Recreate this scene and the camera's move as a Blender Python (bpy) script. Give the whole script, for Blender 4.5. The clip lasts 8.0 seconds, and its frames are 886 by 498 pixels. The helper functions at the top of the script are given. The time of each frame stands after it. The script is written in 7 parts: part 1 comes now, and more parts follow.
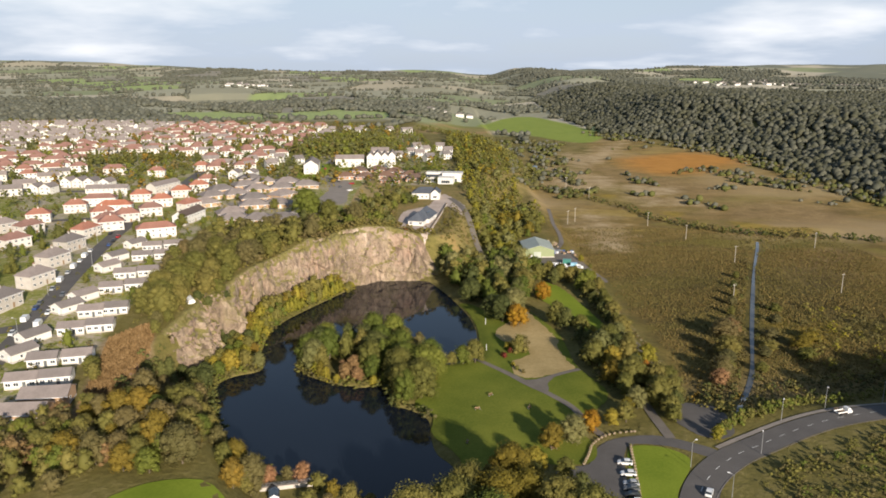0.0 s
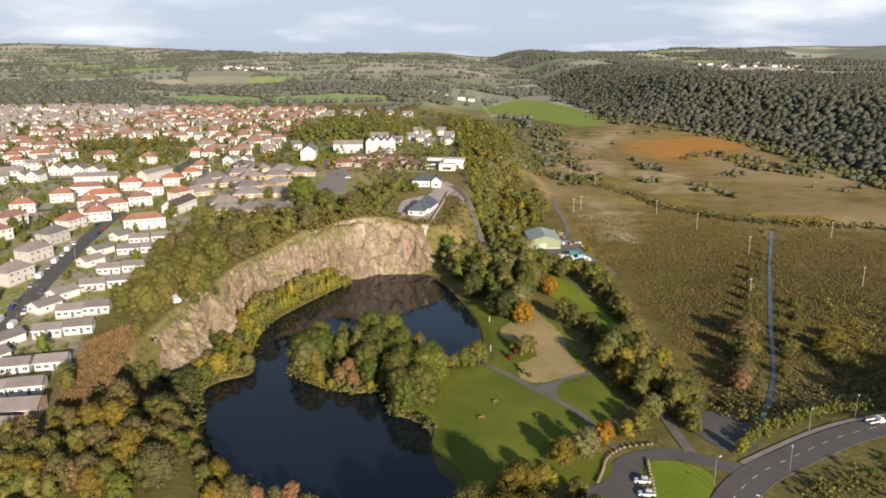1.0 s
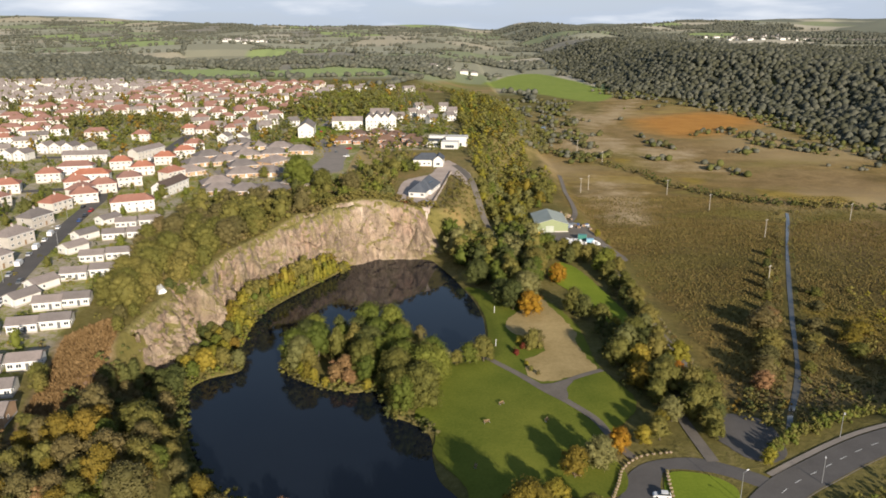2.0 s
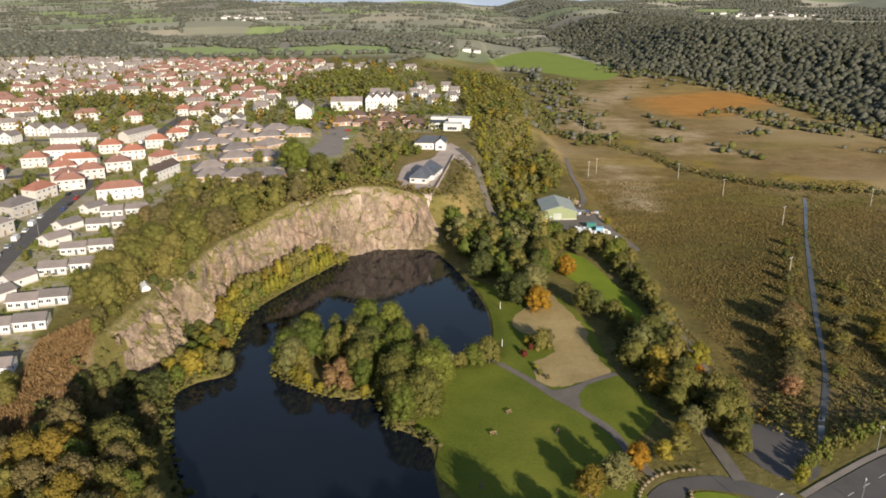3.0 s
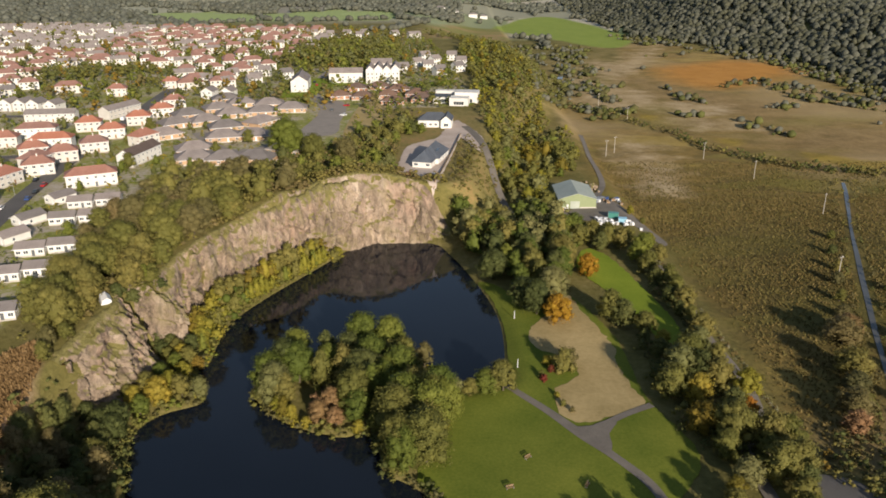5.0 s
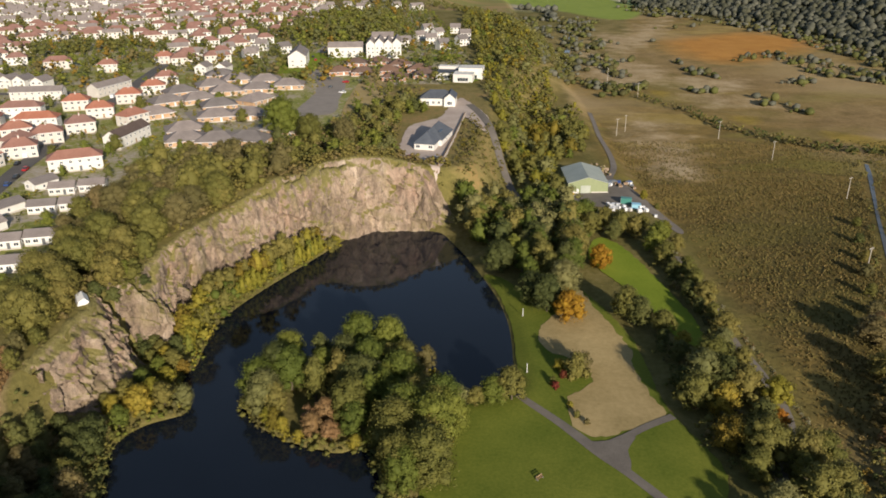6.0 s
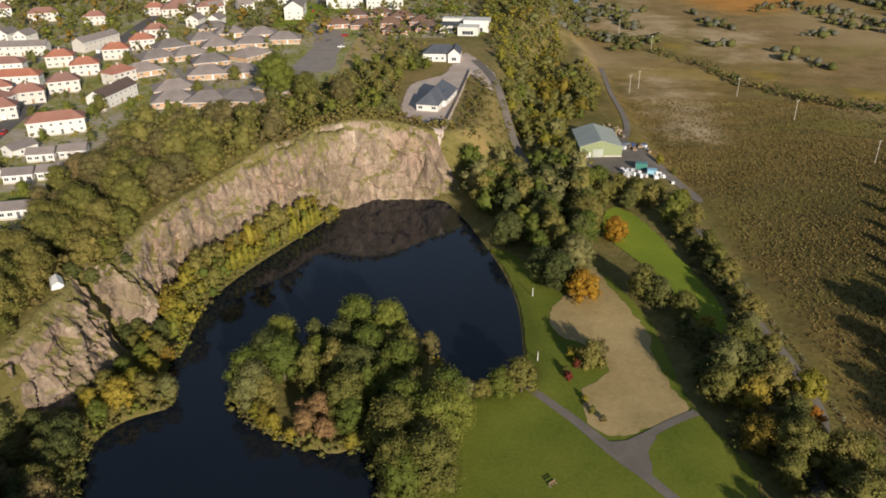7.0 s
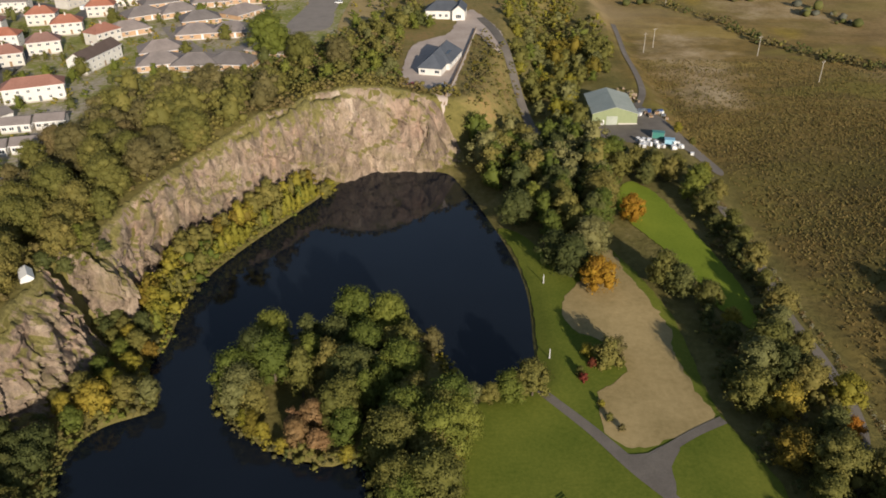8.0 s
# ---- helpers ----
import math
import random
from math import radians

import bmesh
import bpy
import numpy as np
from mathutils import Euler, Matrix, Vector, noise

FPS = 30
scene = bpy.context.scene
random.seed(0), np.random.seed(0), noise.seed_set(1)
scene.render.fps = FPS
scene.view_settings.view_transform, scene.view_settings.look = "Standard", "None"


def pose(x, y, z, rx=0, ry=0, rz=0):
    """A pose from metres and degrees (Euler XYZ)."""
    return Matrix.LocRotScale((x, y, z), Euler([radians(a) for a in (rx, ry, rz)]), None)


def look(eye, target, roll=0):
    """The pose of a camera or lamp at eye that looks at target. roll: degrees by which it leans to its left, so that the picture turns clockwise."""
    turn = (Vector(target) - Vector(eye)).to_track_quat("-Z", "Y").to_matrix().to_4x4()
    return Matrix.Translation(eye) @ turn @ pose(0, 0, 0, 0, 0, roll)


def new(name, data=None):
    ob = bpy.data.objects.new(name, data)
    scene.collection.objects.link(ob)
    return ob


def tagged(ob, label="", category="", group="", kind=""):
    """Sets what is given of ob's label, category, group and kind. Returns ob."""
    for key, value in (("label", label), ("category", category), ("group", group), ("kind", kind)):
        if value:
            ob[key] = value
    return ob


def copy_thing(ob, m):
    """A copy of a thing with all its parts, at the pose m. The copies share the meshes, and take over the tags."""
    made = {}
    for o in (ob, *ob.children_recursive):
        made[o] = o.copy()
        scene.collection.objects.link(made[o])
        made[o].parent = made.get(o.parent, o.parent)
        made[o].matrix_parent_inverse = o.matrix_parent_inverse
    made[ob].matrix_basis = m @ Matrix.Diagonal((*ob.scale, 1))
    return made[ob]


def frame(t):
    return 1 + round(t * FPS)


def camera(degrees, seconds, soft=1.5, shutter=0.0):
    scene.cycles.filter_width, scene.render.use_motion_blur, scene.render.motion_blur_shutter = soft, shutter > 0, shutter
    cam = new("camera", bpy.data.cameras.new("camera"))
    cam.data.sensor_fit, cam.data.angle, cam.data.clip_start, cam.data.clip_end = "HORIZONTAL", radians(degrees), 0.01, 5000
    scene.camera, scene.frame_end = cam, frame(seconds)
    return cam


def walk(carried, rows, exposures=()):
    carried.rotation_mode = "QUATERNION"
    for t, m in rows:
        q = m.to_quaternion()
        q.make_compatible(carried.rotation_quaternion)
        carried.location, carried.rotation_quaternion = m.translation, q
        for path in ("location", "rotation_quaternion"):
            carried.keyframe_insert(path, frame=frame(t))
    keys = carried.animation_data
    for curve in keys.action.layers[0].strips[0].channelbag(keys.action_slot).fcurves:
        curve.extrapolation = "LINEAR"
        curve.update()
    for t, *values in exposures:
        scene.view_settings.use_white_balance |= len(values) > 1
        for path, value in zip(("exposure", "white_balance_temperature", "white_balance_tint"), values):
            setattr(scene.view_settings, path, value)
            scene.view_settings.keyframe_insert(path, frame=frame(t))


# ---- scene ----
cam = camera(60.9, 8.0, 1.75)
PATH = [
    (0, (0.05, 0.015, 99.968), (0.057, 1.959, 99.495), -0.1),
    (0.5, (0.108, 9.316, 99.925), (0.113, 11.255, 99.435), -0.1),
    (1, (0.137, 18.568, 99.88), (0.14, 20.5, 99.364), -0.2),
    (1.5, (0.158, 27.705, 99.838), (0.158, 29.628, 99.287), -0.2),
    (2, (0.126, 36.76, 99.774), (0.123, 38.674, 99.193), -0.2),
    (3.5, (-0.251, 63.646, 99.513), (-0.263, 65.534, 98.852), -0.3),
    (4, (-0.456, 72.615, 99.456), (-0.471, 74.495, 98.772), -0.3),
    (4.5, (-0.661, 81.56, 99.39), (-0.679, 83.434, 98.689), -0.3),
    (6, (-1.096, 107.931, 98.965), (-1.126, 109.771, 98.181), -0.4),
    (6.5, (-1.305, 116.623, 98.852), (-1.34, 118.436, 98.009), -0.5),
    (7, (-1.553, 125.387, 98.747), (-1.592, 127.172, 97.846), -0.5),
    (7.5, (-1.813, 134.258, 98.726), (-1.856, 136.013, 97.768), -0.6),
    (8, (-2.107, 143.159, 98.739), (-2.154, 144.884, 97.728), -0.6),
]
walk(cam, [(t, look(eye, target, roll)) for t, eye, target, roll in PATH], [(0, 0.6), (2, 0.57), (4.5, 0.45), (6.5, 0.33), (8, 0.26)])
from mathutils.geometry import delaunay_2d_cdt

# ---- light ----
SUN_FROM = Vector((0.37, -0.93, 0.0)).normalized()
SUN_UP = radians(17.5)
world = bpy.data.worlds.new("sky")
scene.world = world
world.use_nodes = True
wn, wl = world.node_tree.nodes, world.node_tree.links
wn.clear()
sky = wn.new("ShaderNodeTexSky")
sky.sky_type, sky.sun_disc = "NISHITA", False
sky.sun_elevation = SUN_UP
sky.sun_rotation = math.atan2(SUN_FROM.x, SUN_FROM.y)
sky.altitude, sky.air_density, sky.dust_density, sky.ozone_density = 100, 1.0, 0.8, 2.0
wcoord = wn.new("ShaderNodeTexCoord")
wsep = wn.new("ShaderNodeSeparateXYZ")
wl.new(wcoord.outputs["Generated"], wsep.inputs[0])
wdiv = wn.new("ShaderNodeMath")
wdiv.operation = "ADD"
wdiv.inputs[1].default_value = 0.17
wl.new(wsep.outputs["Z"], wdiv.inputs[0])
wplane = wn.new("ShaderNodeVectorMath")
wplane.operation = "DIVIDE"
wcomb = wn.new("ShaderNodeCombineXYZ")
for k in range(3):
    wl.new(wdiv.outputs[0], wcomb.inputs[k])
wl.new(wcoord.outputs["Generated"], wplane.inputs[0])
wl.new(wcomb.outputs[0], wplane.inputs[1])
cloud = wn.new("ShaderNodeTexNoise")
cloud.inputs["Scale"].default_value, cloud.inputs["Detail"].default_value, cloud.inputs["Roughness"].default_value = 0.75, 6, 0.5
wl.new(wplane.outputs[0], cloud.inputs["Vector"])
cramp = wn.new("ShaderNodeValToRGB")
cramp.color_ramp.elements[0].position, cramp.color_ramp.elements[1].position = 0.44, 0.66
cramp.color_ramp.elements[0].color, cramp.color_ramp.elements[1].color = (0.84, 0.84, 0.84, 1), (1.0, 1.0, 1.0, 1)
wl.new(cloud.outputs["Fac"], cramp.inputs[0])
wmix = wn.new("ShaderNodeMixRGB")
puff = wn.new("ShaderNodeValToRGB")
puff.color_ramp.elements[0].position, puff.color_ramp.elements[1].position = 0.52, 0.72
puff.color_ramp.elements[0].color, puff.color_ramp.elements[1].color = (5.0, 5.8, 7.2, 1), (9.4, 9.5, 9.7, 1)
wl.new(cloud.outputs["Fac"], puff.inputs[0])
wl.new(puff.outputs[0], wmix.inputs[2])
low_sky = wn.new("ShaderNodeMapRange")
low_sky.inputs["From Min"].default_value, low_sky.inputs["From Max"].default_value = 0.05, 0.32
low_sky.inputs["To Min"].default_value, low_sky.inputs["To Max"].default_value = 1.0, 0.1
wl.new(wsep.outputs["Z"], low_sky.inputs["Value"])
wfac = wn.new("ShaderNodeMath")
wfac.operation = "MULTIPLY"
wl.new(cramp.outputs[0], wfac.inputs[0])
wl.new(low_sky.outputs[0], wfac.inputs[1])
wl.new(wfac.outputs[0], wmix.inputs[0])
wl.new(sky.outputs[0], wmix.inputs[1])
wbg = wn.new("ShaderNodeBackground")
wbg.inputs["Strength"].default_value = 0.075
wout = wn.new("ShaderNodeOutputWorld")
wl.new(wmix.outputs[0], wbg.inputs[0])
wl.new(wbg.outputs[0], wout.inputs[0])
sun = new("sun", bpy.data.lights.new("sun", "SUN"))
sun.data.energy, sun.data.angle, sun.data.color = 5.0, radians(0.6), (1.0, 0.885, 0.745)
sun.matrix_world = look((0, 0, 0), (-SUN_FROM.x * math.cos(SUN_UP), -SUN_FROM.y * math.cos(SUN_UP), -math.sin(SUN_UP)))


# ---- materials ----
def material(name, rough=0.85, metal=0.0, spec=0.3):
    m = bpy.data.materials.new(name)
    m.use_nodes = True
    bsdf = m.node_tree.nodes["Principled BSDF"]
    bsdf.inputs["Roughness"].default_value, bsdf.inputs["Metallic"].default_value = rough, metal
    bsdf.inputs["Specular IOR Level"].default_value = spec
    return m, m.node_tree.nodes, m.node_tree.links, bsdf


def noise_node(n, l, scale, detail=4, rough=0.55, stretch=None, coord="Object"):
    tc = n.new("ShaderNodeTexCoord")
    t = n.new("ShaderNodeTexNoise")
    t.inputs["Scale"].default_value, t.inputs["Detail"].default_value, t.inputs["Roughness"].default_value = scale, detail, rough
    if stretch:
        mp = n.new("ShaderNodeMapping")
        mp.inputs["Scale"].default_value = stretch
        l.new(tc.outputs[coord], mp.inputs[0])
        l.new(mp.outputs[0], t.inputs["Vector"])
    else:
        l.new(tc.outputs[coord], t.inputs["Vector"])
    return t.outputs["Fac"]


def ramp_node(n, l, source, stops):
    r = n.new("ShaderNodeValToRGB")
    e = r.color_ramp.elements
    while len(e) < len(stops):
        e.new(0.5)
    for k, (p, c) in enumerate(stops):
        e[k].position, e[k].color = p, (*c, 1)
    l.new(source, r.inputs[0])
    return r.outputs[0]


def mix_node(n, l, fac, a, b, blend="MIX"):
    x = n.new("ShaderNodeMixRGB")
    x.blend_type = blend
    for k, v in enumerate((fac, a, b)):
        if isinstance(v, (int, float)):
            x.inputs[k].default_value = v
        elif isinstance(v, tuple):
            x.inputs[k].default_value = (*v, 1)
        else:
            l.new(v, x.inputs[k])
    return x.outputs[0]


def math_node(n, l, op, a, b=0.0, clamp=False):
    x = n.new("ShaderNodeMath")
    x.operation, x.use_clamp = op, clamp
    for k, v in enumerate((a, b)):
        if isinstance(v, (int, float)):
            x.inputs[k].default_value = v
        else:
            l.new(v, x.inputs[k])
    return x.outputs[0]


def bump_node(n, l, bsdf, height, strength=0.4, distance=0.1):
    b = n.new("ShaderNodeBump")
    b.inputs["Strength"].default_value, b.inputs["Distance"].default_value = strength, distance
    l.new(height, b.inputs["Height"])
    l.new(b.outputs[0], bsdf.inputs["Normal"])


def surface(name, dark, light, scale, rough=0.85, metal=0.0, spec=0.3, fine=None, bump=0.3, coord="Object", stretch=None, vary=0.0):
    """A surface whose colour drifts between two tones at two scales, with fine relief."""
    m, n, l, bsdf = material(name, rough, metal, spec)
    big = noise_node(n, l, scale, 5, 0.6, stretch, coord)
    small = noise_node(n, l, fine or scale * 9, 4, 0.6, stretch, coord)
    both = math_node(n, l, "ADD", math_node(n, l, "MULTIPLY", big, 0.6), math_node(n, l, "MULTIPLY", small, 0.4))
    col = ramp_node(n, l, both, [(0.3, dark), (0.7, light)])
    if vary:
        info = n.new("ShaderNodeObjectInfo")
        hsv = n.new("ShaderNodeHueSaturation")
        l.new(math_node(n, l, "ADD", math_node(n, l, "MULTIPLY", info.outputs["Random"], vary), 1 - vary / 2), hsv.inputs["Value"])
        l.new(col, hsv.inputs["Color"])
        col = hsv.outputs[0]
    l.new(col, bsdf.inputs["Base Color"])
    if bump:
        bump_node(n, l, bsdf, small, bump)
    return m


def leaf_material(name, tones, glow=0.34):
    """Leaves: every leaf its own tone, every tree a shift of its own; some light passes through."""
    m, n, l, bsdf = material(name, 0.75, 0, 0.25)
    geo = n.new("ShaderNodeNewGeometry")
    info = n.new("ShaderNodeObjectInfo")
    patch = noise_node(n, l, 0.16, 3, 0.55)
    pick = math_node(n, l, "ADD", math_node(n, l, "MULTIPLY", geo.outputs["Random Per Island"], 0.42), math_node(n, l, "MULTIPLY", patch, 0.58))
    col = ramp_node(n, l, pick, [(0.12 + 0.76 * k / (len(tones) - 1), c) for k, c in enumerate(tones)])
    hsv = n.new("ShaderNodeHueSaturation")
    l.new(math_node(n, l, "ADD", math_node(n, l, "MULTIPLY", info.outputs["Random"], 0.5), 0.82), hsv.inputs["Value"])
    l.new(math_node(n, l, "ADD", math_node(n, l, "MULTIPLY", info.outputs["Random"], -0.034), 0.516), hsv.inputs["Hue"])
    l.new(col, hsv.inputs["Color"])
    l.new(hsv.outputs[0], bsdf.inputs["Base Color"])
    tr = n.new("ShaderNodeBsdfTranslucent")
    l.new(hsv.outputs[0], tr.inputs["Color"])
    mx = n.new("ShaderNodeMixShader")
    mx.inputs[0].default_value = glow
    out = n["Material Output"]
    l.new(bsdf.outputs[0], mx.inputs[1])
    l.new(tr.outputs[0], mx.inputs[2])
    l.new(mx.outputs[0], out.inputs["Surface"])
    return m


LEAF = {
    "green": leaf_material("leaf_green", [(0.074, 0.094, 0.016), (0.13, 0.152, 0.025), (0.195, 0.208, 0.04)]),
    "olive": leaf_material("leaf_olive", [(0.095, 0.094, 0.022), (0.17, 0.157, 0.038), (0.25, 0.215, 0.056)]),
    "yellow": leaf_material("leaf_yellow", [(0.15, 0.135, 0.018), (0.26, 0.225, 0.03), (0.37, 0.29, 0.04)]),
    "orange": leaf_material("leaf_orange", [(0.22, 0.105, 0.012), (0.36, 0.19, 0.018), (0.43, 0.28, 0.03)]),
    "gold": leaf_material("leaf_gold", [(0.12, 0.095, 0.018), (0.2, 0.15, 0.022), (0.28, 0.195, 0.03)]),
    "dark": leaf_material("leaf_dark", [(0.058, 0.068, 0.02), (0.098, 0.108, 0.03), (0.15, 0.155, 0.045)]),
    "grey": leaf_material("leaf_grey", [(0.098, 0.1, 0.034), (0.172, 0.172, 0.058), (0.248, 0.235, 0.088)]),
    "brown": leaf_material("leaf_brown", [(0.1, 0.085, 0.03), (0.165, 0.135, 0.05), (0.23, 0.185, 0.078)]),
    "straw": leaf_material("leaf_straw", [(0.084, 0.07, 0.021), (0.135, 0.108, 0.032), (0.21, 0.167, 0.055)], 0.15),
    "heather": leaf_material("leaf_heather", [(0.13, 0.075, 0.03), (0.22, 0.13, 0.055), (0.31, 0.2, 0.095)], 0.15),
    "birch": leaf_material("leaf_birch", [(0.16, 0.155, 0.095), (0.23, 0.22, 0.135), (0.32, 0.3, 0.19)]),
    # next three: leaf colours paled and greyed, with distance haze painted in
    "distant": leaf_material("leaf_distant_hazed", [(0.11, 0.118, 0.092), (0.14, 0.146, 0.112), (0.175, 0.175, 0.135)]),
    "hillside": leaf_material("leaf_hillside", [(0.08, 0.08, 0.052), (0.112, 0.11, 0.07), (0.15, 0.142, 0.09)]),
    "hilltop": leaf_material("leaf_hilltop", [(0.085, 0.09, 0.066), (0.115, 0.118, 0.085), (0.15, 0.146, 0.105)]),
    "scrub": leaf_material("leaf_scrub", [(0.075, 0.07, 0.026), (0.125, 0.112, 0.042), (0.185, 0.16, 0.065)]),
    "red": leaf_material("leaf_red", [(0.08, 0.018, 0.012), (0.16, 0.04, 0.02), (0.22, 0.07, 0.028)]),
}
BARK = surface("bark", (0.06, 0.045, 0.03), (0.16, 0.13, 0.09), 2.0, 0.95, bump=0.6)
ROCK_TONES = [(0.37, (0.105, 0.077, 0.056)), (0.46, (0.25, 0.187, 0.133)), (0.55, (0.37, 0.285, 0.21)), (0.66, (0.56, 0.455, 0.355))]


def rock_material():
    """Buff to pinkish-grey quarried rock: jointed blocks, weather streaks, turf on the ledges."""
    m, n, l, bsdf = material("rock", 0.92, 0, 0.2)
    big = noise_node(n, l, 0.05, 6, 0.6, (1, 1, 0.6))
    mid = noise_node(n, l, 0.35, 6, 0.65, (1, 1, 0.55))
    small = noise_node(n, l, 1.8, 8, 0.75, (1, 1, 0.6))
    tc = n.new("ShaderNodeTexCoord")
    mp = n.new("ShaderNodeMapping")
    mp.inputs["Scale"].default_value, mp.inputs["Rotation"].default_value = (0.42, 0.42, 0.2), (0.35, 0.3, 0.2)
    l.new(tc.outputs["Object"], mp.inputs[0])
    cell = n.new("ShaderNodeTexVoronoi")
    cell.inputs["Scale"].default_value = 1.0
    l.new(mp.outputs[0], cell.inputs["Vector"])
    sep = n.new("ShaderNodeSeparateColor")
    l.new(cell.outputs["Color"], sep.inputs[0])
    seam = n.new("ShaderNodeTexVoronoi")
    seam.feature = "DISTANCE_TO_EDGE"
    l.new(mp.outputs[0], seam.inputs["Vector"])
    both = math_node(n, l, "ADD", math_node(n, l, "ADD", math_node(n, l, "MULTIPLY", big, 0.34), math_node(n, l, "MULTIPLY", mid, 0.26)), math_node(n, l, "ADD", math_node(n, l, "MULTIPLY", small, 0.28), math_node(n, l, "MULTIPLY", sep.outputs[0], 0.12)))
    col = ramp_node(n, l, both, ROCK_TONES)
    rust = noise_node(n, l, 0.07, 4, 0.6, (1.2, 1.2, 0.5))
    col = mix_node(n, l, ramp_node(n, l, rust, [(0.5, (0, 0, 0)), (0.66, (0.6, 0.6, 0.6))]), col, (0.45, 0.3, 0.22))
    streak = noise_node(n, l, 0.9, 5, 0.7, (1, 1, 0.12))
    col = mix_node(n, l, ramp_node(n, l, streak, [(0.51, (0, 0, 0)), (0.66, (0.6, 0.6, 0.6))]), col, (0.09, 0.075, 0.058))
    lichen = noise_node(n, l, 0.1, 7, 0.7)
    col = mix_node(n, l, ramp_node(n, l, lichen, [(0.5, (0, 0, 0)), (0.62, (0.42, 0.42, 0.42))]), col, (0.21, 0.175, 0.07))
    col = mix_node(n, l, ramp_node(n, l, seam.outputs["Distance"], [(0.0, (0.4, 0.4, 0.4)), (0.035, (0, 0, 0))]), col, (0.08, 0.065, 0.05))
    geo = n.new("ShaderNodeNewGeometry")
    facing = n.new("ShaderNodeSeparateXYZ")
    l.new(geo.outputs["Normal"], facing.inputs[0])
    ledge = math_node(n, l, "ADD", facing.outputs["Z"], math_node(n, l, "MULTIPLY", math_node(n, l, "SUBTRACT", mid, 0.5), 1.3))
    turf = ramp_node(n, l, small, [(0.35, (0.13, 0.12, 0.03)), (0.65, (0.27, 0.235, 0.075))])
    col = mix_node(n, l, ramp_node(n, l, ledge, [(0.62, (0, 0, 0)), (0.78, (0.9, 0.9, 0.9))]), col, turf)
    l.new(col, bsdf.inputs["Base Color"])
    h = math_node(n, l, "ADD", math_node(n, l, "MULTIPLY", small, 0.8), math_node(n, l, "ADD", math_node(n, l, "MULTIPLY", mid, 1.2), math_node(n, l, "MULTIPLY", sep.outputs[1], 0.5)))
    bump_node(n, l, bsdf, h, 1.0, 0.55)
    return m


ROCK = rock_material()
TARMAC = surface("tarmac", (0.085, 0.078, 0.072), (0.135, 0.124, 0.115), 0.12, 0.9, fine=2.5, coord="Object")
PATHMAT = surface("path_gravel", (0.12, 0.103, 0.085), (0.2, 0.175, 0.145), 0.2, 0.95, fine=3)
PAVING = surface("paving", (0.2, 0.175, 0.15), (0.3, 0.26, 0.22), 0.2, 0.9, fine=2)
LAWN = surface("lawn_grass", (0.08, 0.112, 0.013), (0.195, 0.205, 0.032), 0.05, 0.95, spec=0.1, fine=1.4, bump=0.5)
BRIGHTGRASS = surface("strip_grass", (0.125, 0.175, 0.016), (0.22, 0.265, 0.03), 0.07, 0.95, spec=0.1, fine=1.4, bump=0.5)
SAND = surface("worn_pitch", (0.25, 0.19, 0.078), (0.46, 0.345, 0.165), 0.09, 0.95, spec=0.1, fine=0.9, bump=0.3)
YARD = surface("yard_gravel", (0.38, 0.3, 0.25), (0.55, 0.46, 0.39), 0.1, 0.95, spec=0.1, fine=1.1)
DIRT = surface("bare_earth", (0.24, 0.17, 0.12), (0.38, 0.29, 0.22), 0.1, 0.95, spec=0.1, fine=1.1)
GARDEN = surface("garden_grass", (0.07, 0.085, 0.02), (0.16, 0.165, 0.045), 0.12, 0.95, spec=0.1, fine=1.3)
WHITEPAINT = surface("road_paint", (0.6, 0.6, 0.56), (0.8, 0.8, 0.76), 1.5, 0.7, bump=0)
RENDER_WHITE = surface("white_render", (0.55, 0.53, 0.485), (0.7, 0.68, 0.635), 0.35, 0.85, fine=2.5, bump=0.1, vary=0.12)
RENDER_CREAM = surface("cream_render", (0.5, 0.465, 0.41), (0.64, 0.6, 0.545), 0.3, 0.9, fine=2.0, bump=0.15, vary=0.2)
RENDER_GREY = surface("grey_roughcast", (0.36, 0.33, 0.29), (0.52, 0.48, 0.43), 0.3, 0.92, fine=2.2, bump=0.25, vary=0.2)
BRICK_OCHRE = surface("ochre_brick", (0.36, 0.22, 0.125), (0.5, 0.335, 0.205), 0.5, 0.9, fine=3.0, bump=0.2, vary=0.2)
BRICK_RED = surface("red_brick", (0.31, 0.15, 0.088), (0.43, 0.23, 0.14), 0.5, 0.9, fine=3.0, bump=0.2, vary=0.2)


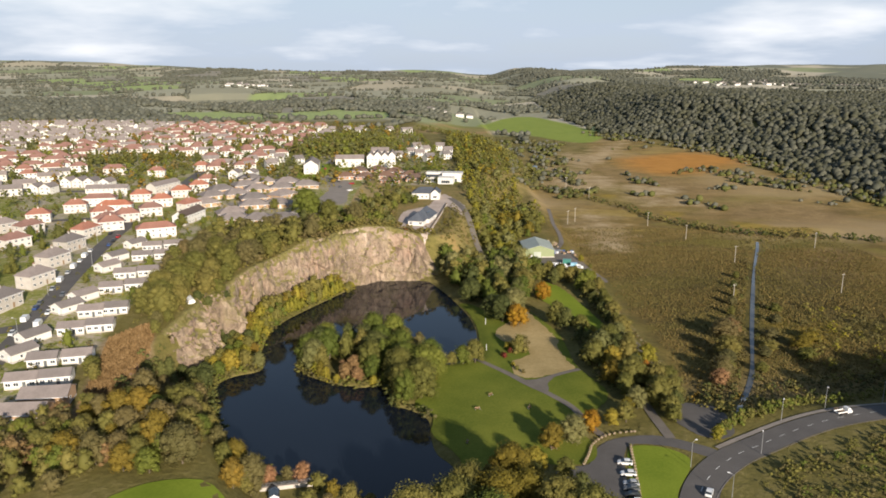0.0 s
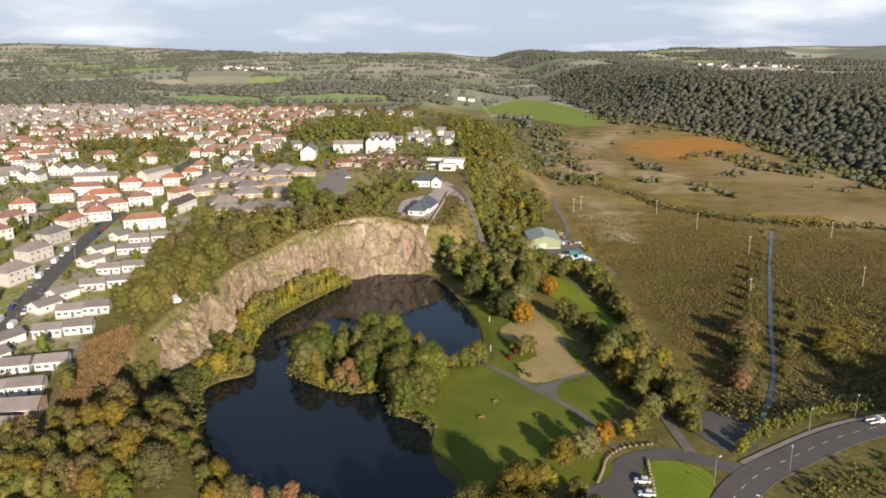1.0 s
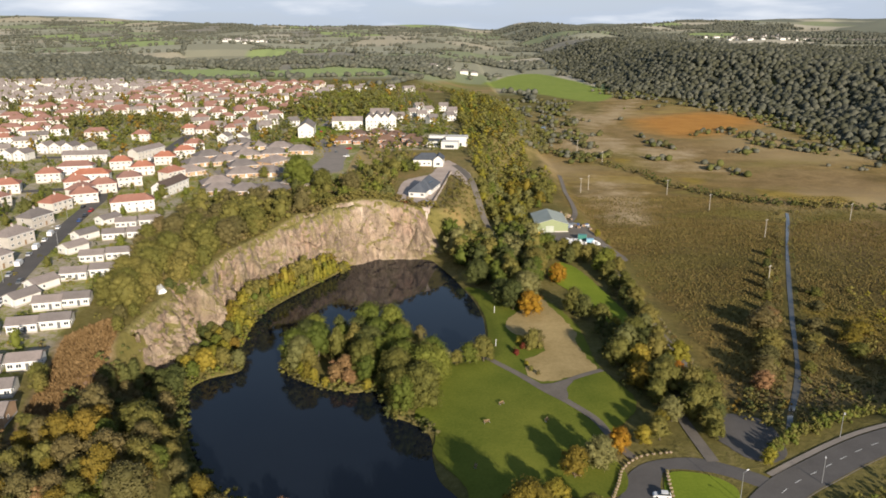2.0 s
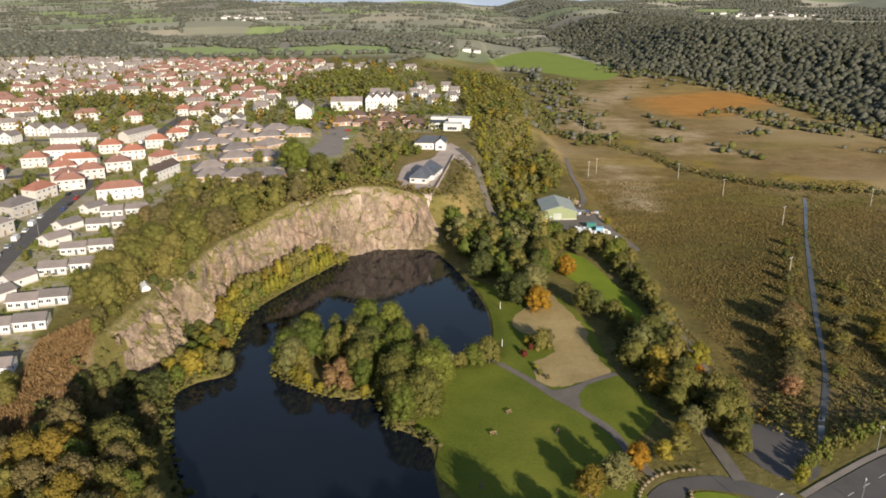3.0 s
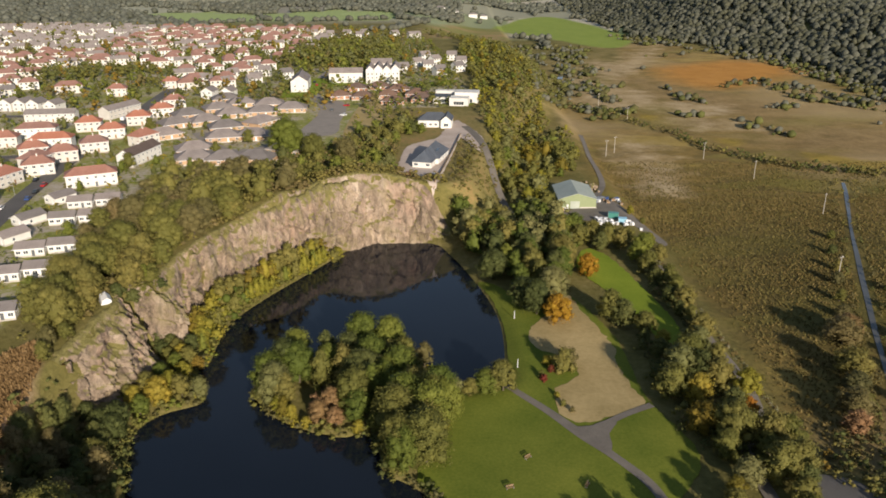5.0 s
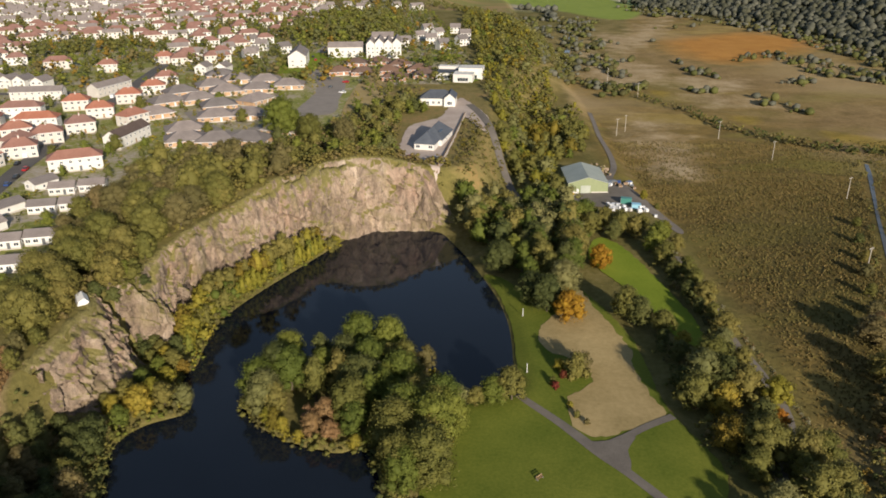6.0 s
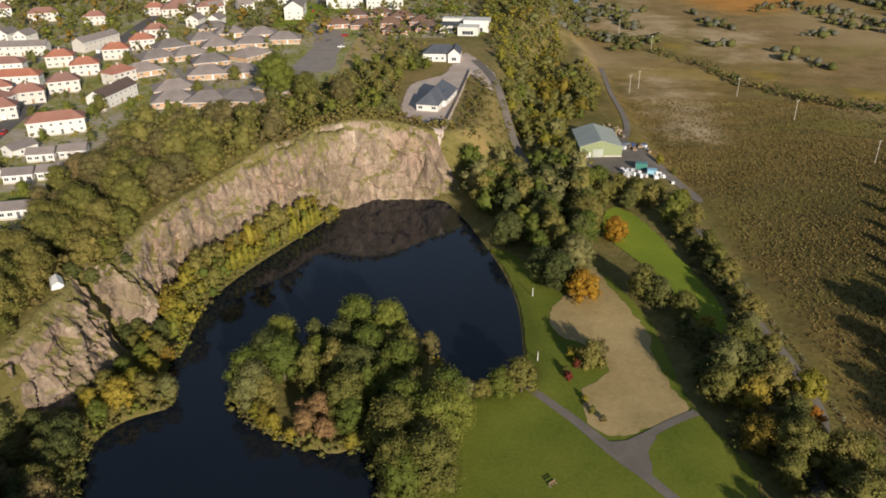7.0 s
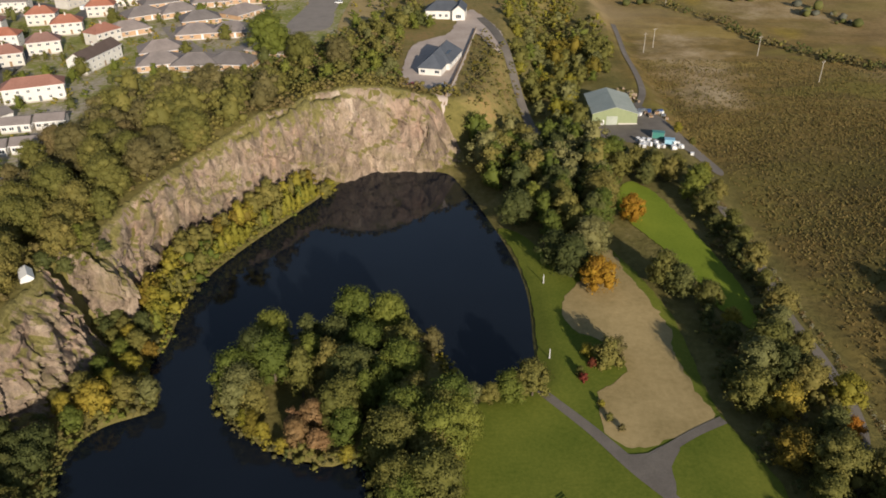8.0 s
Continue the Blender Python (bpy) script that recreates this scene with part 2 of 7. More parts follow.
def roof_material(name, dark, light):
    m, n, l, bsdf = material(name, 0.8, 0, 0.3)
    big = noise_node(n, l, 0.25, 4)
    fine = noise_node(n, l, 2.2, 4, 0.7)
    both = math_node(n, l, "ADD", math_node(n, l, "MULTIPLY", big, 0.5), math_node(n, l, "MULTIPLY", fine, 0.5))
    col = ramp_node(n, l, both, [(0.3, dark), (0.7, light)])
    info = n.new("ShaderNodeObjectInfo")
    hsv = n.new("ShaderNodeHueSaturation")
    l.new(math_node(n, l, "ADD", math_node(n, l, "MULTIPLY", info.outputs["Random"], 0.45), 0.75), hsv.inputs["Value"])
    l.new(math_node(n, l, "ADD", math_node(n, l, "MULTIPLY", info.outputs["Random"], 0.35), 0.78), hsv.inputs["Saturation"])
    l.new(col, hsv.inputs["Color"])
    l.new(hsv.outputs[0], bsdf.inputs["Base Color"])
    wave = n.new("ShaderNodeTexWave")
    wave.bands_direction = "Z"
    wave.inputs["Scale"].default_value = 3.2
    tc = n.new("ShaderNodeTexCoord")
    l.new(tc.outputs["Object"], wave.inputs["Vector"])
    bump_node(n, l, bsdf, wave.outputs["Fac"], 0.5, 0.05)
    return m


ROOF_RED = roof_material("roof_red_tile", (0.24, 0.1, 0.066), (0.4, 0.195, 0.14))
ROOF_BROWN = roof_material("roof_brown_tile", (0.11, 0.07, 0.05), (0.2, 0.13, 0.1))
ROOF_GREY = roof_material("roof_grey_tile", (0.165, 0.14, 0.128), (0.285, 0.245, 0.225))
ROOF_SLATE = roof_material("roof_slate", (0.055, 0.065, 0.08), (0.11, 0.12, 0.14))
SHEET = surface("painted_sheet", (0.33, 0.36, 0.3), (0.46, 0.48, 0.41), 0.15, 0.5, 0.2, 0.4, fine=1.2, bump=0.1)
SHEETWALL = surface("green_sheet", (0.2, 0.24, 0.12), (0.28, 0.31, 0.17), 0.2, 0.6, 0.1, 0.4, fine=1.5, bump=0.1)
TIMBER = surface("timber", (0.2, 0.13, 0.07), (0.33, 0.22, 0.13), 0.8, 0.85, fine=6)
POLEWOOD = surface("pole_wood", (0.3, 0.27, 0.22), (0.5, 0.46, 0.4), 0.8, 0.85, fine=6)
STEEL = surface("galvanised_steel", (0.35, 0.36, 0.37), (0.5, 0.5, 0.51), 1, 0.45, 0.7, 0.5, bump=0)
PLASTIC = surface("white_plastic", (0.7, 0.7, 0.7), (0.82, 0.82, 0.82), 1, 0.5, bump=0)
RUBBER = surface("rubber", (0.015, 0.015, 0.015), (0.03, 0.03, 0.03), 2, 0.85, bump=0)


def glass_material():
    m, n, l, bsdf = material("window_glass", 0.06, 0, 0.6)
    col = ramp_node(n, l, noise_node(n, l, 0.6, 2), [(0.3, (0.02, 0.025, 0.03)), (0.7, (0.07, 0.08, 0.09))])
    l.new(col, bsdf.inputs["Base Color"])
    return m


GLASS = glass_material()


def paint(name, colour, rough=0.3):
    return surface(name, tuple(0.92 * c for c in colour), colour, 0.6, rough, 0.1, 0.5, bump=0)


PAINTS = {k: paint("paint_" + k, c) for k, c in dict(white=(0.78, 0.78, 0.77), black=(0.02, 0.02, 0.022), silver=(0.42, 0.43, 0.45), red=(0.45, 0.02, 0.02), blue=(0.03, 0.07, 0.22), grey=(0.13, 0.135, 0.14), yellow=(0.65, 0.38, 0.02), teal=(0.07, 0.24, 0.2), skyblue=(0.3, 0.55, 0.68)).items()}


def water_material(name, tint, scale, strength):
    m, n, l, bsdf = material(name, 0.035, 0, 0.5)
    bsdf.inputs["IOR"].default_value = 1.333
    col = ramp_node(n, l, noise_node(n, l, 0.02, 3), [(0.3, tint), (0.7, tuple(1.5 * c for c in tint))])
    l.new(col, bsdf.inputs["Base Color"])
    bump_node(n, l, bsdf, noise_node(n, l, scale, 3, 0.5), strength, 0.02)
    return m


WATER = water_material("pond_water", (0.006, 0.0085, 0.013), 0.8, 0.25)
STREAM = water_material("stream_water", (0.07, 0.068, 0.06), 1.2, 0.9)


# ---- the lie of the land ----
def smooth_line(pts, per=6, closed=False):
    """A rounded line through the points (Catmull-Rom)."""
    p = [np.array(q, float) for q in pts]
    n = len(p)
    out = []
    for i in range(n if closed else n - 1):
        a, b, c, d = (p[(i + k) % n] if closed else p[min(max(i + k, 0), n - 1)] for k in (-1, 0, 1, 2))
        for s in range(per):
            u = s / per
            out.append(0.5 * (2 * b + (c - a) * u + (2 * a - 5 * b + 4 * c - d) * u ** 2 + (3 * b - a - 3 * c + d) * u ** 3))
    if not closed:
        out.append(p[-1])
    return np.array(out)


def step(a):
    a = np.clip(a, 0, 1)
    return a * a * (3 - 2 * a)


def line_distance(x, y, pts):
    """Distance to a line, and the place along it (in points) of the nearest spot."""
    best, where = np.full(x.shape, 1e9), np.zeros(x.shape)
    for i in range(len(pts) - 1):
        ax, ay, bx, by = *pts[i][:2], *pts[i + 1][:2]
        dx, dy = bx - ax, by - ay
        u = np.clip(((x - ax) * dx + (y - ay) * dy) / (dx * dx + dy * dy + 1e-9), 0, 1)
        d = np.hypot(x - ax - u * dx, y - ay - u * dy)
        near = d < best
        best, where = np.where(near, d, best), np.where(near, i + u, where)
    return best, where


def inside(x, y, poly):
    hit = np.zeros(x.shape, bool)
    n = len(poly)
    for i in range(n):
        ax, ay, bx, by = *poly[i][:2], *poly[(i + 1) % n][:2]
        if ay == by:
            continue
        cross = ((ay > y) != (by > y)) & (x < (bx - ax) * (y - ay) / (by - ay) + ax)
        hit ^= cross
    return hit


def signed(x, y, poly):
    """Metres inside (above 0) or outside (below 0) a closed outline."""
    d, _ = line_distance(x, y, np.vstack([poly, poly[:1]]))
    return np.where(inside(x, y, poly), d, -d)


WATER_Z = -10.0
POND = smooth_line([(-6, 379), (-13, 382), (-27, 383.5), (-36, 379), (-43, 372), (-48, 361), (-56, 345), (-63, 331), (-69, 317), (-72, 306), (-72, 294), (-71, 283), (-73, 277), (-69, 268), (-67, 261), (-75, 256), (-79, 249), (-77, 238), (-74, 229), (-70, 219), (-63, 206), (-54, 194), (-40, 186), (-27, 181), (-18, 175), (-10, 166), (-1, 164), (4, 173), (4, 190), (-1, 199), (-3, 209), (-4, 221), (-10, 228), (-16, 232), (-18, 240), (-21, 247), (-28, 246), (-38, 249), (-48, 256)]
                   + [(-54, 265), (-52.5, 275), (-45, 284), (-30, 289), (-15, 287), (-7, 281), (-3, 272), (2, 267), (8, 269), (14, 273), (15, 287), (15, 306), (12, 326), (4, 354), (-2, 370)], 4, True)
# edge of the high ground: x, y, metres over which it falls
RIM = smooth_line([(-60, -400, 60), (-52, 60, 40), (-52, 130, 30), (-57, 165, 15), (-63, 180, 13), (-71, 191, 11), (-83, 200, 10), (-94, 208, 9), (-100, 219, 8), (-100.5, 230, 8), (-100, 244, 8), (-97, 256, 6.5), (-95, 268, 6), (-93.5, 280, 6), (-97, 287.5, 5), (-90.5, 295, 5), (-87, 312, 4.5), (-83, 331, 4.5), (-79, 346, 5), (-70, 360, 5), (-63, 374, 6), (-54, 388, 8), (-45, 388, 6), (-34, 388, 4), (-22, 391, 5), (-12, 395, 8), (-2, 400, 14), (5, 412, 18), (8, 440, 20), (15, 480, 20), (17, 530, 24), (24, 590, 30), (40, 650, 40)]
                  + [(50, 760, 50), (40, 900, 60), (-20, 1050, 80), (-60, 1300, 100), (-60, 2600, 300), (-60, 5200, 300)], 4)
HIGH = np.vstack([RIM[:, :2], [(-9000, 5200), (-9000, -400)]])
HILLFOOT = [(420, -900), (420, 300), (385, 600), (380, 755), (392, 903), (358, 1000), (316, 1122), (262, 1220), (246, 1554), (270, 2200), (300, 5200)]


def rolling(x, y):
    return np.sin(x / 310 + 1.3) * np.cos(y / 270 + 0.4) + 0.6 * np.sin(x / 140 + y / 190) + 0.35 * np.sin(x / 61 - y / 83 + 2)


def bell(x, y, cx, cy, rx, ry):
    return np.exp(-((x - cx) / rx) ** 2 - ((y - cy) / ry) ** 2)


def height(x, y):
    x, y = np.asarray(x, float), np.asarray(y, float)
    up = 6 + 4 * step((y - 220) / 110) + 3 * step((y - 380) / 400)
    up = up + 8.5 * bell(x, y, -37, 394, 22, 13) + 5.5 * bell(x, y, -70, 370, 20, 16) + 2.5 * bell(x, y, -92, 325, 16, 25) + 2.5 * bell(x, y, -98, 275, 12, 25)
    low = -8.6 - 3.0 * step((x - 76) / 12) * step((y - 225) / 15) + 1.2 * step((y - 330) / 40) * step((88 - x) / 15)
    low = low + 0.25 * np.sin(x / 9) * np.cos(y / 11)
    pond = signed(x, y, POND)
    low = np.where(pond > 0, -10.1 - np.minimum(3.5, pond * 0.8), np.minimum(low, -9.95 - 0.32 * pond))
    d, w = line_distance(x, y, RIM)
    wide = np.interp(w, np.arange(len(RIM)), RIM[:, 2])
    fall = np.where(inside(x, y, HIGH), 0.0, step(d / wide))
    z = up + (low - up) * fall
    foot = np.interp(y, [p[1] for p in HILLFOOT], [p[0] for p in HILLFOOT])
    east = np.maximum(x - foot, 0)
    hill = 44 * step(east / 190) + 14 * bell(x, y, 430, 1400, 170, 330) - 18 * step((east - 260) / 240) * step((y - 300) / 300) + 6 * step((east - 700) / 800)
    hill = hill * (0.35 + 0.65 * step((y - 250) / 600))
    z = z + hill * (1 + 0.08 * rolling(x * 2, y * 2))
    away = step((y - 1250) / 1500)
    z = z + away * (14 + 5 * rolling(x, y)) + 36 * step((y - 2300) / 2600) * (1 + 0.2 * rolling(x * 0.6, y * 0.6))
    z = z + 70 * bell(x, y, -2700, 4900, 900, 900) + 30 * bell(x, y, 2300, 4900, 1100, 900) + 8 * step((-x - 300) / 500) * step((y - 900) / 600)
    lake = bell(x, y, -530, 1890, 130, 170)
    z = np.where(lake > 0.25, np.minimum(z, 12 + 0 * z), z)
    return z


def spaced(a, b, lo, hi, fine, grow=1.045, top=42.0):
    """Grid lines from lo to hi, close together between a and b, and wider and wider beyond."""
    mid = list(np.arange(a, b + 1e-6, fine))
    right, s = [], fine
    v = mid[-1]
    while v < hi:
        s = min(s * grow, top)
        v += s
        right.append(v)
    left, s, v = [], fine, a
    while v > lo:
        s = min(s * grow, top)
        v -= s
        left.append(v)
    return np.array(left[::-1] + mid + right)


def mesh_of(name, verts, faces, mats=(), index=None, smooth=False):
    me = bpy.data.meshes.new(name)
    verts = np.asarray(verts, dtype=np.float32)
    if isinstance(faces, np.ndarray):
        k = faces.shape[1]
        me.vertices.add(len(verts))
        me.vertices.foreach_set("co", verts.ravel())
        me.loops.add(faces.size)
        me.loops.foreach_set("vertex_index", faces.astype(np.int32).ravel())
        me.polygons.add(len(faces))
        me.polygons.foreach_set("loop_start", np.arange(0, faces.size, k, dtype=np.int32))
        me.update(calc_edges=True)
    else:
        me.from_pydata(verts.tolist(), [], faces)
    for m in mats:
        me.materials.append(m)
    if index is not None:
        me.polygons.foreach_set("material_index", np.asarray(index, dtype=np.int32))
    if smooth:
        me.polygons.foreach_set("use_smooth", np.ones(len(me.polygons), dtype=bool))
    me.update()
    return me


def grid_faces(nu, nv):
    i = np.arange(nu * nv).reshape(nv, nu)
    return np.stack([i[:-1, :-1], i[:-1, 1:], i[1:, 1:], i[1:, :-1]], -1).reshape(-1, 4)


# outlines of the kinds of ground
MARSH = smooth_line([(90, 236), (89, 300), (86, 350), (88, 385), (76, 420), (72, 470), (76, 540), (78, 640), (90, 720), (150, 820), (200, 1000), (240, 1180), (330, 1060), (385, 900), (375, 700), (385, 560), (420, 380), (420, 300), (300, 262), (160, 248)], 4, True)
RUSSET = smooth_line([(219, 917), (268, 948), (322, 970), (353, 942), (363, 891), (325, 849), (271, 798), (233, 786), (216, 827)], 4, True)
MEADOW = smooth_line([(64, 1367), (131, 1593), (194, 1645), (230, 1494), (252, 1329), (255, 1190), (218, 1111), (184, 1142), (147, 1241), (91, 1336)], 4, True)
STUBBLE = smooth_line([(-40, 1129), (5, 1361), (64, 1367), (91, 1336), (68, 1116), (40, 1000), (-17, 1000)], 4, True)
# patches of bleached grass, golden sedge and dark heather on the marsh
BLEACHED = [smooth_line(q, 4, True) for q in ([(159, 986), (188, 955), (220, 1043), (294, 1159), (256, 1068), (197, 903), (150, 857)], [(123, 860), (149, 816), (170, 731), (133, 679), (108, 701)], [(187, 719), (222, 699), (195, 660), (170, 671)], [(108, 573), (124, 552), (119, 473), (98, 453), (98, 502)], [(170, 652), (203, 638), (208, 615), (173, 614)])]
SEDGE = [smooth_line(q, 4, True) for q in ([(211, 543), (238, 526), (262, 515), (246, 497), (221, 504)], [(151, 311), (172, 320), (173, 312), (161, 290), (147, 290)], [(140, 666), (155, 659), (144, 639)], [(172, 582), (191, 576), (177, 559)], [(151, 330), (159, 323), (151, 311), (144, 314)])]
HEATHER = [smooth_line(q, 4, True) for q in ([(168, 857), (212, 813), (240, 755), (264, 693), (225, 638), (195, 692), (156, 741)], [(204, 591), (269, 614), (325, 589), (297, 533), (237, 542), (203, 553)], [(220, 446), (255, 458), (187, 336), (174, 343), (186, 393)])]
# near stretch of the marsh, a darker olive-brown than the rest
DARK_MARSH = smooth_line([(86, 238), (87, 300), (86, 350), (100, 396), (150, 436), (190, 428), (230, 380), (262, 300), (200, 252), (130, 244)], 4, True)
BRACKEN = smooth_line([(-106, 262), (-116, 252), (-114, 240), (-109, 222), (-105, 205), (-102, 190), (-98, 188), (-94, 200), (-93, 212), (-97, 226), (-99, 243), (-102, 256)], 4, True)
SLOPE = smooth_line([(-66, 400), (-30, 402), (-4, 398), (12, 402), (20, 440), (20, 520), (12, 560), (-24, 570), (-40, 560), (-34, 500), (-58, 480), (-80, 436)], 4, True)
DRYGRASS = smooth_line([(60, 590), (130, 560), (220, 540), (390, 600), (380, 760), (395, 903), (320, 1080), (250, 1200), (140, 1000), (70, 1050), (60, 800)], 4, True)
TOWN = smooth_line([(-118, 150), (-120, 205), (-118, 240), (-122, 270), (-122, 300), (-126, 345), (-130, 378), (-132, 415), (-100, 425), (-78, 440), (-60, 480), (-15, 560), (10, 600), (5, 700), (-20, 900), (-60, 1060), (-260, 1130), (-700, 1150), (-760, 900), (-520, 500), (-330, 250), (-260, 150)], 4, True)


# the field pattern of the far country: jittered centres, each field nearest to one
frng = np.random.default_rng(14)
cx, cy = np.meshgrid(np.arange(-3600, 3600, 210.0), np.arange(850, 5300, 260.0))
FIELD_AT = np.column_stack([(cx + (np.arange(cx.shape[0])[:, None] % 2) * 105 + frng.uniform(-75, 75, cx.shape)).ravel(), (cy + frng.uniform(-90, 90, cy.shape)).ravel()])
# field colours, all lifted and greyed to stand in for far haze
HAZED_FIELD_TONES = np.array([(0.33, 0.32, 0.23), (0.46, 0.41, 0.3), (0.27, 0.3, 0.17), (0.38, 0.37, 0.27), (0.33, 0.4, 0.16), (0.52, 0.47, 0.36), (0.29, 0.27, 0.22), (0.2, 0.21, 0.16)])
FIELD_KIND = frng.choice(8, len(FIELD_AT), p=[0.2, 0.14, 0.14, 0.16, 0.08, 0.08, 0.1, 0.1])

FIELD_KIND[(FIELD_AT[:, 0] > 400) & (frng.random(len(FIELD_AT)) < 0.55)] = 7


def field_at(x, y):
    """The field in which a point lies, and its distance to the nearest hedge."""
    which, gap = np.zeros(len(x), int), np.zeros(len(x))
    for k in range(0, len(x), 20000):
        px, py = x[k:k + 20000], y[k:k + 20000]
        d = np.hypot(px[:, None] - FIELD_AT[None, :, 0], (py[:, None] - FIELD_AT[None, :, 1]) * 0.8)
        near = np.argpartition(d, 1, axis=1)[:, :2]
        a, b = np.take_along_axis(d, near, 1).T
        which[k:k + 20000] = np.where(a <= b, near[:, 0], near[:, 1])
        gap[k:k + 20000] = np.abs(a - b) * 0.5
    return which, gap


def ground_material():
    m, n, l, bsdf = material("ground", 0.95, 0, 0.1)
    fine = noise_node(n, l, 0.55, 6, 0.7)
    mid = noise_node(n, l, 0.06, 5, 0.6)
    wide = noise_node(n, l, 0.016, 6, 0.62, (0.55, 1.25, 1))
    far = noise_node(n, l, 0.0045, 3, 0.5)
    both = math_node(n, l, "ADD", math_node(n, l, "MULTIPLY", mid, 0.5), math_node(n, l, "MULTIPLY", fine, 0.5))

    def zone(name, soft, ragged):
        a = n.new("ShaderNodeAttribute")
        a.attribute_name = name
        d = math_node(n, l, "ADD", a.outputs["Fac"], math_node(n, l, "MULTIPLY", math_node(n, l, "SUBTRACT", mid, 0.5), ragged))
        return math_node(n, l, "ADD", math_node(n, l, "DIVIDE", d, soft), 0.5, True)

    col = ramp_node(n, l, both, [(0.3, (0.085, 0.076, 0.025)), (0.5, (0.16, 0.137, 0.043)), (0.7, (0.26, 0.21, 0.088))])
    # farmland: each field its own tone, with painted haze in it, hedged
    tone = n.new("ShaderNodeAttribute")
    tone.attribute_name = "field_tone"
    fields = mix_node(n, l, 0.12, tone.outputs["Color"], col)
    col = mix_node(n, l, zone("farmland", 90, 60), col, fields)
    town = ramp_node(n, l, both, [(0.36, (0.15, 0.175, 0.04)), (0.48, (0.26, 0.26, 0.07)), (0.54, (0.36, 0.31, 0.22)), (0.66, (0.47, 0.41, 0.35))])
    col = mix_node(n, l, zone("town", 4, 6), col, town)
    marsh = ramp_node(n, l, both, [(0.3, (0.066, 0.056, 0.017)), (0.46, (0.125, 0.102, 0.028)), (0.58, (0.2, 0.152, 0.044)), (0.74, (0.31, 0.23, 0.08))])
    heath = ramp_node(n, l, wide, [(0.36, (0.16, 0.148, 0.034)), (0.43, (0.23, 0.185, 0.046)), (0.48, (0.15, 0.104, 0.038)), (0.53, (0.31, 0.2, 0.062)), (0.57, (0.19, 0.13, 0.045)), (0.64, (0.42, 0.3, 0.085))])
    marsh = mix_node(n, l, 0.65, marsh, heath)
    pale = ramp_node(n, l, far, [(0.52, (0, 0, 0)), (0.6, (0.6, 0.6, 0.6))])
    marsh = mix_node(n, l, pale, marsh, (0.46, 0.34, 0.19))
    heather = ramp_node(n, l, both, [(0.34, (0.13, 0.086, 0.04)), (0.5, (0.22, 0.145, 0.068)), (0.68, (0.32, 0.215, 0.105))])
    marsh = mix_node(n, l, math_node(n, l, "MULTIPLY", zone("heather", 40, 60), 0.8), marsh, heather)
    col = mix_node(n, l, zone("marsh", 10, 14), col, marsh)
    sodden = ramp_node(n, l, both, [(0.34, (0.048, 0.041, 0.014)), (0.5, (0.09, 0.073, 0.024)), (0.68, (0.165, 0.128, 0.042))])
    col = mix_node(n, l, math_node(n, l, "MULTIPLY", zone("sodden", 70, 50), 0.72), col, sodden)
    dry = ramp_node(n, l, both, [(0.32, (0.2, 0.14, 0.05)), (0.5, (0.36, 0.25, 0.1)), (0.7, (0.48, 0.36, 0.17))])
    col = mix_node(n, l, math_node(n, l, "MULTIPLY", zone("drygrass", 120, 200), 0.38), col, dry)
    bleached = ramp_node(n, l, both, [(0.34, (0.26, 0.18, 0.085)), (0.5, (0.42, 0.31, 0.17)), (0.68, (0.55, 0.43, 0.27))])
    col = mix_node(n, l, math_node(n, l, "MULTIPLY", zone("bleached", 26, 60), 0.85), col, bleached)
    sedge = ramp_node(n, l, both, [(0.34, (0.22, 0.16, 0.025)), (0.66, (0.42, 0.3, 0.06))])
    col = mix_node(n, l, math_node(n, l, "MULTIPLY", zone("sedge", 8, 16), 0.8), col, sedge)
    russet = ramp_node(n, l, both, [(0.3, (0.36, 0.16, 0.035)), (0.7, (0.55, 0.28, 0.07))])
    col = mix_node(n, l, zone("russet", 40, 50), col, russet)
    slope = ramp_node(n, l, both, [(0.34, (0.12, 0.1, 0.03)), (0.5, (0.22, 0.18, 0.065)), (0.6, (0.28, 0.185, 0.075)), (0.72, (0.36, 0.28, 0.13))])
    col = mix_node(n, l, zone("slope", 4, 8), col, slope)
    bracken = ramp_node(n, l, both, [(0.34, (0.16, 0.09, 0.05)), (0.52, (0.32, 0.21, 0.13)), (0.7, (0.45, 0.33, 0.22))])
    col = mix_node(n, l, zone("bracken", 3, 5), col, bracken)
    meadow = ramp_node(n, l, both, [(0.3, (0.19, 0.25, 0.045)), (0.7, (0.28, 0.33, 0.07))])
    col = mix_node(n, l, zone("meadow", 10, 12), col, meadow)
    stubble = ramp_node(n, l, wide, [(0.4, (0.2, 0.2, 0.06)), (0.6, (0.31, 0.22, 0.1))])
    col = mix_node(n, l, zone("stubble", 20, 20), col, stubble)
    l.new(col, bsdf.inputs["Base Color"])
    bump_node(n, l, bsdf, fine, 0.8, 0.6)
    return m


GX = spaced(-150, 120, -3400, 3400, 1.9)
GY = spaced(155, 470, -700, 4950, 1.9)
gx, gy = np.meshgrid(GX, GY)
fx, fy = gx.ravel(), gy.ravel()
gz = height(fx, fy)
GZ = gz.reshape(len(GY), len(GX))


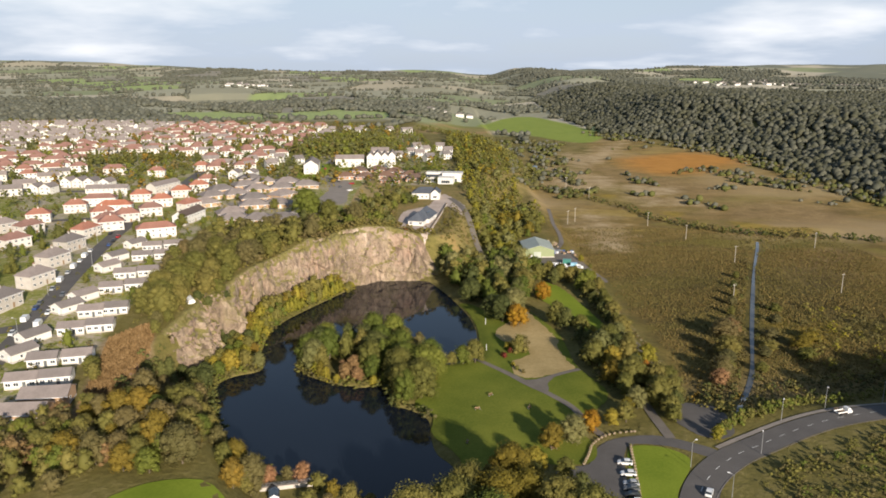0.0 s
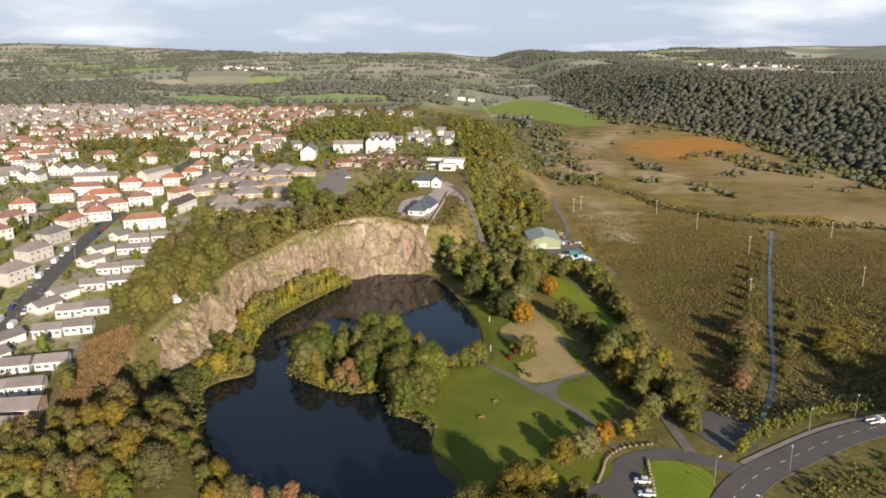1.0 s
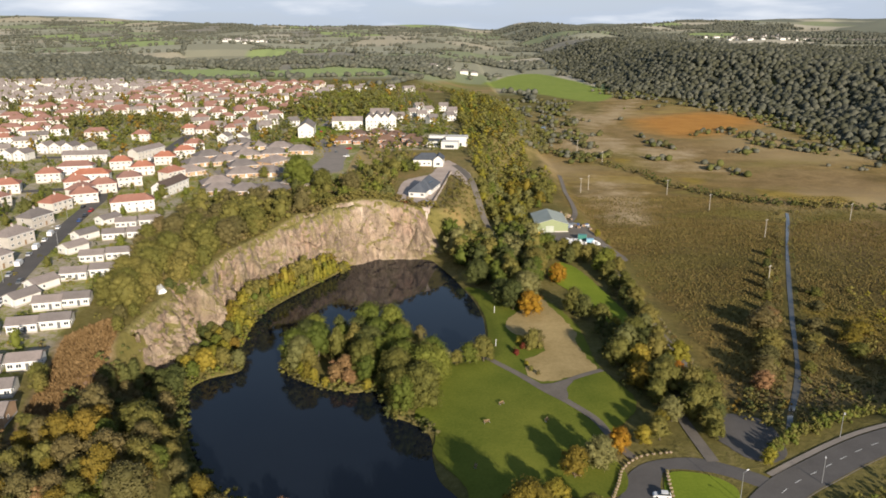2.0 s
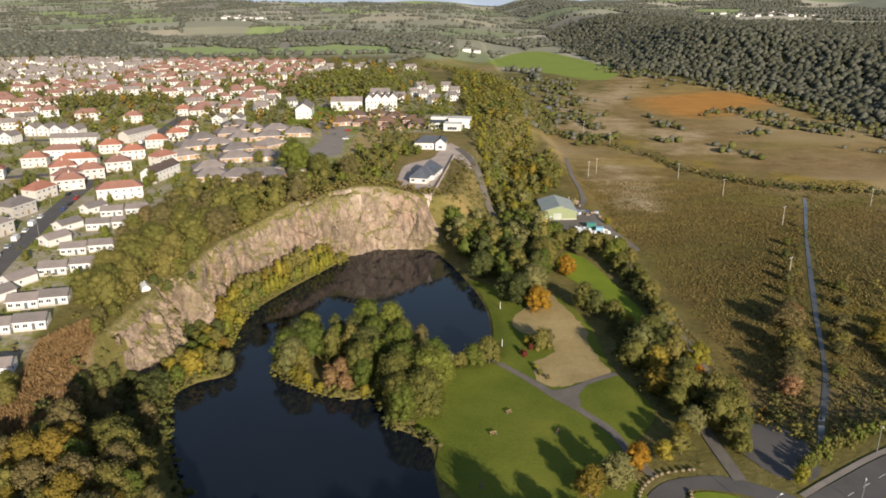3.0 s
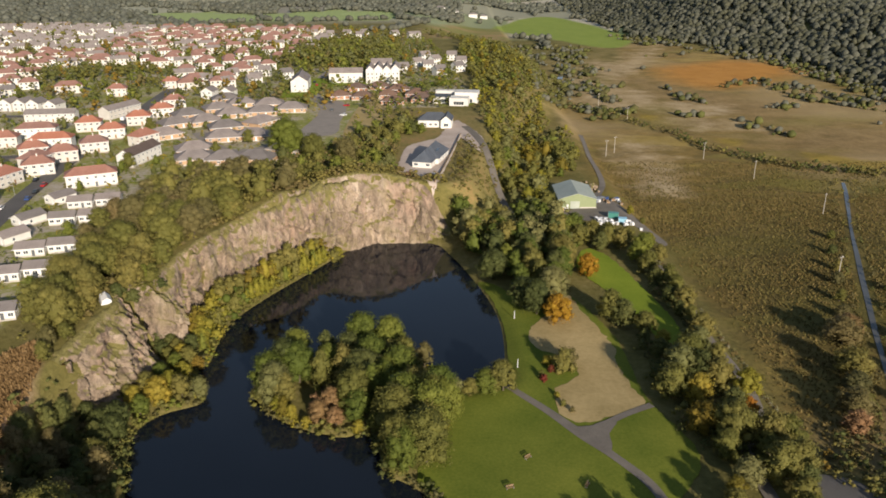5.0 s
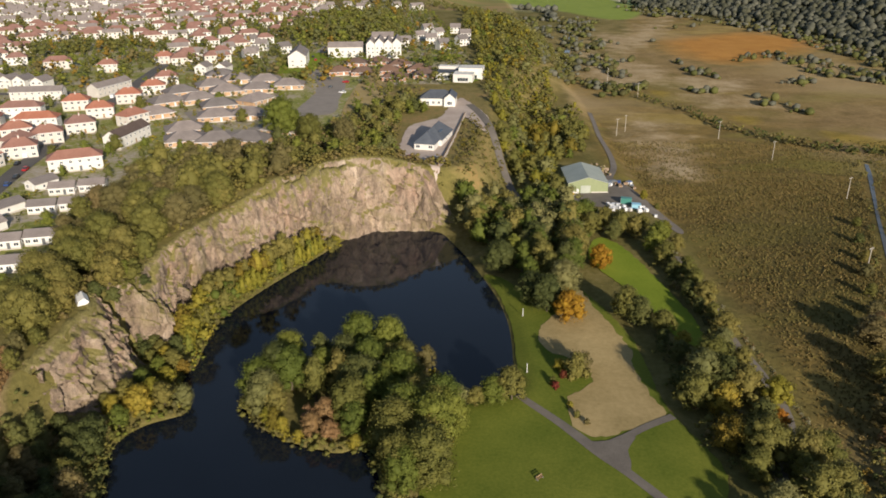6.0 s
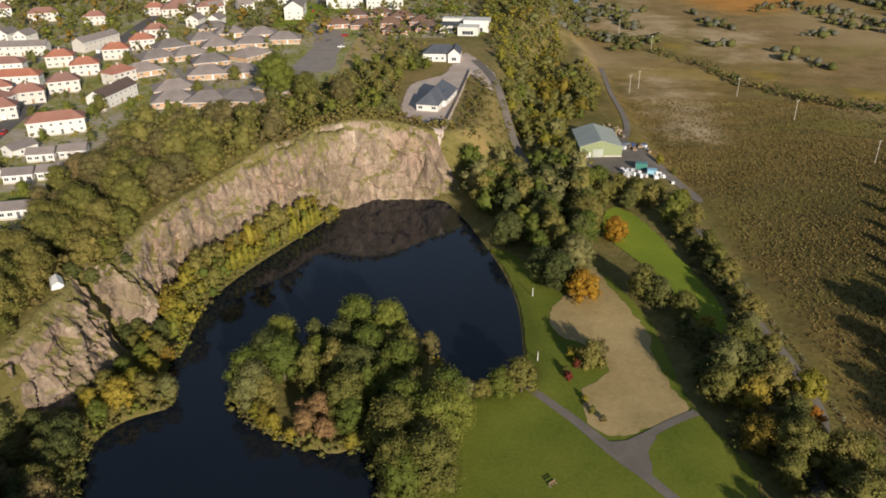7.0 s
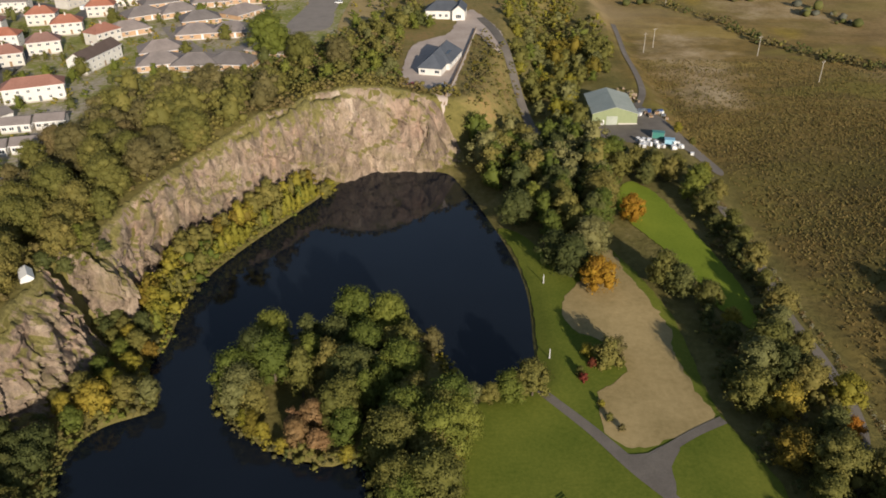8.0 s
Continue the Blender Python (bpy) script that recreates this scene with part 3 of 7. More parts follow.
def lie(x, y):
    """Height of the ground sheet itself."""
    x, y = np.asarray(x, float), np.asarray(y, float)
    i = np.clip(np.searchsorted(GX, x) - 1, 0, len(GX) - 2)
    j = np.clip(np.searchsorted(GY, y) - 1, 0, len(GY) - 2)
    a, b = (x - GX[i]) / (GX[i + 1] - GX[i]), (y - GY[j]) / (GY[j + 1] - GY[j])
    return (GZ[j, i] * (1 - a) + GZ[j, i + 1] * a) * (1 - b) + (GZ[j + 1, i] * (1 - a) + GZ[j + 1, i + 1] * a) * b


def ground(x, y):
    return float(lie(x, y))


me = mesh_of("ground", np.stack([fx, fy, gz], 1), grid_faces(len(GX), len(GY)), [ground_material()], smooth=True)
for zone_name, outline in (("marsh", MARSH), ("russet", RUSSET), ("meadow", MEADOW), ("stubble", STUBBLE), ("sodden", DARK_MARSH), ("bracken", BRACKEN), ("slope", SLOPE), ("drygrass", DRYGRASS), ("town", TOWN)):
    me.attributes.new(zone_name, "FLOAT", "POINT").data.foreach_set("value", signed(fx, fy, outline).astype(np.float32))
for zone_name, outlines in (("bleached", BLEACHED), ("sedge", SEDGE), ("heather", HEATHER)):
    me.attributes.new(zone_name, "FLOAT", "POINT").data.foreach_set("value", np.max([signed(fx, fy, o) for o in outlines], axis=0).astype(np.float32))
tones = np.ones((len(fx), 4), np.float32) * 0.2
beyond = fy > 900
tones[beyond, :3] = HAZED_FIELD_TONES[FIELD_KIND[field_at(fx[beyond], fy[beyond])[0]]]
me.attributes.new("field_tone", "FLOAT_COLOR", "POINT").data.foreach_set("color", tones.ravel())
me.attributes.new("farmland", "FLOAT", "POINT").data.foreach_set("value", np.maximum(fy - 1250, np.minimum(fx - 700, fy - 500)).astype(np.float32))
tagged(new("ground", me), "rough grassland, marsh and farmland reaching the horizon", "ground", kind="structure")


def drape(name, outline, lift, mat, label, category, grid=4.0):
    """A sheet with the given outline laid on the ground."""
    o = np.asarray(outline)[:, :2]
    lo, hi = o.min(0), o.max(0)
    px, py = np.meshgrid(np.arange(lo[0], hi[0], grid) + 0.013, np.arange(lo[1], hi[1], grid) + 0.017)
    px, py = px.ravel(), py.ravel()
    keep = signed(px, py, o) > grid * 0.35
    pts = [Vector(p) for p in o.tolist()] + [Vector(p) for p in np.stack([px[keep], py[keep]], 1).tolist()]
    loop = list(range(len(o)))
    v, _, f, *_ = delaunay_2d_cdt(pts, [], [loop], 1, 1e-4)
    v = np.array([(p.x, p.y) for p in v])
    z = lie(v[:, 0], v[:, 1]) + lift
    return tagged(new(name, mesh_of(name, np.column_stack([v, z]), [list(q) for q in f], [mat], smooth=True)), label, category, kind="structure")


def ribbon(name, line, width, lift, mat, label, category, per=8, across=4):
    """A road or path along a line on the ground; width may be one number or a third column."""
    c = smooth_line(line, per)
    t = np.gradient(c[:, :2], axis=0)
    t /= np.linalg.norm(t, axis=1)[:, None]
    nrm = np.stack([-t[:, 1], t[:, 0]], 1)
    w = c[:, 2] if c.shape[1] > 2 else np.full(len(c), width)
    rows = []
    for k in range(across + 1):
        p = c[:, :2] + nrm * (w * (k / across - 0.5))[:, None]
        rows.append(p)
    mid = lie(c[:, 0], c[:, 1])
    v = []
    for k, p in enumerate(rows):
        z = np.maximum(lie(p[:, 0], p[:, 1]), mid - 0.4) + lift
        v.append(np.column_stack([p, z]))
    return tagged(new(name, mesh_of(name, np.vstack(v), grid_faces(len(c), across + 1), [mat], smooth=True)), label, category, kind="structure")


def sheet(name, outline, z, mat, label, category):
    me = mesh_of(name, [(p[0], p[1], z) for p in outline], [list(range(len(outline)))], [mat])
    return tagged(new(name, me), label, category, kind="structure")


# ---- water ----
bm = bmesh.new()
ring = [bm.verts.new((p[0], p[1], WATER_Z)) for p in POND]
bm.faces.new(ring)
bmesh.ops.triangulate(bm, faces=bm.faces[:])
pond_mesh = bpy.data.meshes.new("pond_water")
bm.to_mesh(pond_mesh)
bm.free()
pond_mesh.materials.append(WATER)
tagged(new("pond_water", pond_mesh), "still dark water filling the old quarry", "water", kind="structure")
lake = [(-530 + 118 * math.cos(a) * (1 + 0.2 * math.sin(3 * a)), 1890 + 175 * math.sin(a)) for a in np.linspace(0, 2 * math.pi, 40, endpoint=False)]
sheet("lake_water", lake, 12.6, STREAM, "distant pale blue reservoir among woods", "water")
DITCH = [(206, 476), (196, 452), (175, 405), (157, 362), (136, 311), (121, 273.5), (113, 255), (100.5, 232), (95, 221)]
ribbon("ditch_water", [(x, y, 1.7 + 0.4 * math.sin(2.3 * k)) for k, (x, y) in enumerate(DITCH)], 2.4, 0.12, STREAM, "narrow straight drain of grey-blue water across the marsh", "water")
ribbon("lagoon_water", [(427, 937, 5), (434, 915, 9), (430, 874, 9), (413, 815, 6)], 8, 0.3, STREAM, "pale curved pool at the foot of the hill", "water")
ribbon("stream_water", [(88, 724), (97, 780), (103, 826), (115, 890), (127, 960)], 5, 0.3, STREAM, "short length of stream among scrub", "water")

# ---- lawns, pitch, paths and roads ----
def ragged(line, amount, seed, span=2.2):
    """The outline with an uneven, worn edge."""
    p = np.vstack([line, line[:1]])
    out = []
    for a, b in zip(p[:-1], p[1:]):
        n = max(1, int(np.hypot(*(b - a)) / 1.1))
        for k in range(n):
            q = a + (b - a) * k / n
            out.append(q + amount * np.array([noise.noise(Vector((q[0] / span, q[1] / span, seed))), noise.noise(Vector((q[0] / span, q[1] / span, seed + 7)))]))
    return np.array(out)


LAWN_LINE = smooth_line([(-2.4, 210), (-2.6, 222), (-8.6, 229), (-5, 240), (-1, 255), (3, 264.5), (8, 267.5), (14.6, 271.5), (15.8, 287), (15.8, 306), (12.9, 326), (9, 340), (17, 332), (28, 314), (36, 329), (41.5, 322), (49.5, 293), (50.5, 262), (57, 237), (46, 219), (40, 211), (33, 204), (25, 196), (7, 186), (5.2, 195)], 4, True)
drape("lawn", ragged(LAWN_LINE, 0.5, 1.0), 0.2, LAWN, "mown green park lawn beside the pond", "lawn", 1.9)
PITCH = smooth_line([(37, 327), (30, 311), (25.5, 304), (23, 298), (23, 291.5), (27, 286), (32, 283), (34.5, 277), (33.5, 272), (27.5, 266), (26.5, 256), (30, 250.5), (36, 251), (49, 258), (48, 266), (46.5, 281), (47.5, 289), (44.5, 303), (41.5, 314), (39.5, 327)], 4, True)
drape("worn_pitch", ragged(PITCH, 1.1, 3.0), 0.27, SAND, "worn tan playing pitch with dry grass", "pitch", 2.4)
drape("grass_strip", ragged(smooth_line([(46, 352), (50, 338), (54.5, 327), (59, 313), (61.5, 298), (68, 289), (70.5, 306), (68, 324), (64, 344), (59, 361), (52, 368)], 4, True), 0.9, 5.0), 0.2, BRIGHTGRASS, "bright green mown grass strip between hedges", "lawn", 2.4)
drape("verge_green", smooth_line([(55, 199.5), (64, 200), (70, 195), (69.5, 189), (63, 178), (58, 168), (48, 168), (51, 182)], 4, True), 0.16, BRIGHTGRASS, "small mown green beside the car park", "lawn", 3)
drape("picnic_green", smooth_line([(27, 197), (31, 190.5), (42, 191.5), (45.5, 200), (42, 209), (33, 205)], 4, True), 0.16, LAWN, "small mown lawn with a bench", "lawn", 3)
ribbon("park_path", [(12, 270.5, 1.6), (16, 265, 2.1), (24, 255, 2.4), (31, 244.5, 2.9), (37, 236, 2.3), (43, 226, 2.5), (46, 214, 2.2), (49, 207, 2.6)], 2.2, 0.32, PATHMAT, "grey gravel path across the park", "path")
ribbon("side_path", [(33, 245.5, 2.6), (37, 249, 2.2), (44, 254, 2.0), (51, 258, 2.2)], 2.0, 0.36, PATHMAT, "grey gravel path along the pitch", "path")
drape("path_junction", ragged(smooth_line([(28, 248.6), (31.5, 248.2), (35, 249.2), (39, 251.6), (40, 249.5), (37.5, 245), (37.2, 240.5), (35.5, 237.5), (32.5, 242)], 4, True), 0.3, 8.0), 0.34, PATHMAT, "widened gravel junction of the park paths", "path", 1.9)
ribbon("park_lane", [(78, 352), (79, 330), (78.8, 313), (77.6, 295), (79.2, 277), (78.4, 260), (74, 248), (68.5, 238), (67.6, 224), (68.6, 205)], 3.2, 0.2, PATHMAT, "narrow worn lane between hedges", "lane")
drape("car_park", smooth_line([(33, 188), (41.5, 190.5), (45, 199), (52, 205.5), (64, 207), (73, 203), (80, 198), (77, 194), (71, 198), (64, 201), (54.5, 200.5), (50, 182), (47, 165), (30, 165), (30, 180)], 3, True), 0.14, TARMAC, "grey tarmac car park with parked cars", "car park", 3)
ribbon("bank_track", [(-106, 174), (-102, 183), (-98.5, 190), (-96, 198)], 1.8, 0.3, PAVING, "pale trodden track on the bank", "path")
drape("gravel_yard", ragged(smooth_line([(72.5, 222), (75, 212), (79, 206), (86, 205.5), (90, 211), (91, 222), (87, 230), (79, 230)], 4, True), 0.6, 4.0), 0.17, TARMAC, "grey gravel yard beside the lane", "yard", 3)
ROAD_LINE = [(20, -400), (36, 0), (48, 100), (58, 150), (66, 172), (73, 184), (83, 194), (94, 201.5), (106, 209), (118, 215), (130, 219.5), (146, 224), (170, 229), (200, 232), (260, 236), (420, 240)]
ribbon("main_road", ROAD_LINE, 9.4, 0.2, TARMAC, "two-lane tarmac road curving past the park", "road")
ribbon("pavement", [(x - 2.6, y + 5.2) for x, y in ROAD_LINE[6:]], 1.6, 0.3, PAVING, "narrow pavement along the road", "pavement")
ribbon("kerb_line", [(x + 2.3, y - 4.6) for x, y in ROAD_LINE[1:]], 0.22, 0.3, PAVING, "pale kerb along the road", "kerb", across=1)
ribbon("hill_lane", [(7, 514), (12, 494), (16, 470), (20, 445), (24, 420), (28, 400), (34, 385)], 4.2, 0.35, PATHMAT, "worn grey lane winding down the wooded slope", "lane")
ribbon("farm_track", [(86, 590), (84, 565), (80, 524), (78.5, 489), (76, 460), (70, 440)], 3.0, 0.25, PATHMAT, "grey track leading to the shed", "track")
drape("house_yard", ragged(smooth_line([(-23, 466), (-25, 437), (-22, 406), (-12, 398), (-7, 395), (-3, 427), (1, 459), (4.5, 486), (11, 462), (16, 461), (15.5, 490), (7, 520), (2, 530), (-4, 507), (-8, 486), (-15, 478)], 4, True), 0.8, 9.0), 0.25, YARD, "bare pinkish gravel yard around the new house", "yard", 3)
drape("shed_yard", smooth_line([(46, 414), (54, 404), (63, 400), (78, 396), (86, 382), (89, 385), (86, 400), (82, 412), (72, 440), (66, 442)], 4, True), 0.2, PATHMAT, "worn earth yard beside the shed", "yard", 3)
STREET = [(-140, 200), (-146, 232), (-151, 264), (-156, 290), (-165, 335), (-174, 380), (-181, 425), (-188, 490), (-193, 540), (-200, 600), (-205, 660)]
ribbon("street", STREET, 8.0, 0.2, TARMAC, "grey residential street lined with parked cars", "road")
ribbon("side_street", [(-151, 262), (-165, 254), (-185, 240), (-220, 220)], 7.0, 0.24, TARMAC, "grey residential side street", "road")
ribbon("close_street", [(-140, 500), (-120, 466), (-109, 458), (-97, 463), (-88, 480), (-76, 492), (-67, 500), (-72, 540), (-82, 575), (-96, 620), (-102, 686), (-100, 751)], 7.5, 0.22, PAVING, "brick-paved grey close between bungalows", "road")
drape("close_square", smooth_line([(-84, 498), (-68, 498), (-66, 556), (-73, 590), (-84, 588), (-82, 540)], 4, True), 0.2, PAVING, "wide grey turning area of the close", "road", 4)
ribbon("upper_street", [(-188, 500), (-205, 520), (-225, 545), (-300, 545), (-380, 560)], 6.5, 0.26, TARMAC, "grey residential street", "road")
ribbon("back_street", [(-181, 436), (-205, 448), (-240, 440), (-290, 430), (-340, 420)], 6.5, 0.26, TARMAC, "grey residential street", "road")
drape("flats_green", smooth_line([(-122, 612), (-96, 612), (-88, 650), (-40, 648), (0, 660), (0, 680), (-40, 655), (-104, 690)], 3, True), 0.25, BRIGHTGRASS, "mown grass around the white flats", "lawn", 5)
drape("modern_lawn", smooth_line([(8, 572), (16, 585), (22, 606), (17, 615), (12, 596)], 4, True), 0.3, BRIGHTGRASS, "bright lawn beside the modern house", "lawn", 3)
drape("dry_slope", smooth_line([(-58, 588), (-40, 590), (-38, 540), (-34, 500), (-52, 480), (-60, 500)], 4, True), 0.25, SAND, "dry tan grass slope", "grass", 4)

# ---- quarry cliff ----
FACE = [((-1, 385), (-1, 380)), ((-6, 388.5), (-6, 378.5)), ((-13, 392), (-12, 380)), ((-22, 390.5), (-18.5, 381.5)), ((-34, 387.5), (-30.5, 380.5)), ((-45, 387.5), (-38.5, 375.5)), ((-54, 387), (-46, 368.5)), ((-62, 374), (-55, 361)), ((-69, 360.5), (-62.5, 349)), ((-78, 346.5), (-70, 338)), ((-82.5, 331), (-76, 323)), ((-86, 313), (-80, 308)), ((-88, 300), (-79.5, 296)), ((-89.5, 294), (-77.5, 289.5)), ((-94, 292), (-86, 289.5)), ((-97, 290), (-93, 288.5))]
SPUR = [((-97, 285), (-93, 286)), ((-93.5, 283.5), (-87, 284)), ((-92.5, 282), (-82.5, 280)), ((-93, 275), (-81.5, 272.5)), ((-94.5, 267), (-83, 265)), ((-95.5, 259), (-86, 258)), ((-97, 252), (-90, 252))]


def cliff(name, pairs, foot_z, nu, nv, bulge, seed, label):
    top = smooth_line([a for a, _ in pairs], 8)
    foot = smooth_line([b for _, b in pairs], 8)
    run = np.linspace(0, len(top) - 1, nu)
    k = np.arange(len(top))
    tx, ty, bx, by = (np.interp(run, k, q) for q in (top[:, 0], top[:, 1], foot[:, 0], foot[:, 1]))
    tz = lie(tx, ty) + 0.4
    bz = np.minimum(foot_z, lie(bx, by) + 0.4) - 0.8
    length = np.concatenate([[0], np.cumsum(np.hypot(np.diff(0.5 * (tx + bx)), np.diff(0.5 * (ty + by))))])
    cap = 5
    v = np.zeros((nv + cap, nu, 3))
    for i in range(nu):
        out = Vector((bx[i] - tx[i], by[i] - ty[i], 0)).normalized()
        a = min(max(i - 2, 0), nu - 5)
        along = Vector((bx[a + 4] - bx[a] + tx[a + 4] - tx[a], by[a + 4] - by[a] + ty[a + 4] - ty[a], 0)).normalized()
        for j in range(nv):
            f = j / (nv - 1)
            z = tz[i] + (bz[i] - tz[i]) * f
            s = length[i]
            warp = noise.noise(Vector((s * 0.07, z * 0.09, seed))) * 2.2
            d = 0.0
            for k, (ca, sa, span, deep) in enumerate(((1.0, 0.6, 17.0, 3.8), (1.0, 0.4, 8.0, 2.6), (0.95, -0.45, 4.2, 1.3), (0.3, 1.0, 6.4, 2.1), (1.0, 0.55, 2.0, 0.6), (-0.3, 1.0, 2.7, 0.6))):
                q = (s * ca + z * sa + warp * (1 + 0.3 * k)) / span + seed * (k + 1)
                lot = noise.cell(Vector((math.floor(q) + 0.5, (z * ca - s * sa) / (span * 2.2) + k, seed + k)))
                saw = q - math.floor(q)
                d += deep * (0.35 + 0.65 * lot) * (saw if lot > 0.35 else 1 - saw) - deep * 0.35
            for span, tilt, deep in ((6.0, 0.5, 1.3), (3.0, -0.35, 0.55)):
                d += deep * noise.cell(Vector((math.floor((s + z * tilt + warp) / span) + 0.5, math.floor((z - s * tilt * 0.6 + warp) / (span * 1.5)) + 0.5, seed + span)))
            d += noise.fractal(Vector((s * 0.5, z * 0.4, seed)), 0.9, 2.1, 5) * 0.35
            d += noise.noise(Vector((s * 0.045, z * 0.05, seed + 4))) * 2.0
            d *= bulge * min(1, 0.3 + 3 * f, 0.35 + 4 * (1 - f))
            g = f ** 0.6
            p = Vector((tx[i] + (bx[i] - tx[i]) * g, ty[i] + (by[i] - ty[i]) * g, z)) + out * (d + 1.3 * bulge) + along * (0.5 * d * noise.noise(Vector((z * 0.3, s * 0.2, 2))))
            p.z += (1.3 * noise.noise(Vector((s * 0.35, 3.3, seed))) + 0.5 * noise.noise(Vector((s * 1.3, z * 0.2, seed)))) * (1 - f)
            v[j + cap, i] = p
        # the bare rock lip behind the edge
        lip = v[cap, i]
        for j in range(cap):
            back = (cap - j) * 0.8 + (0.5 if j == 0 else 0)
            x, y = lip[0] - out.x * back, lip[1] - out.y * back
            v[j, i] = (x, y, max(ground(x, y) + (0.3 if j else -0.7) + 0.35 * noise.noise(Vector((x * 0.8, y * 0.8, seed))), lip[2] - 1.5 - 0.4 * back))
    me = mesh_of(name, v.reshape(-1, 3), grid_faces(nu, nv + cap)[:, ::-1].copy(), [ROCK])
    return tagged(new(name, me), label, "rock face", kind="structure")


cliff("quarry_cliff", FACE, -8.6, 460, 90, 0.9, 1.5, "steep buff and pinkish-grey quarry rock face with ledges")
cliff("rock_spur", SPUR, -4.0, 150, 64, 1.15, 7.5, "jagged blocky grey-brown rock spur above the pond")


# ---- trees ----
def icosphere(level):
    bm = bmesh.new()
    bmesh.ops.create_icosphere(bm, subdivisions=level, radius=1.0)
    v = np.array([p.co[:] for p in bm.verts])
    f = np.array([[p.index for p in q.verts] for q in bm.faces])
    bm.free()
    return v, f


ICO1, ICO2 = icosphere(1), icosphere(2)


def leaf_quads(rng, centres, outward, size, jitter=0.33):
    """Small bent leaf clumps, two triangles each, facing roughly outward."""
    n = len(centres)
    nrm = outward + rng.normal(0, jitter, (n, 3))
    nrm /= np.linalg.norm(nrm, axis=1)[:, None]
    side = np.cross(nrm, rng.normal(0, 1, (n, 3)))
    side /= np.linalg.norm(side, axis=1)[:, None] + 1e-9
    up = np.cross(nrm, side)
    s = size * rng.uniform(0.6, 1.3, n)[:, None]
    k = rng.uniform(0.5, 1.0, n)[:, None]
    v = np.stack([centres - side * s * 0.5 * k, centres - up * s * 0.5 - nrm * s * 0.12, centres + side * s * 0.5 * k, centres + up * s * 0.5 - nrm * s * 0.12], 1).reshape(-1, 3)
    i = np.arange(n)[:, None] * 4
    f = np.concatenate([i + np.array([[0, 1, 2]]), i + np.array([[0, 2, 3]])])
    return v, f


def crown_arrays(rng, lobes, wide, tall, base, leaves, leaf, core=ICO2, full=1.0, shape="round"):
    """A crown: a closed inner mass with overlapping lobes over it, each clothed in leaf clumps. Unit tree: 10 m tall before scaling."""
    vs, fs, k = [], [], 0
    half = 0.5 * (tall - base)
    mid = np.array([0, 0, base + half])
    lean = rng.normal(0, 0.09, 2) * wide

    def girth(h):
        if shape == "spire":
            return wide * max(0.06, 1.05 - h)
        return wide * math.sqrt(max(0.03, 1 - abs(2 * h - 0.8) ** 2.3 * 0.82)) * (1.0 if h > 0.12 else 0.75)

    def add(v, f):
        nonlocal k
        vs.append(v)
        fs.append(f + k)
        k += len(v)

    if lobes > 6 and leaves > 30:
        v = ICO2[0] * rng.uniform(0.82, 1.05, (len(ICO2[0]), 1))
        h = 0.5 + 0.46 * v[:, 2]
        w = np.array([girth(q) for q in h]) * 0.66
        flat = v[:, :2] / (np.linalg.norm(v[:, :2], axis=1)[:, None] + 0.2)
        add(np.column_stack([flat * w[:, None] + lean * h[:, None], base + (tall - base) * (0.5 + 0.4 * v[:, 2])]), ICO2[1])
    for i in range(lobes):
        h = (i + 0.55) / lobes
        h = 0.08 + 0.86 * h ** 0.85
        a = 2.39996 * i + rng.uniform(-0.4, 0.4)
        g = girth(h) * rng.uniform(0.82, 1.08)
        size = full * wide * rng.uniform(0.22, 0.46) * (1.0 if shape != "spire" else 0.75)
        r = max(0.0, g - size * 0.8) if h < 0.86 else g * 0.25
        c = np.array([r * math.cos(a) + lean[0] * h, r * math.sin(a) + lean[1] * h, min(base + (tall - base) * h, tall - size * 0.75)])
        squash = np.array([rng.uniform(0.9, 1.15), rng.uniform(0.9, 1.15), rng.uniform(0.72, 0.95)]) * size
        add(core[0] * rng.uniform(*((0.5, 0.9) if leaves else (0.75, 1.2)), (len(core[0]), 1)) * squash + c, core[1])
        if leaves:
            whole = (c - mid) / np.array([wide, wide, half])
            whole /= np.linalg.norm(whole) + 1e-6
            d = rng.normal(0, 1, (leaves, 3)) + 0.75 * whole
            d[:, 2] += 0.2
            d /= np.linalg.norm(d, axis=1)[:, None]
            spot = c + d * squash * (0.66 + 0.66 * rng.random((leaves, 1)) ** 1.2)
            add(*leaf_quads(rng, spot, 0.6 * d + 0.5 * whole + np.array([0, 0, 0.15]), leaf, 0.42))
    return np.vstack(vs), np.vstack(fs)


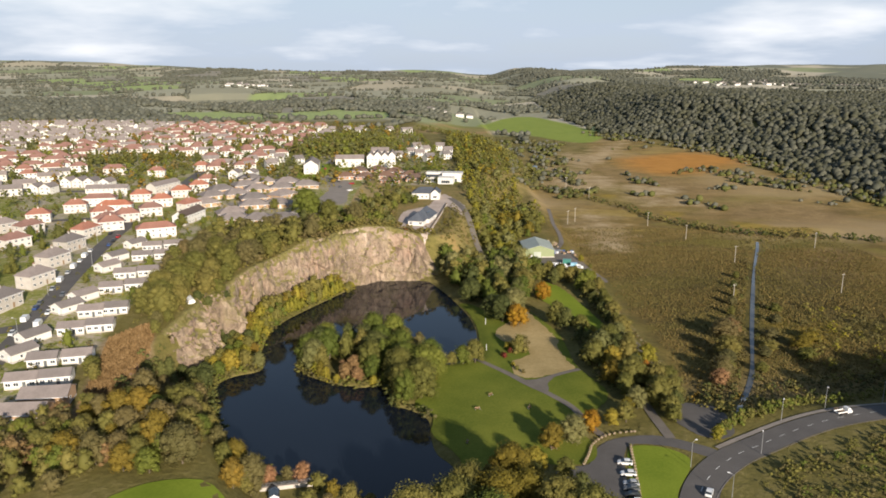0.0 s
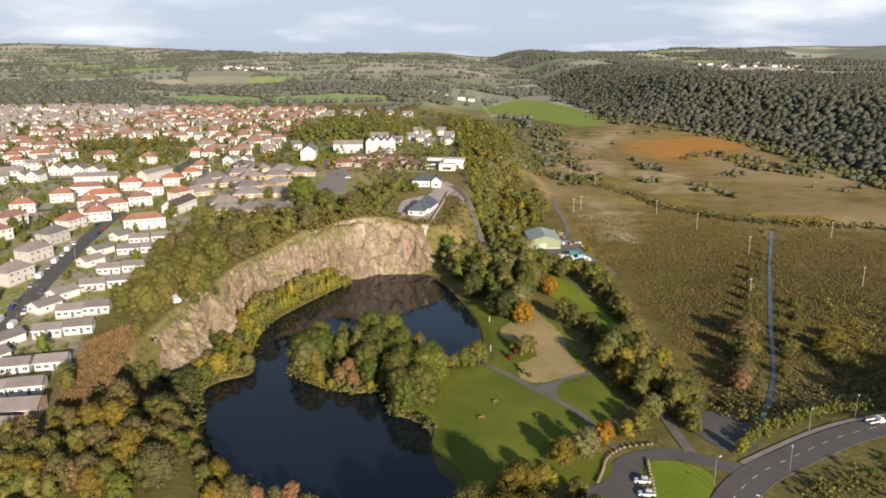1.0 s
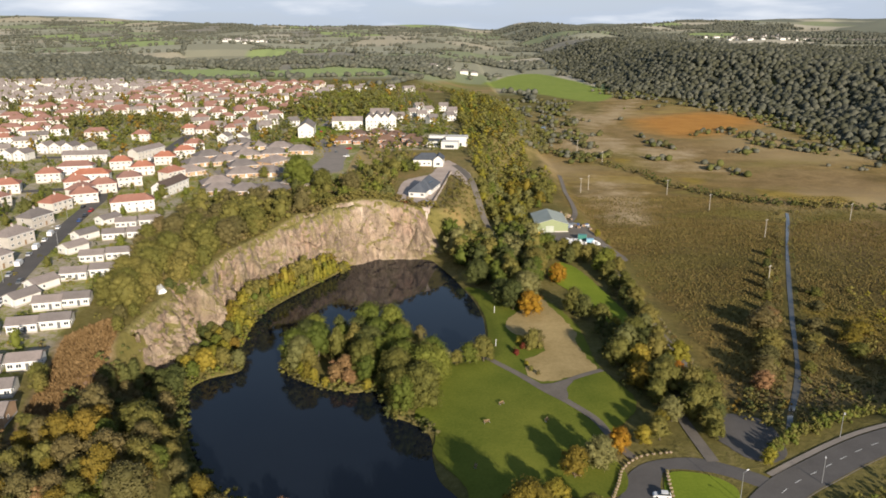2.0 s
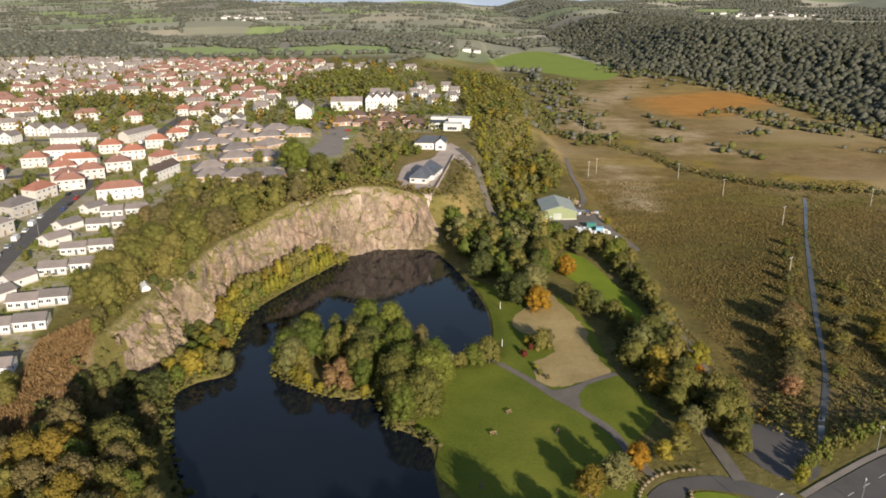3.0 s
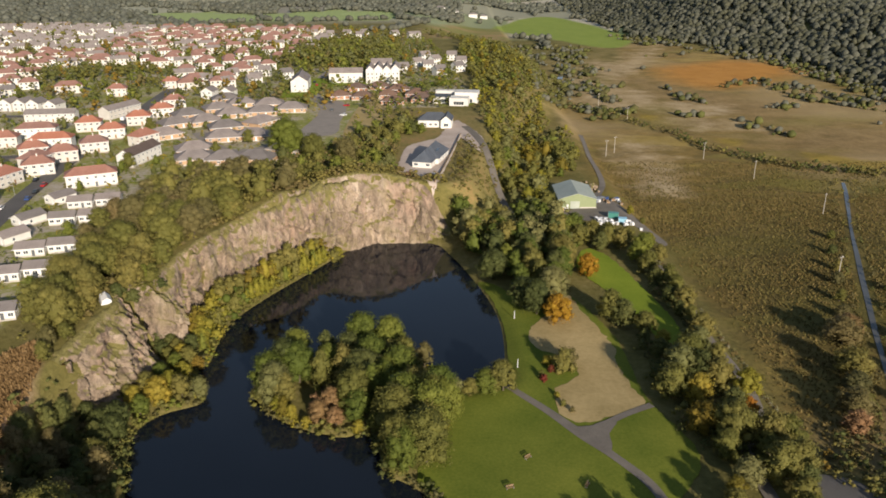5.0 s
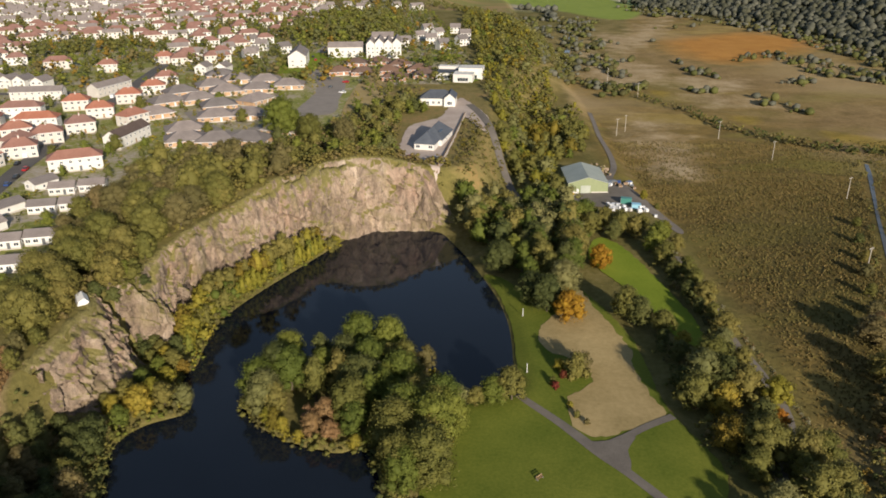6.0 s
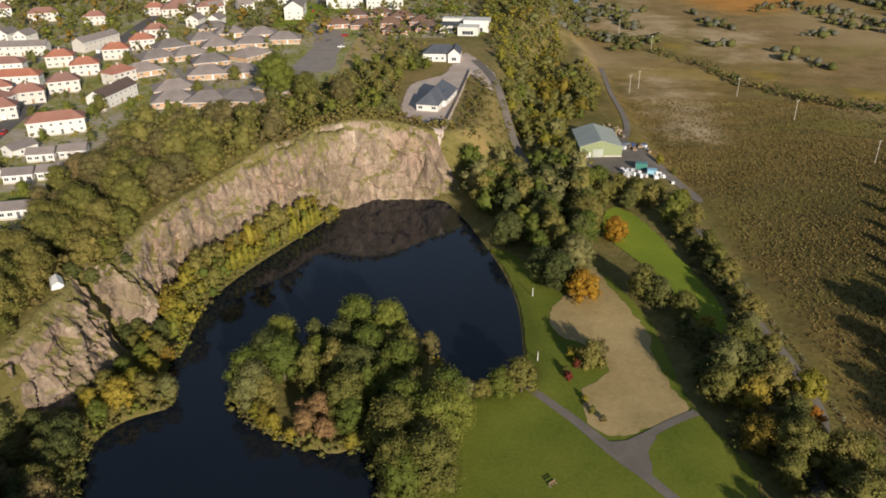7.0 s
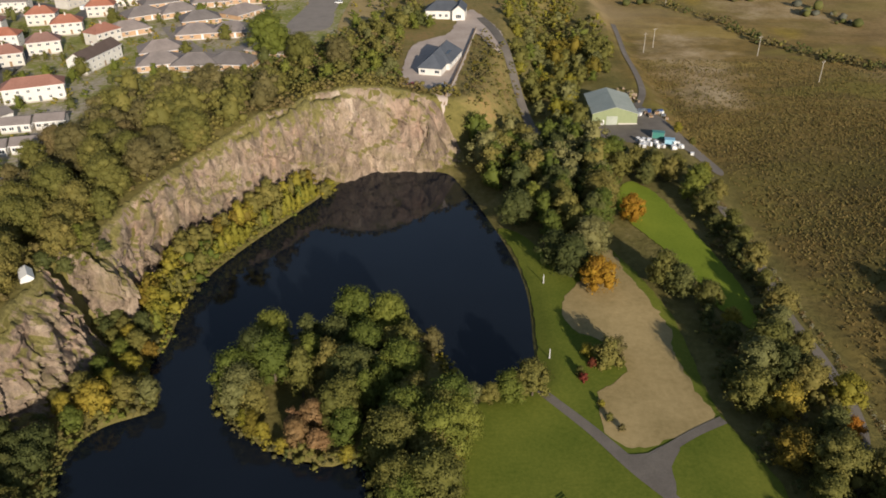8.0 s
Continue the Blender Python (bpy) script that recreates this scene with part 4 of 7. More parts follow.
def trunk_arrays(rng, tall, girth, limbs, spread, base):
    """A tapered, slightly bent trunk with limbs."""
    vs, fs, k = [], [], 0

    def stem(p, q, r0, r1, sides=6, rings=4):
        nonlocal k
        p, q = np.array(p, float), np.array(q, float)
        ax = (q - p) / np.linalg.norm(q - p)
        u = np.cross(ax, [0.3, 0.9, 0.2])
        u /= np.linalg.norm(u)
        w = np.cross(ax, u)
        bend = rng.normal(0, 0.04, 3) * np.linalg.norm(q - p)
        for j in range(rings):
            t = j / (rings - 1)
            c = p + (q - p) * t + bend * math.sin(math.pi * t)
            r = r0 + (r1 - r0) * t
            for s in range(sides):
                a = 2 * math.pi * s / sides
                vs.append(c + r * (math.cos(a) * u + math.sin(a) * w))
        for j in range(rings - 1):
            for s in range(sides):
                a, b = k + j * sides + s, k + j * sides + (s + 1) % sides
                fs.append((a, b, b + sides))
                fs.append((a, b + sides, a + sides))
        k += rings * sides

    stem((0, 0, -0.6), (rng.normal(0, 0.2), rng.normal(0, 0.2), tall), girth, girth * 0.35)
    for i in range(limbs):
        a = 2.4 * i + rng.uniform(0, 1)
        z = base * 0.8 + (tall - base) * rng.uniform(0, 0.7)
        stem((0, 0, z), (spread * math.cos(a), spread * math.sin(a), z + spread * rng.uniform(0.5, 1.0)), girth * 0.4, girth * 0.1, 4, 3)
    return np.array(vs), np.array(fs)


KINDS = {
    # lobes, half width, height, base, leaves a lobe, leaf size, shape
    "oak": (25, 4.6, 10, 0.9, 96, 0.46, "round"),
    "round": (22, 4.0, 10, 0.7, 94, 0.44, "round"),
    "tall": (19, 3.0, 10, 0.6, 88, 0.4, "round"),
    "spire": (16, 2.6, 10, 0.6, 70, 0.44, "spire"),
    "bush": (12, 5.2, 8.5, -0.8, 70, 0.72, "round"),
    "grand": (34, 4.5, 10, 0.9, 135, 0.34, "round"),
    "thin": (18, 3.4, 10, 1.8, 30, 0.4, "round"),
}
MESHES = {}


def tree_meshes(kind, colour, variant):
    key = (kind, colour, variant)
    if key not in MESHES:
        rng = np.random.default_rng(sum(map(ord, kind)) * 31 + variant)
        lobes, wide, tall, base, leaves, leaf, shape = KINDS[kind]
        cv, cf = crown_arrays(rng, lobes, wide, tall, base, leaves, leaf, ICO1, shape=shape)
        tv, tf = trunk_arrays(rng, tall * 0.82, 0.3 if kind != "bush" else 0.2, 6, wide * 0.65, base)
        MESHES[key] = mesh_of("trunk", tv, tf, [BARK], smooth=True), mesh_of("crown", cv, cf, [LEAF[colour]])
    return MESHES[key]


COLOUR_WORDS = {"green": "mid-green", "olive": "olive-green", "yellow": "yellow-green", "orange": "bright orange autumn", "gold": "golden autumn", "dark": "dark green", "grey": "pale grey-green", "brown": "brown thinning", "red": "dark red", "straw": "straw-coloured", "heather": "pinkish-brown", "birch": "grey-green", "scrub": "dull olive", "distant": "grey-green", "hillside": "olive", "hilltop": "grey-olive"}
tree_count = [0]


JOINED = {}


def joined_tree(x, y, h, kind, colour, wide, where, group):
    """Notes a tree past those that are things of their own: it goes into one mesh for its group and colour."""
    JOINED.setdefault((group, colour, "bush" if kind == "bush" else "tree", where), []).append((x, y, h, kind, wide))


def plant_joined():
    rng = np.random.default_rng(17)
    kinds = {}
    for key, rows in JOINED.items():
        group, colour, noun, where = key
        vs, fs, k = [], [], 0
        for i, (x, y, h, kind, wide) in enumerate(rows):
            far = y > 520 or x < -230
            if (kind, i % 3, far) not in kinds:
                lobes, w, tall, base, leaves, leaf, shape = KINDS[kind]
                count = 6 if kind == "bush" else int(lobes * 0.55)
                kinds[kind, i % 3, far] = crown_arrays(np.random.default_rng(40 + i % 3), max(4, count // 2) if far else count, w, tall, base * 0.6, (7 if kind == "bush" else 12) if far else 16 if kind == "bush" else 62, leaf * (2.0 if far else 1.2), ICO1, 1.35 if far else 1.1, shape=shape)
            v, f = kinds[kind, i % 3, far]
            s = h / (8.5 if kind == "bush" else 10)
            a = rng.uniform(0, 6.28)
            c, n = math.cos(a) * s * wide, math.sin(a) * s * wide
            vs.append(np.column_stack([v[:, 0] * c - v[:, 1] * n + x, v[:, 0] * n + v[:, 1] * c + y, v[:, 2] * s + ground(x, y) - 0.2]))
            fs.append(f + k)
            k += len(v)
        name = group.replace(" ", "_")
        me = mesh_of(name, np.vstack(vs), np.vstack(fs), [LEAF[colour]])
        tagged(new(name, me), f"{COLOUR_WORDS[colour]} leafy {'bushes' if noun == 'bush' else 'trees'} {where}", "bushes" if noun == "bush" else "trees", kind="stuff")


def tree(x, y, h, kind="round", colour="olive", wide=1.0, z=None, where="", group="trees", solo=True):
    """One tree or bush of height h: a tapered trunk and a crown of leaf clumps."""
    if math.hypot(x + 97, y - 280) < 4.5:
        return None
    if not solo:
        return joined_tree(x, y, h, kind, colour, wide, where, group)
    if h > 11 and kind in ("oak", "round"):
        kind = "grand"
    tree_count[0] += 1
    i = tree_count[0]
    trunk, crown = tree_meshes(kind, colour, i % 3)
    name = "bush" if kind == "bush" else "tree"
    e = new(name)
    s = h / (8.5 if kind == "bush" else 10)
    e.matrix_world = Matrix.LocRotScale((x, y, (ground(x, y) if z is None else z) - 0.1), Euler((0, 0, i * 2.399)), (s * wide, s * wide * (0.9 + 0.2 * ((i * 7) % 10) / 10), s))
    for part_name, data in (("trunk", trunk), ("crown", crown)):
        ob = new(part_name, data)
        ob.parent = e
    noun = "bush" if kind == "bush" else "tall spire-shaped tree" if kind == "spire" else "slender tree" if kind == "tall" else "thin open-crowned tree" if kind == "thin" else "round-crowned tree"
    return tagged(e, f"{COLOUR_WORDS[colour]} leafy {noun} {where}".strip(), "bush" if kind == "bush" else "tree", group)


def scatter(poly, space, seed, jitter=0.45):
    """Uneven points inside an outline."""
    rng = np.random.default_rng(seed)
    o = np.asarray(poly, float)[:, :2]
    lo, hi = o.min(0), o.max(0)
    px, py = np.meshgrid(np.arange(lo[0], hi[0], space), np.arange(lo[1], hi[1], space))
    px = px + (np.arange(px.shape[0])[:, None] % 2) * space * 0.5
    px = px.ravel() + rng.uniform(-jitter, jitter, px.size) * space
    py = py.ravel() + rng.uniform(-jitter, jitter, py.size) * space
    keep = inside(px, py, o)
    return list(zip(px[keep].tolist(), py[keep].tolist())), rng


def wood(poly, space, seed, h, kinds, colours, where, group, solo=True):
    """A stand of single trees."""
    pts, rng = scatter(poly, space, seed)
    for x, y in pts:
        tree(x, y, rng.uniform(*h), kinds[rng.integers(len(kinds))], colours[rng.integers(len(colours))], rng.uniform(0.9, 1.15), where=where, group=group, solo=solo and y < 352)


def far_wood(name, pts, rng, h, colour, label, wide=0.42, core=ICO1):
    """Many far trees joined: each a rounded, lumpy crown standing on the ground."""
    pts = np.asarray(pts)
    z = lie(pts[:, 0], pts[:, 1])
    base = []
    for k in range(8):
        r = np.random.default_rng(900 + k)
        v = core[0] * (0.82 + 0.4 * r.random((len(core[0]), 1)))
        base.append(np.column_stack([v[:, 0] * 10 * wide, v[:, 1] * 10 * wide, 4.9 + v[:, 2] * 5.0]))
    base = np.array(base)
    n = len(pts)
    s, a = rng.uniform(*h, n) / 10, rng.uniform(0, 6.28, n)
    c, d, tall = np.cos(a) * s, np.sin(a) * s, rng.uniform(0.8, 1.2, n) * s
    w = base[np.arange(n) % 8]
    v = np.stack([w[:, :, 0] * c[:, None] - w[:, :, 1] * d[:, None] + pts[:, 0, None], w[:, :, 0] * d[:, None] + w[:, :, 1] * c[:, None] + pts[:, 1, None], w[:, :, 2] * tall[:, None] + z[:, None] - 0.3], -1)
    f = core[1][None] + (np.arange(n) * len(core[0]))[:, None, None]
    me = mesh_of(name, v.reshape(-1, 3), f.reshape(-1, 3), [LEAF[colour]], smooth=True)
    return tagged(new(name, me), label, "woodland", kind="stuff")


# ---- buildings ----
class Shape:
    """Collects faces of one part."""

    def __init__(self):
        self.v, self.f, self.m = [], [], []

    def face(self, pts, m=0):
        k = len(self.v)
        self.v += [tuple(p) for p in pts]
        self.f.append(list(range(k, k + len(pts))))
        self.m.append(m)

    def box(self, x0, y0, z0, x1, y1, z1, m=0):
        p = [(x, y, z) for z in (z0, z1) for y in (y0, y1) for x in (x0, x1)]
        for q in ((0, 2, 3, 1), (4, 5, 7, 6), (0, 1, 5, 4), (2, 6, 7, 3), (0, 4, 6, 2), (1, 3, 7, 5)):
            self.face([p[i] for i in q], m)

    def mesh(self, name, mats):
        return mesh_of(name, self.v, self.f, mats, self.m)


def part(name, shape, mats, parent, label=""):
    """Links a shape as one mesh object under a thing or a part."""
    ob = new(name, shape.mesh(name, mats if isinstance(mats, (list, tuple)) else [mats]))
    ob.parent = parent
    return tagged(ob, label)


def hip_roof(s, x0, y0, x1, y1, z, rise, over=0.45, thick=0.18):
    """A hipped roof with eaves and thickness, ridge along the longer side."""
    x0, y0, x1, y1 = x0 - over, y0 - over, x1 + over, y1 + over
    w, d = x1 - x0, y1 - y0
    e = [(x0, y0), (x1, y0), (x1, y1), (x0, y1)]
    r = min(w, d) / 2
    if w >= d:
        a, b = (x0 + r * 0.95, (y0 + y1) / 2, z + rise), (x1 - r * 0.95, (y0 + y1) / 2, z + rise)
    else:
        a, b = ((x0 + x1) / 2, y0 + r * 0.95, z + rise), ((x0 + x1) / 2, y1 - r * 0.95, z + rise)
    c = [(*p, z) for p in e]
    lowr = [(*p, z - thick) for p in e]
    if w >= d:
        faces = [(c[0], c[1], b, a), (c[1], c[2], b), (c[2], c[3], a, b), (c[3], c[0], a)]
    else:
        faces = [(c[0], c[1], a), (c[1], c[2], b, a), (c[2], c[3], b), (c[3], c[0], a, b)]
    for q in faces:
        s.face(q)
    for i in range(4):
        j = (i + 1) % 4
        s.face((lowr[i], lowr[j], c[j], c[i]))
    s.face(lowr[::-1])
    # ridge tiles
    s.box(min(a[0], b[0]) - 0.12, min(a[1], b[1]) - 0.12, z + rise - 0.08, max(a[0], b[0]) + 0.12, max(a[1], b[1]) + 0.12, z + rise + 0.1)


def gable_roof(s, x0, y0, x1, y1, z, rise, over=0.35, thick=0.2, along="x"):
    """A gabled roof slab with eaves."""
    x0, y0, x1, y1 = x0 - over, y0 - over, x1 + over, y1 + over
    if along == "x":
        m = (y0 + y1) / 2
        prof = [(y0, z - 0.1), (m, z + rise), (y1, z - 0.1)]
        pt = lambda t, q, dz: (t, q[0], q[1] + dz)
        ends = (x0, x1)
    else:
        m = (x0 + x1) / 2
        prof = [(x0, z - 0.1), (m, z + rise), (x1, z - 0.1)]
        pt = lambda t, q, dz: (q[0], t, q[1] + dz)
        ends = (y0, y1)
    for i in range(2):
        p, q = prof[i], prof[i + 1]
        s.face([pt(ends[0], p, thick), pt(ends[1], p, thick), pt(ends[1], q, thick), pt(ends[0], q, thick)])
        s.face([pt(ends[0], p, 0), pt(ends[0], q, 0), pt(ends[1], q, 0), pt(ends[1], p, 0)])
        for t in ends:
            s.face([pt(t, p, 0), pt(t, p, thick), pt(t, q, thick), pt(t, q, 0)])
    for p in (prof[0], prof[2]):
        s.face([pt(ends[0], p, 0), pt(ends[1], p, 0), pt(ends[1], p, thick), pt(ends[0], p, thick)])


def gable_walls(s, x0, y0, x1, y1, z0, z1, rise, along="x", thick=0.3):
    """Walls with pointed gables at two ends."""
    if along == "x":
        m = (y0 + y1) / 2
        for x in (x0, x1):
            s.face([(x, y0, z0), (x, y1, z0), (x, y1, z1), (x, m, z1 + rise), (x, y0, z1)])
        for y in (y0, y1):
            s.face([(x0, y, z0), (x1, y, z0), (x1, y, z1), (x0, y, z1)])
    else:
        m = (x0 + x1) / 2
        for y in (y0, y1):
            s.face([(x0, y, z0), (x1, y, z0), (x1, y, z1), (m, y, z1 + rise), (x0, y, z1)])
        for x in (x0, x1):
            s.face([(x, y0, z0), (x, y1, z0), (x, y1, z1), (x, y0, z1)])


def window_on(parent, x, y, z, w, h, side, divide=2):
    """A window set on a wall: frame proud of the wall, panes inside it. side: s, n, e or w."""
    s = Shape()
    t, dp = 0.09, 0.07

    def place(u0, v0, u1, v1, d0, d1, m):
        if side in "sn":
            sg = -1 if side == "s" else 1
            ya, yb = sorted((y + sg * d0, y + sg * d1))
            s.box(x + u0, ya, z + v0, x + u1, yb, z + v1, m)
        else:
            sg = -1 if side == "w" else 1
            xa, xb = sorted((x + sg * d0, x + sg * d1))
            s.box(xa, y + u0, z + v0, xb, y + u1, z + v1, m)

    place(-w / 2, 0, w / 2, t, -0.02, dp, 0)
    place(-w / 2, h - t, w / 2, h, -0.02, dp, 0)
    for k in range(divide + 1):
        u = -w / 2 + (w - t) * k / divide
        place(u, 0, u + t, h, -0.02, dp, 0)
    place(-w / 2 + t, t, w / 2 - t, h - t, -0.02, dp * 0.4, 1)
    return part("window", s, [PLASTIC, GLASS], parent)


def door_on(parent, x, y, z, side, mat=None, w=0.95, h=2.05):
    s = Shape()
    sg = {"s": (0, -1), "n": (0, 1), "e": (1, 0), "w": (-1, 0)}[side]
    if sg[0]:
        xa, xb = sorted((x, x + 0.08 * sg[0]))
        s.box(xa, y - w / 2, z, xb, y + w / 2, z + h)
    else:
        ya, yb = sorted((y, y + 0.08 * sg[1]))
        s.box(x - w / 2, ya, z, x + w / 2, yb, z + h)
    return part("door", s, mat or TIMBER, parent)


def chimney_on(parent, x, y, z, h, mat, pots=2, w=0.5, d=0.9):
    s = Shape()
    s.box(x - w / 2, y - d / 2, z - 1.2, x + w / 2, y + d / 2, z + h)
    s.box(x - w / 2 - 0.08, y - d / 2 - 0.08, z + h, x + w / 2 + 0.08, y + d / 2 + 0.08, z + h + 0.12)
    c = part("chimney", s, mat, parent)
    for k in range(pots):
        p = Shape()
        yy = y - d / 4 + k * d / 2
        p.box(x - 0.12, yy - 0.12, z + h + 0.12, x + 0.12, yy + 0.12, z + h + 0.5)
        part("chimney_pot", p, ROOF_RED, c)
    return c


def house(label, w, d, h, rise, wall, roof, style="hip", storeys=2, windows=3, chimneys=1, porch=False, near=True, ridge="x", category="house"):
    """A house around the origin, its front to the south; built once and then copied."""
    e = tagged(new("bungalow" if storeys == 1 else "house"), label, category)
    x0, y0, x1, y1 = -w / 2, -d / 2, w / 2, d / 2
    s = Shape()
    if style == "hip":
        s.box(x0, y0, -1.5, x1, y1, h)
    else:
        gable_walls(s, x0, y0, x1, y1, -1.5, h, rise, ridge)
    part("wall", s, wall, e)
    s = Shape()
    if style == "hip":
        hip_roof(s, x0, y0, x1, y1, h + 0.1, rise)
    else:
        gable_roof(s, x0, y0, x1, y1, h, rise, along=ridge)
    part("roof", s, roof, e)
    if near:
        s = Shape()
        s.box(x0 - 0.5, y0 - 0.56, h - 0.12, x1 + 0.5, y0 - 0.44, h + 0.02)
        part("gutter", s, PLASTIC, e)
        p = Shape()
        p.box(x0 - 0.03, y0 - 0.03, -1.5, x1 + 0.03, y1 + 0.03, 0.35)
        part("base_course", p, RENDER_GREY, e)
    panes = Shape()
    for f in range(storeys):
        z = 0.9 + f * 2.6
        for k in range(windows):
            x = x0 + w * (k + 0.5) / windows
            if f == 0 and k == windows // 2 and near:
                door_on(e, x, y0, 0.05, "s", [PAINTS["white"], TIMBER, PAINTS["grey"]][int(w) % 3])
                continue
            if near:
                window_on(e, x, y0, z, 1.5 if windows < 5 else 1.1, 1.15, "s")
            else:
                panes.box(x - 0.6, y0 - 0.04, z, x + 0.6, y0 + 0.02, z + 1.15)
                panes.box(x - 0.6, y1 - 0.02, z, x + 0.6, y1 + 0.04, z + 1.15)
        if near:
            window_on(e, x1, y0 + d * 0.35, z, 1.0, 1.1, "e", 1)
            if windows < 5:
                window_on(e, x0, y0 + d * 0.6, z, 1.0, 1.1, "w", 1)
    if panes.f:
        part("window_panes", panes, GLASS, e)["kind"] = "stuff"
    for k in range(chimneys if near else 0):
        chimney_on(e, (0 if chimneys == 1 else (-0.3 + 0.6 * k) * w), 0.0, h + rise, 0.9, wall)
    if porch:
        s = Shape()
        gable_walls(s, -1.1, y0 - 1.4, 1.1, y0 + 0.1, -1.0, 2.2, 0.7, "y")
        pr = part("porch", s, wall, e)
        s = Shape()
        gable_roof(s, -1.1, y0 - 1.4, 1.1, y0 + 0.1, 2.2, 0.7, 0.2, 0.12, "y")
        part("porch_roof", s, roof, pr)
    return e


FAR_TOWN = {}


BUILT = []


def far_house(template, x, y, turn):
    """Houses past those that are things of their own: walls, roofs and panes joined."""
    BUILT.append((x, y))
    m = np.array(pose(x, y, ground(x, y) + 0.15, 0, 0, turn))
    for ob in template.children:
        data = ob.data
        v = np.empty(len(data.vertices) * 3, np.float32)
        data.vertices.foreach_get("co", v)
        v = v.reshape(-1, 3) @ m[:3, :3].T + m[:3, 3]
        FAR_TOWN.setdefault((data.materials[0], ob.name.split(".")[0]), []).append((v, [list(p.vertices) for p in data.polygons]))


def build_far_town():
    for (mat, name), rows in FAR_TOWN.items():
        vs, fs, k = [], [], 0
        for v, f in rows:
            vs.append(v)
            fs += [[i + k for i in q] for q in f]
            k += len(v)
        me = mesh_of("far_town", np.vstack(vs), fs, [mat])
        tagged(new("far_town", me), "crowded white and cream houses of the far town, their " + name.replace("_", " ") + "s", "houses", kind="stuff")


def put(template, x, y, turn, used=[]):
    """The template itself the first time, copies after that."""
    BUILT.append((x, y))
    m = pose(x, y, ground(x, y) + 0.15, 0, 0, turn)
    if template in used:
        return copy_thing(template, m)
    used.append(template)
    template.matrix_world = m
    return template


def car(kind="car", paint_name="white", label=""):
    """A small vehicle around the origin, nose to +y."""
    e = tagged(new("van" if kind == "van" else "pickup_truck" if kind == "pickup" else "car"), label, "van" if kind == "van" else "truck" if kind == "pickup" else "car")
    L, W = {"car": (4.2, 1.75), "van": (5.2, 2.0), "pickup": (5.9, 2.05)}[kind]
    p = PAINTS[paint_name]

    def loft(name, rows, mat, parent):
        # rows: y, half width, z low, z high
        s = Shape()
        for a, b in zip(rows, rows[1:]):
            for sx in (-1, 1):
                s.face([(sx * a[1], a[0], a[2]), (sx * b[1], b[0], b[2]), (sx * b[1] * 0.97, b[0], b[3]), (sx * a[1] * 0.97, a[0], a[3])])
            s.face([(-a[1] * 0.97, a[0], a[3]), (a[1] * 0.97, a[0], a[3]), (b[1] * 0.97, b[0], b[3]), (-b[1] * 0.97, b[0], b[3])])
            s.face([(-a[1], a[0], a[2]), (-b[1], b[0], b[2]), (b[1], b[0], b[2]), (a[1], a[0], a[2])])
        for a in (rows[0], rows[-1]):
            s.face([(-a[1], a[0], a[2]), (a[1], a[0], a[2]), (a[1] * 0.97, a[0], a[3]), (-a[1] * 0.97, a[0], a[3])])
        return part(name, s, mat, parent)

    w = W / 2
    if kind == "car":
        loft("body", [(-L / 2, w * 0.88, 0.35, 0.75), (-L / 2 + 0.15, w, 0.28, 0.92), (-0.9, w, 0.25, 0.95), (0.8, w, 0.25, 0.92), (L / 2 - 0.3, w * 0.95, 0.28, 0.8), (L / 2, w * 0.82, 0.35, 0.6)], p, e)
        loft("cabin_glass", [(-L / 2 + 0.25, w * 0.86, 0.9, 0.95), (-L / 2 + 0.7, w * 0.84, 0.9, 1.4), (0.2, w * 0.84, 0.9, 1.43), (1.05, w * 0.84, 0.9, 0.94)], GLASS, e)
        loft("roof", [(-L / 2 + 0.7, w * 0.78, 1.38, 1.44), (-0.6, w * 0.8, 1.42, 1.5), (0.2, w * 0.78, 1.4, 1.46)], p, e)
    elif kind == "van":
        loft("body", [(-L / 2, w, 0.35, 2.1), (1.2, w, 0.3, 2.15), (1.9, w * 0.97, 0.3, 1.3), (L / 2, w * 0.9, 0.35, 0.95)], p, e)
        loft("cabin_glass", [(1.28, w * 0.98, 1.25, 2.05), (1.86, w * 0.92, 1.25, 1.34)], GLASS, e)
    else:
        loft("cab", [(0.9, w, 0.4, 2.1), (1.9, w, 0.4, 2.15), (2.4, w * 0.97, 0.4, 1.35), (L / 2, w * 0.92, 0.45, 1.1)], p, e)
        loft("cabin_glass", [(1.95, w * 0.98, 1.3, 2.08), (2.36, w * 0.92, 1.3, 1.4)], GLASS, e)
        s = Shape()
        s.box(-L / 2, -w, 0.75, 0.85, w, 0.9)
        part("load_bed", s, TIMBER, e)
        for x0, y0, x1, y1 in ((-w, -L / 2, -w + 0.08, 0.85), (w - 0.08, -L / 2, w, 0.85), (-w, -L / 2, w, -L / 2 + 0.08), (-w, 0.77, w, 0.85)):
            s = Shape()
            s.box(x0, y0, 0.9, x1, y1, 1.3)
            part("side_board", s, p, e)
    for sx in (-1, 1):
        for y in (-L * 0.3, L * 0.3):
            s = Shape()
            r, n = 0.32, 12
            ring = [(r * math.cos(2 * math.pi * k / n), r * math.sin(2 * math.pi * k / n) + r) for k in range(n)]
            xa, xb = sx * (w - 0.2), sx * (w + 0.02)
            s.face([(xa, y + a, b) for a, b in ring])
            s.face([(xb, y + a, b) for a, b in ring])
            for k in range(n):
                a, b = ring[k], ring[(k + 1) % n]
                s.face([(xa, y + a[0], a[1]), (xa, y + b[0], b[1]), (xb, y + b[0], b[1]), (xb, y + a[0], a[1])])
            part("wheel", s, RUBBER, e)
    return e


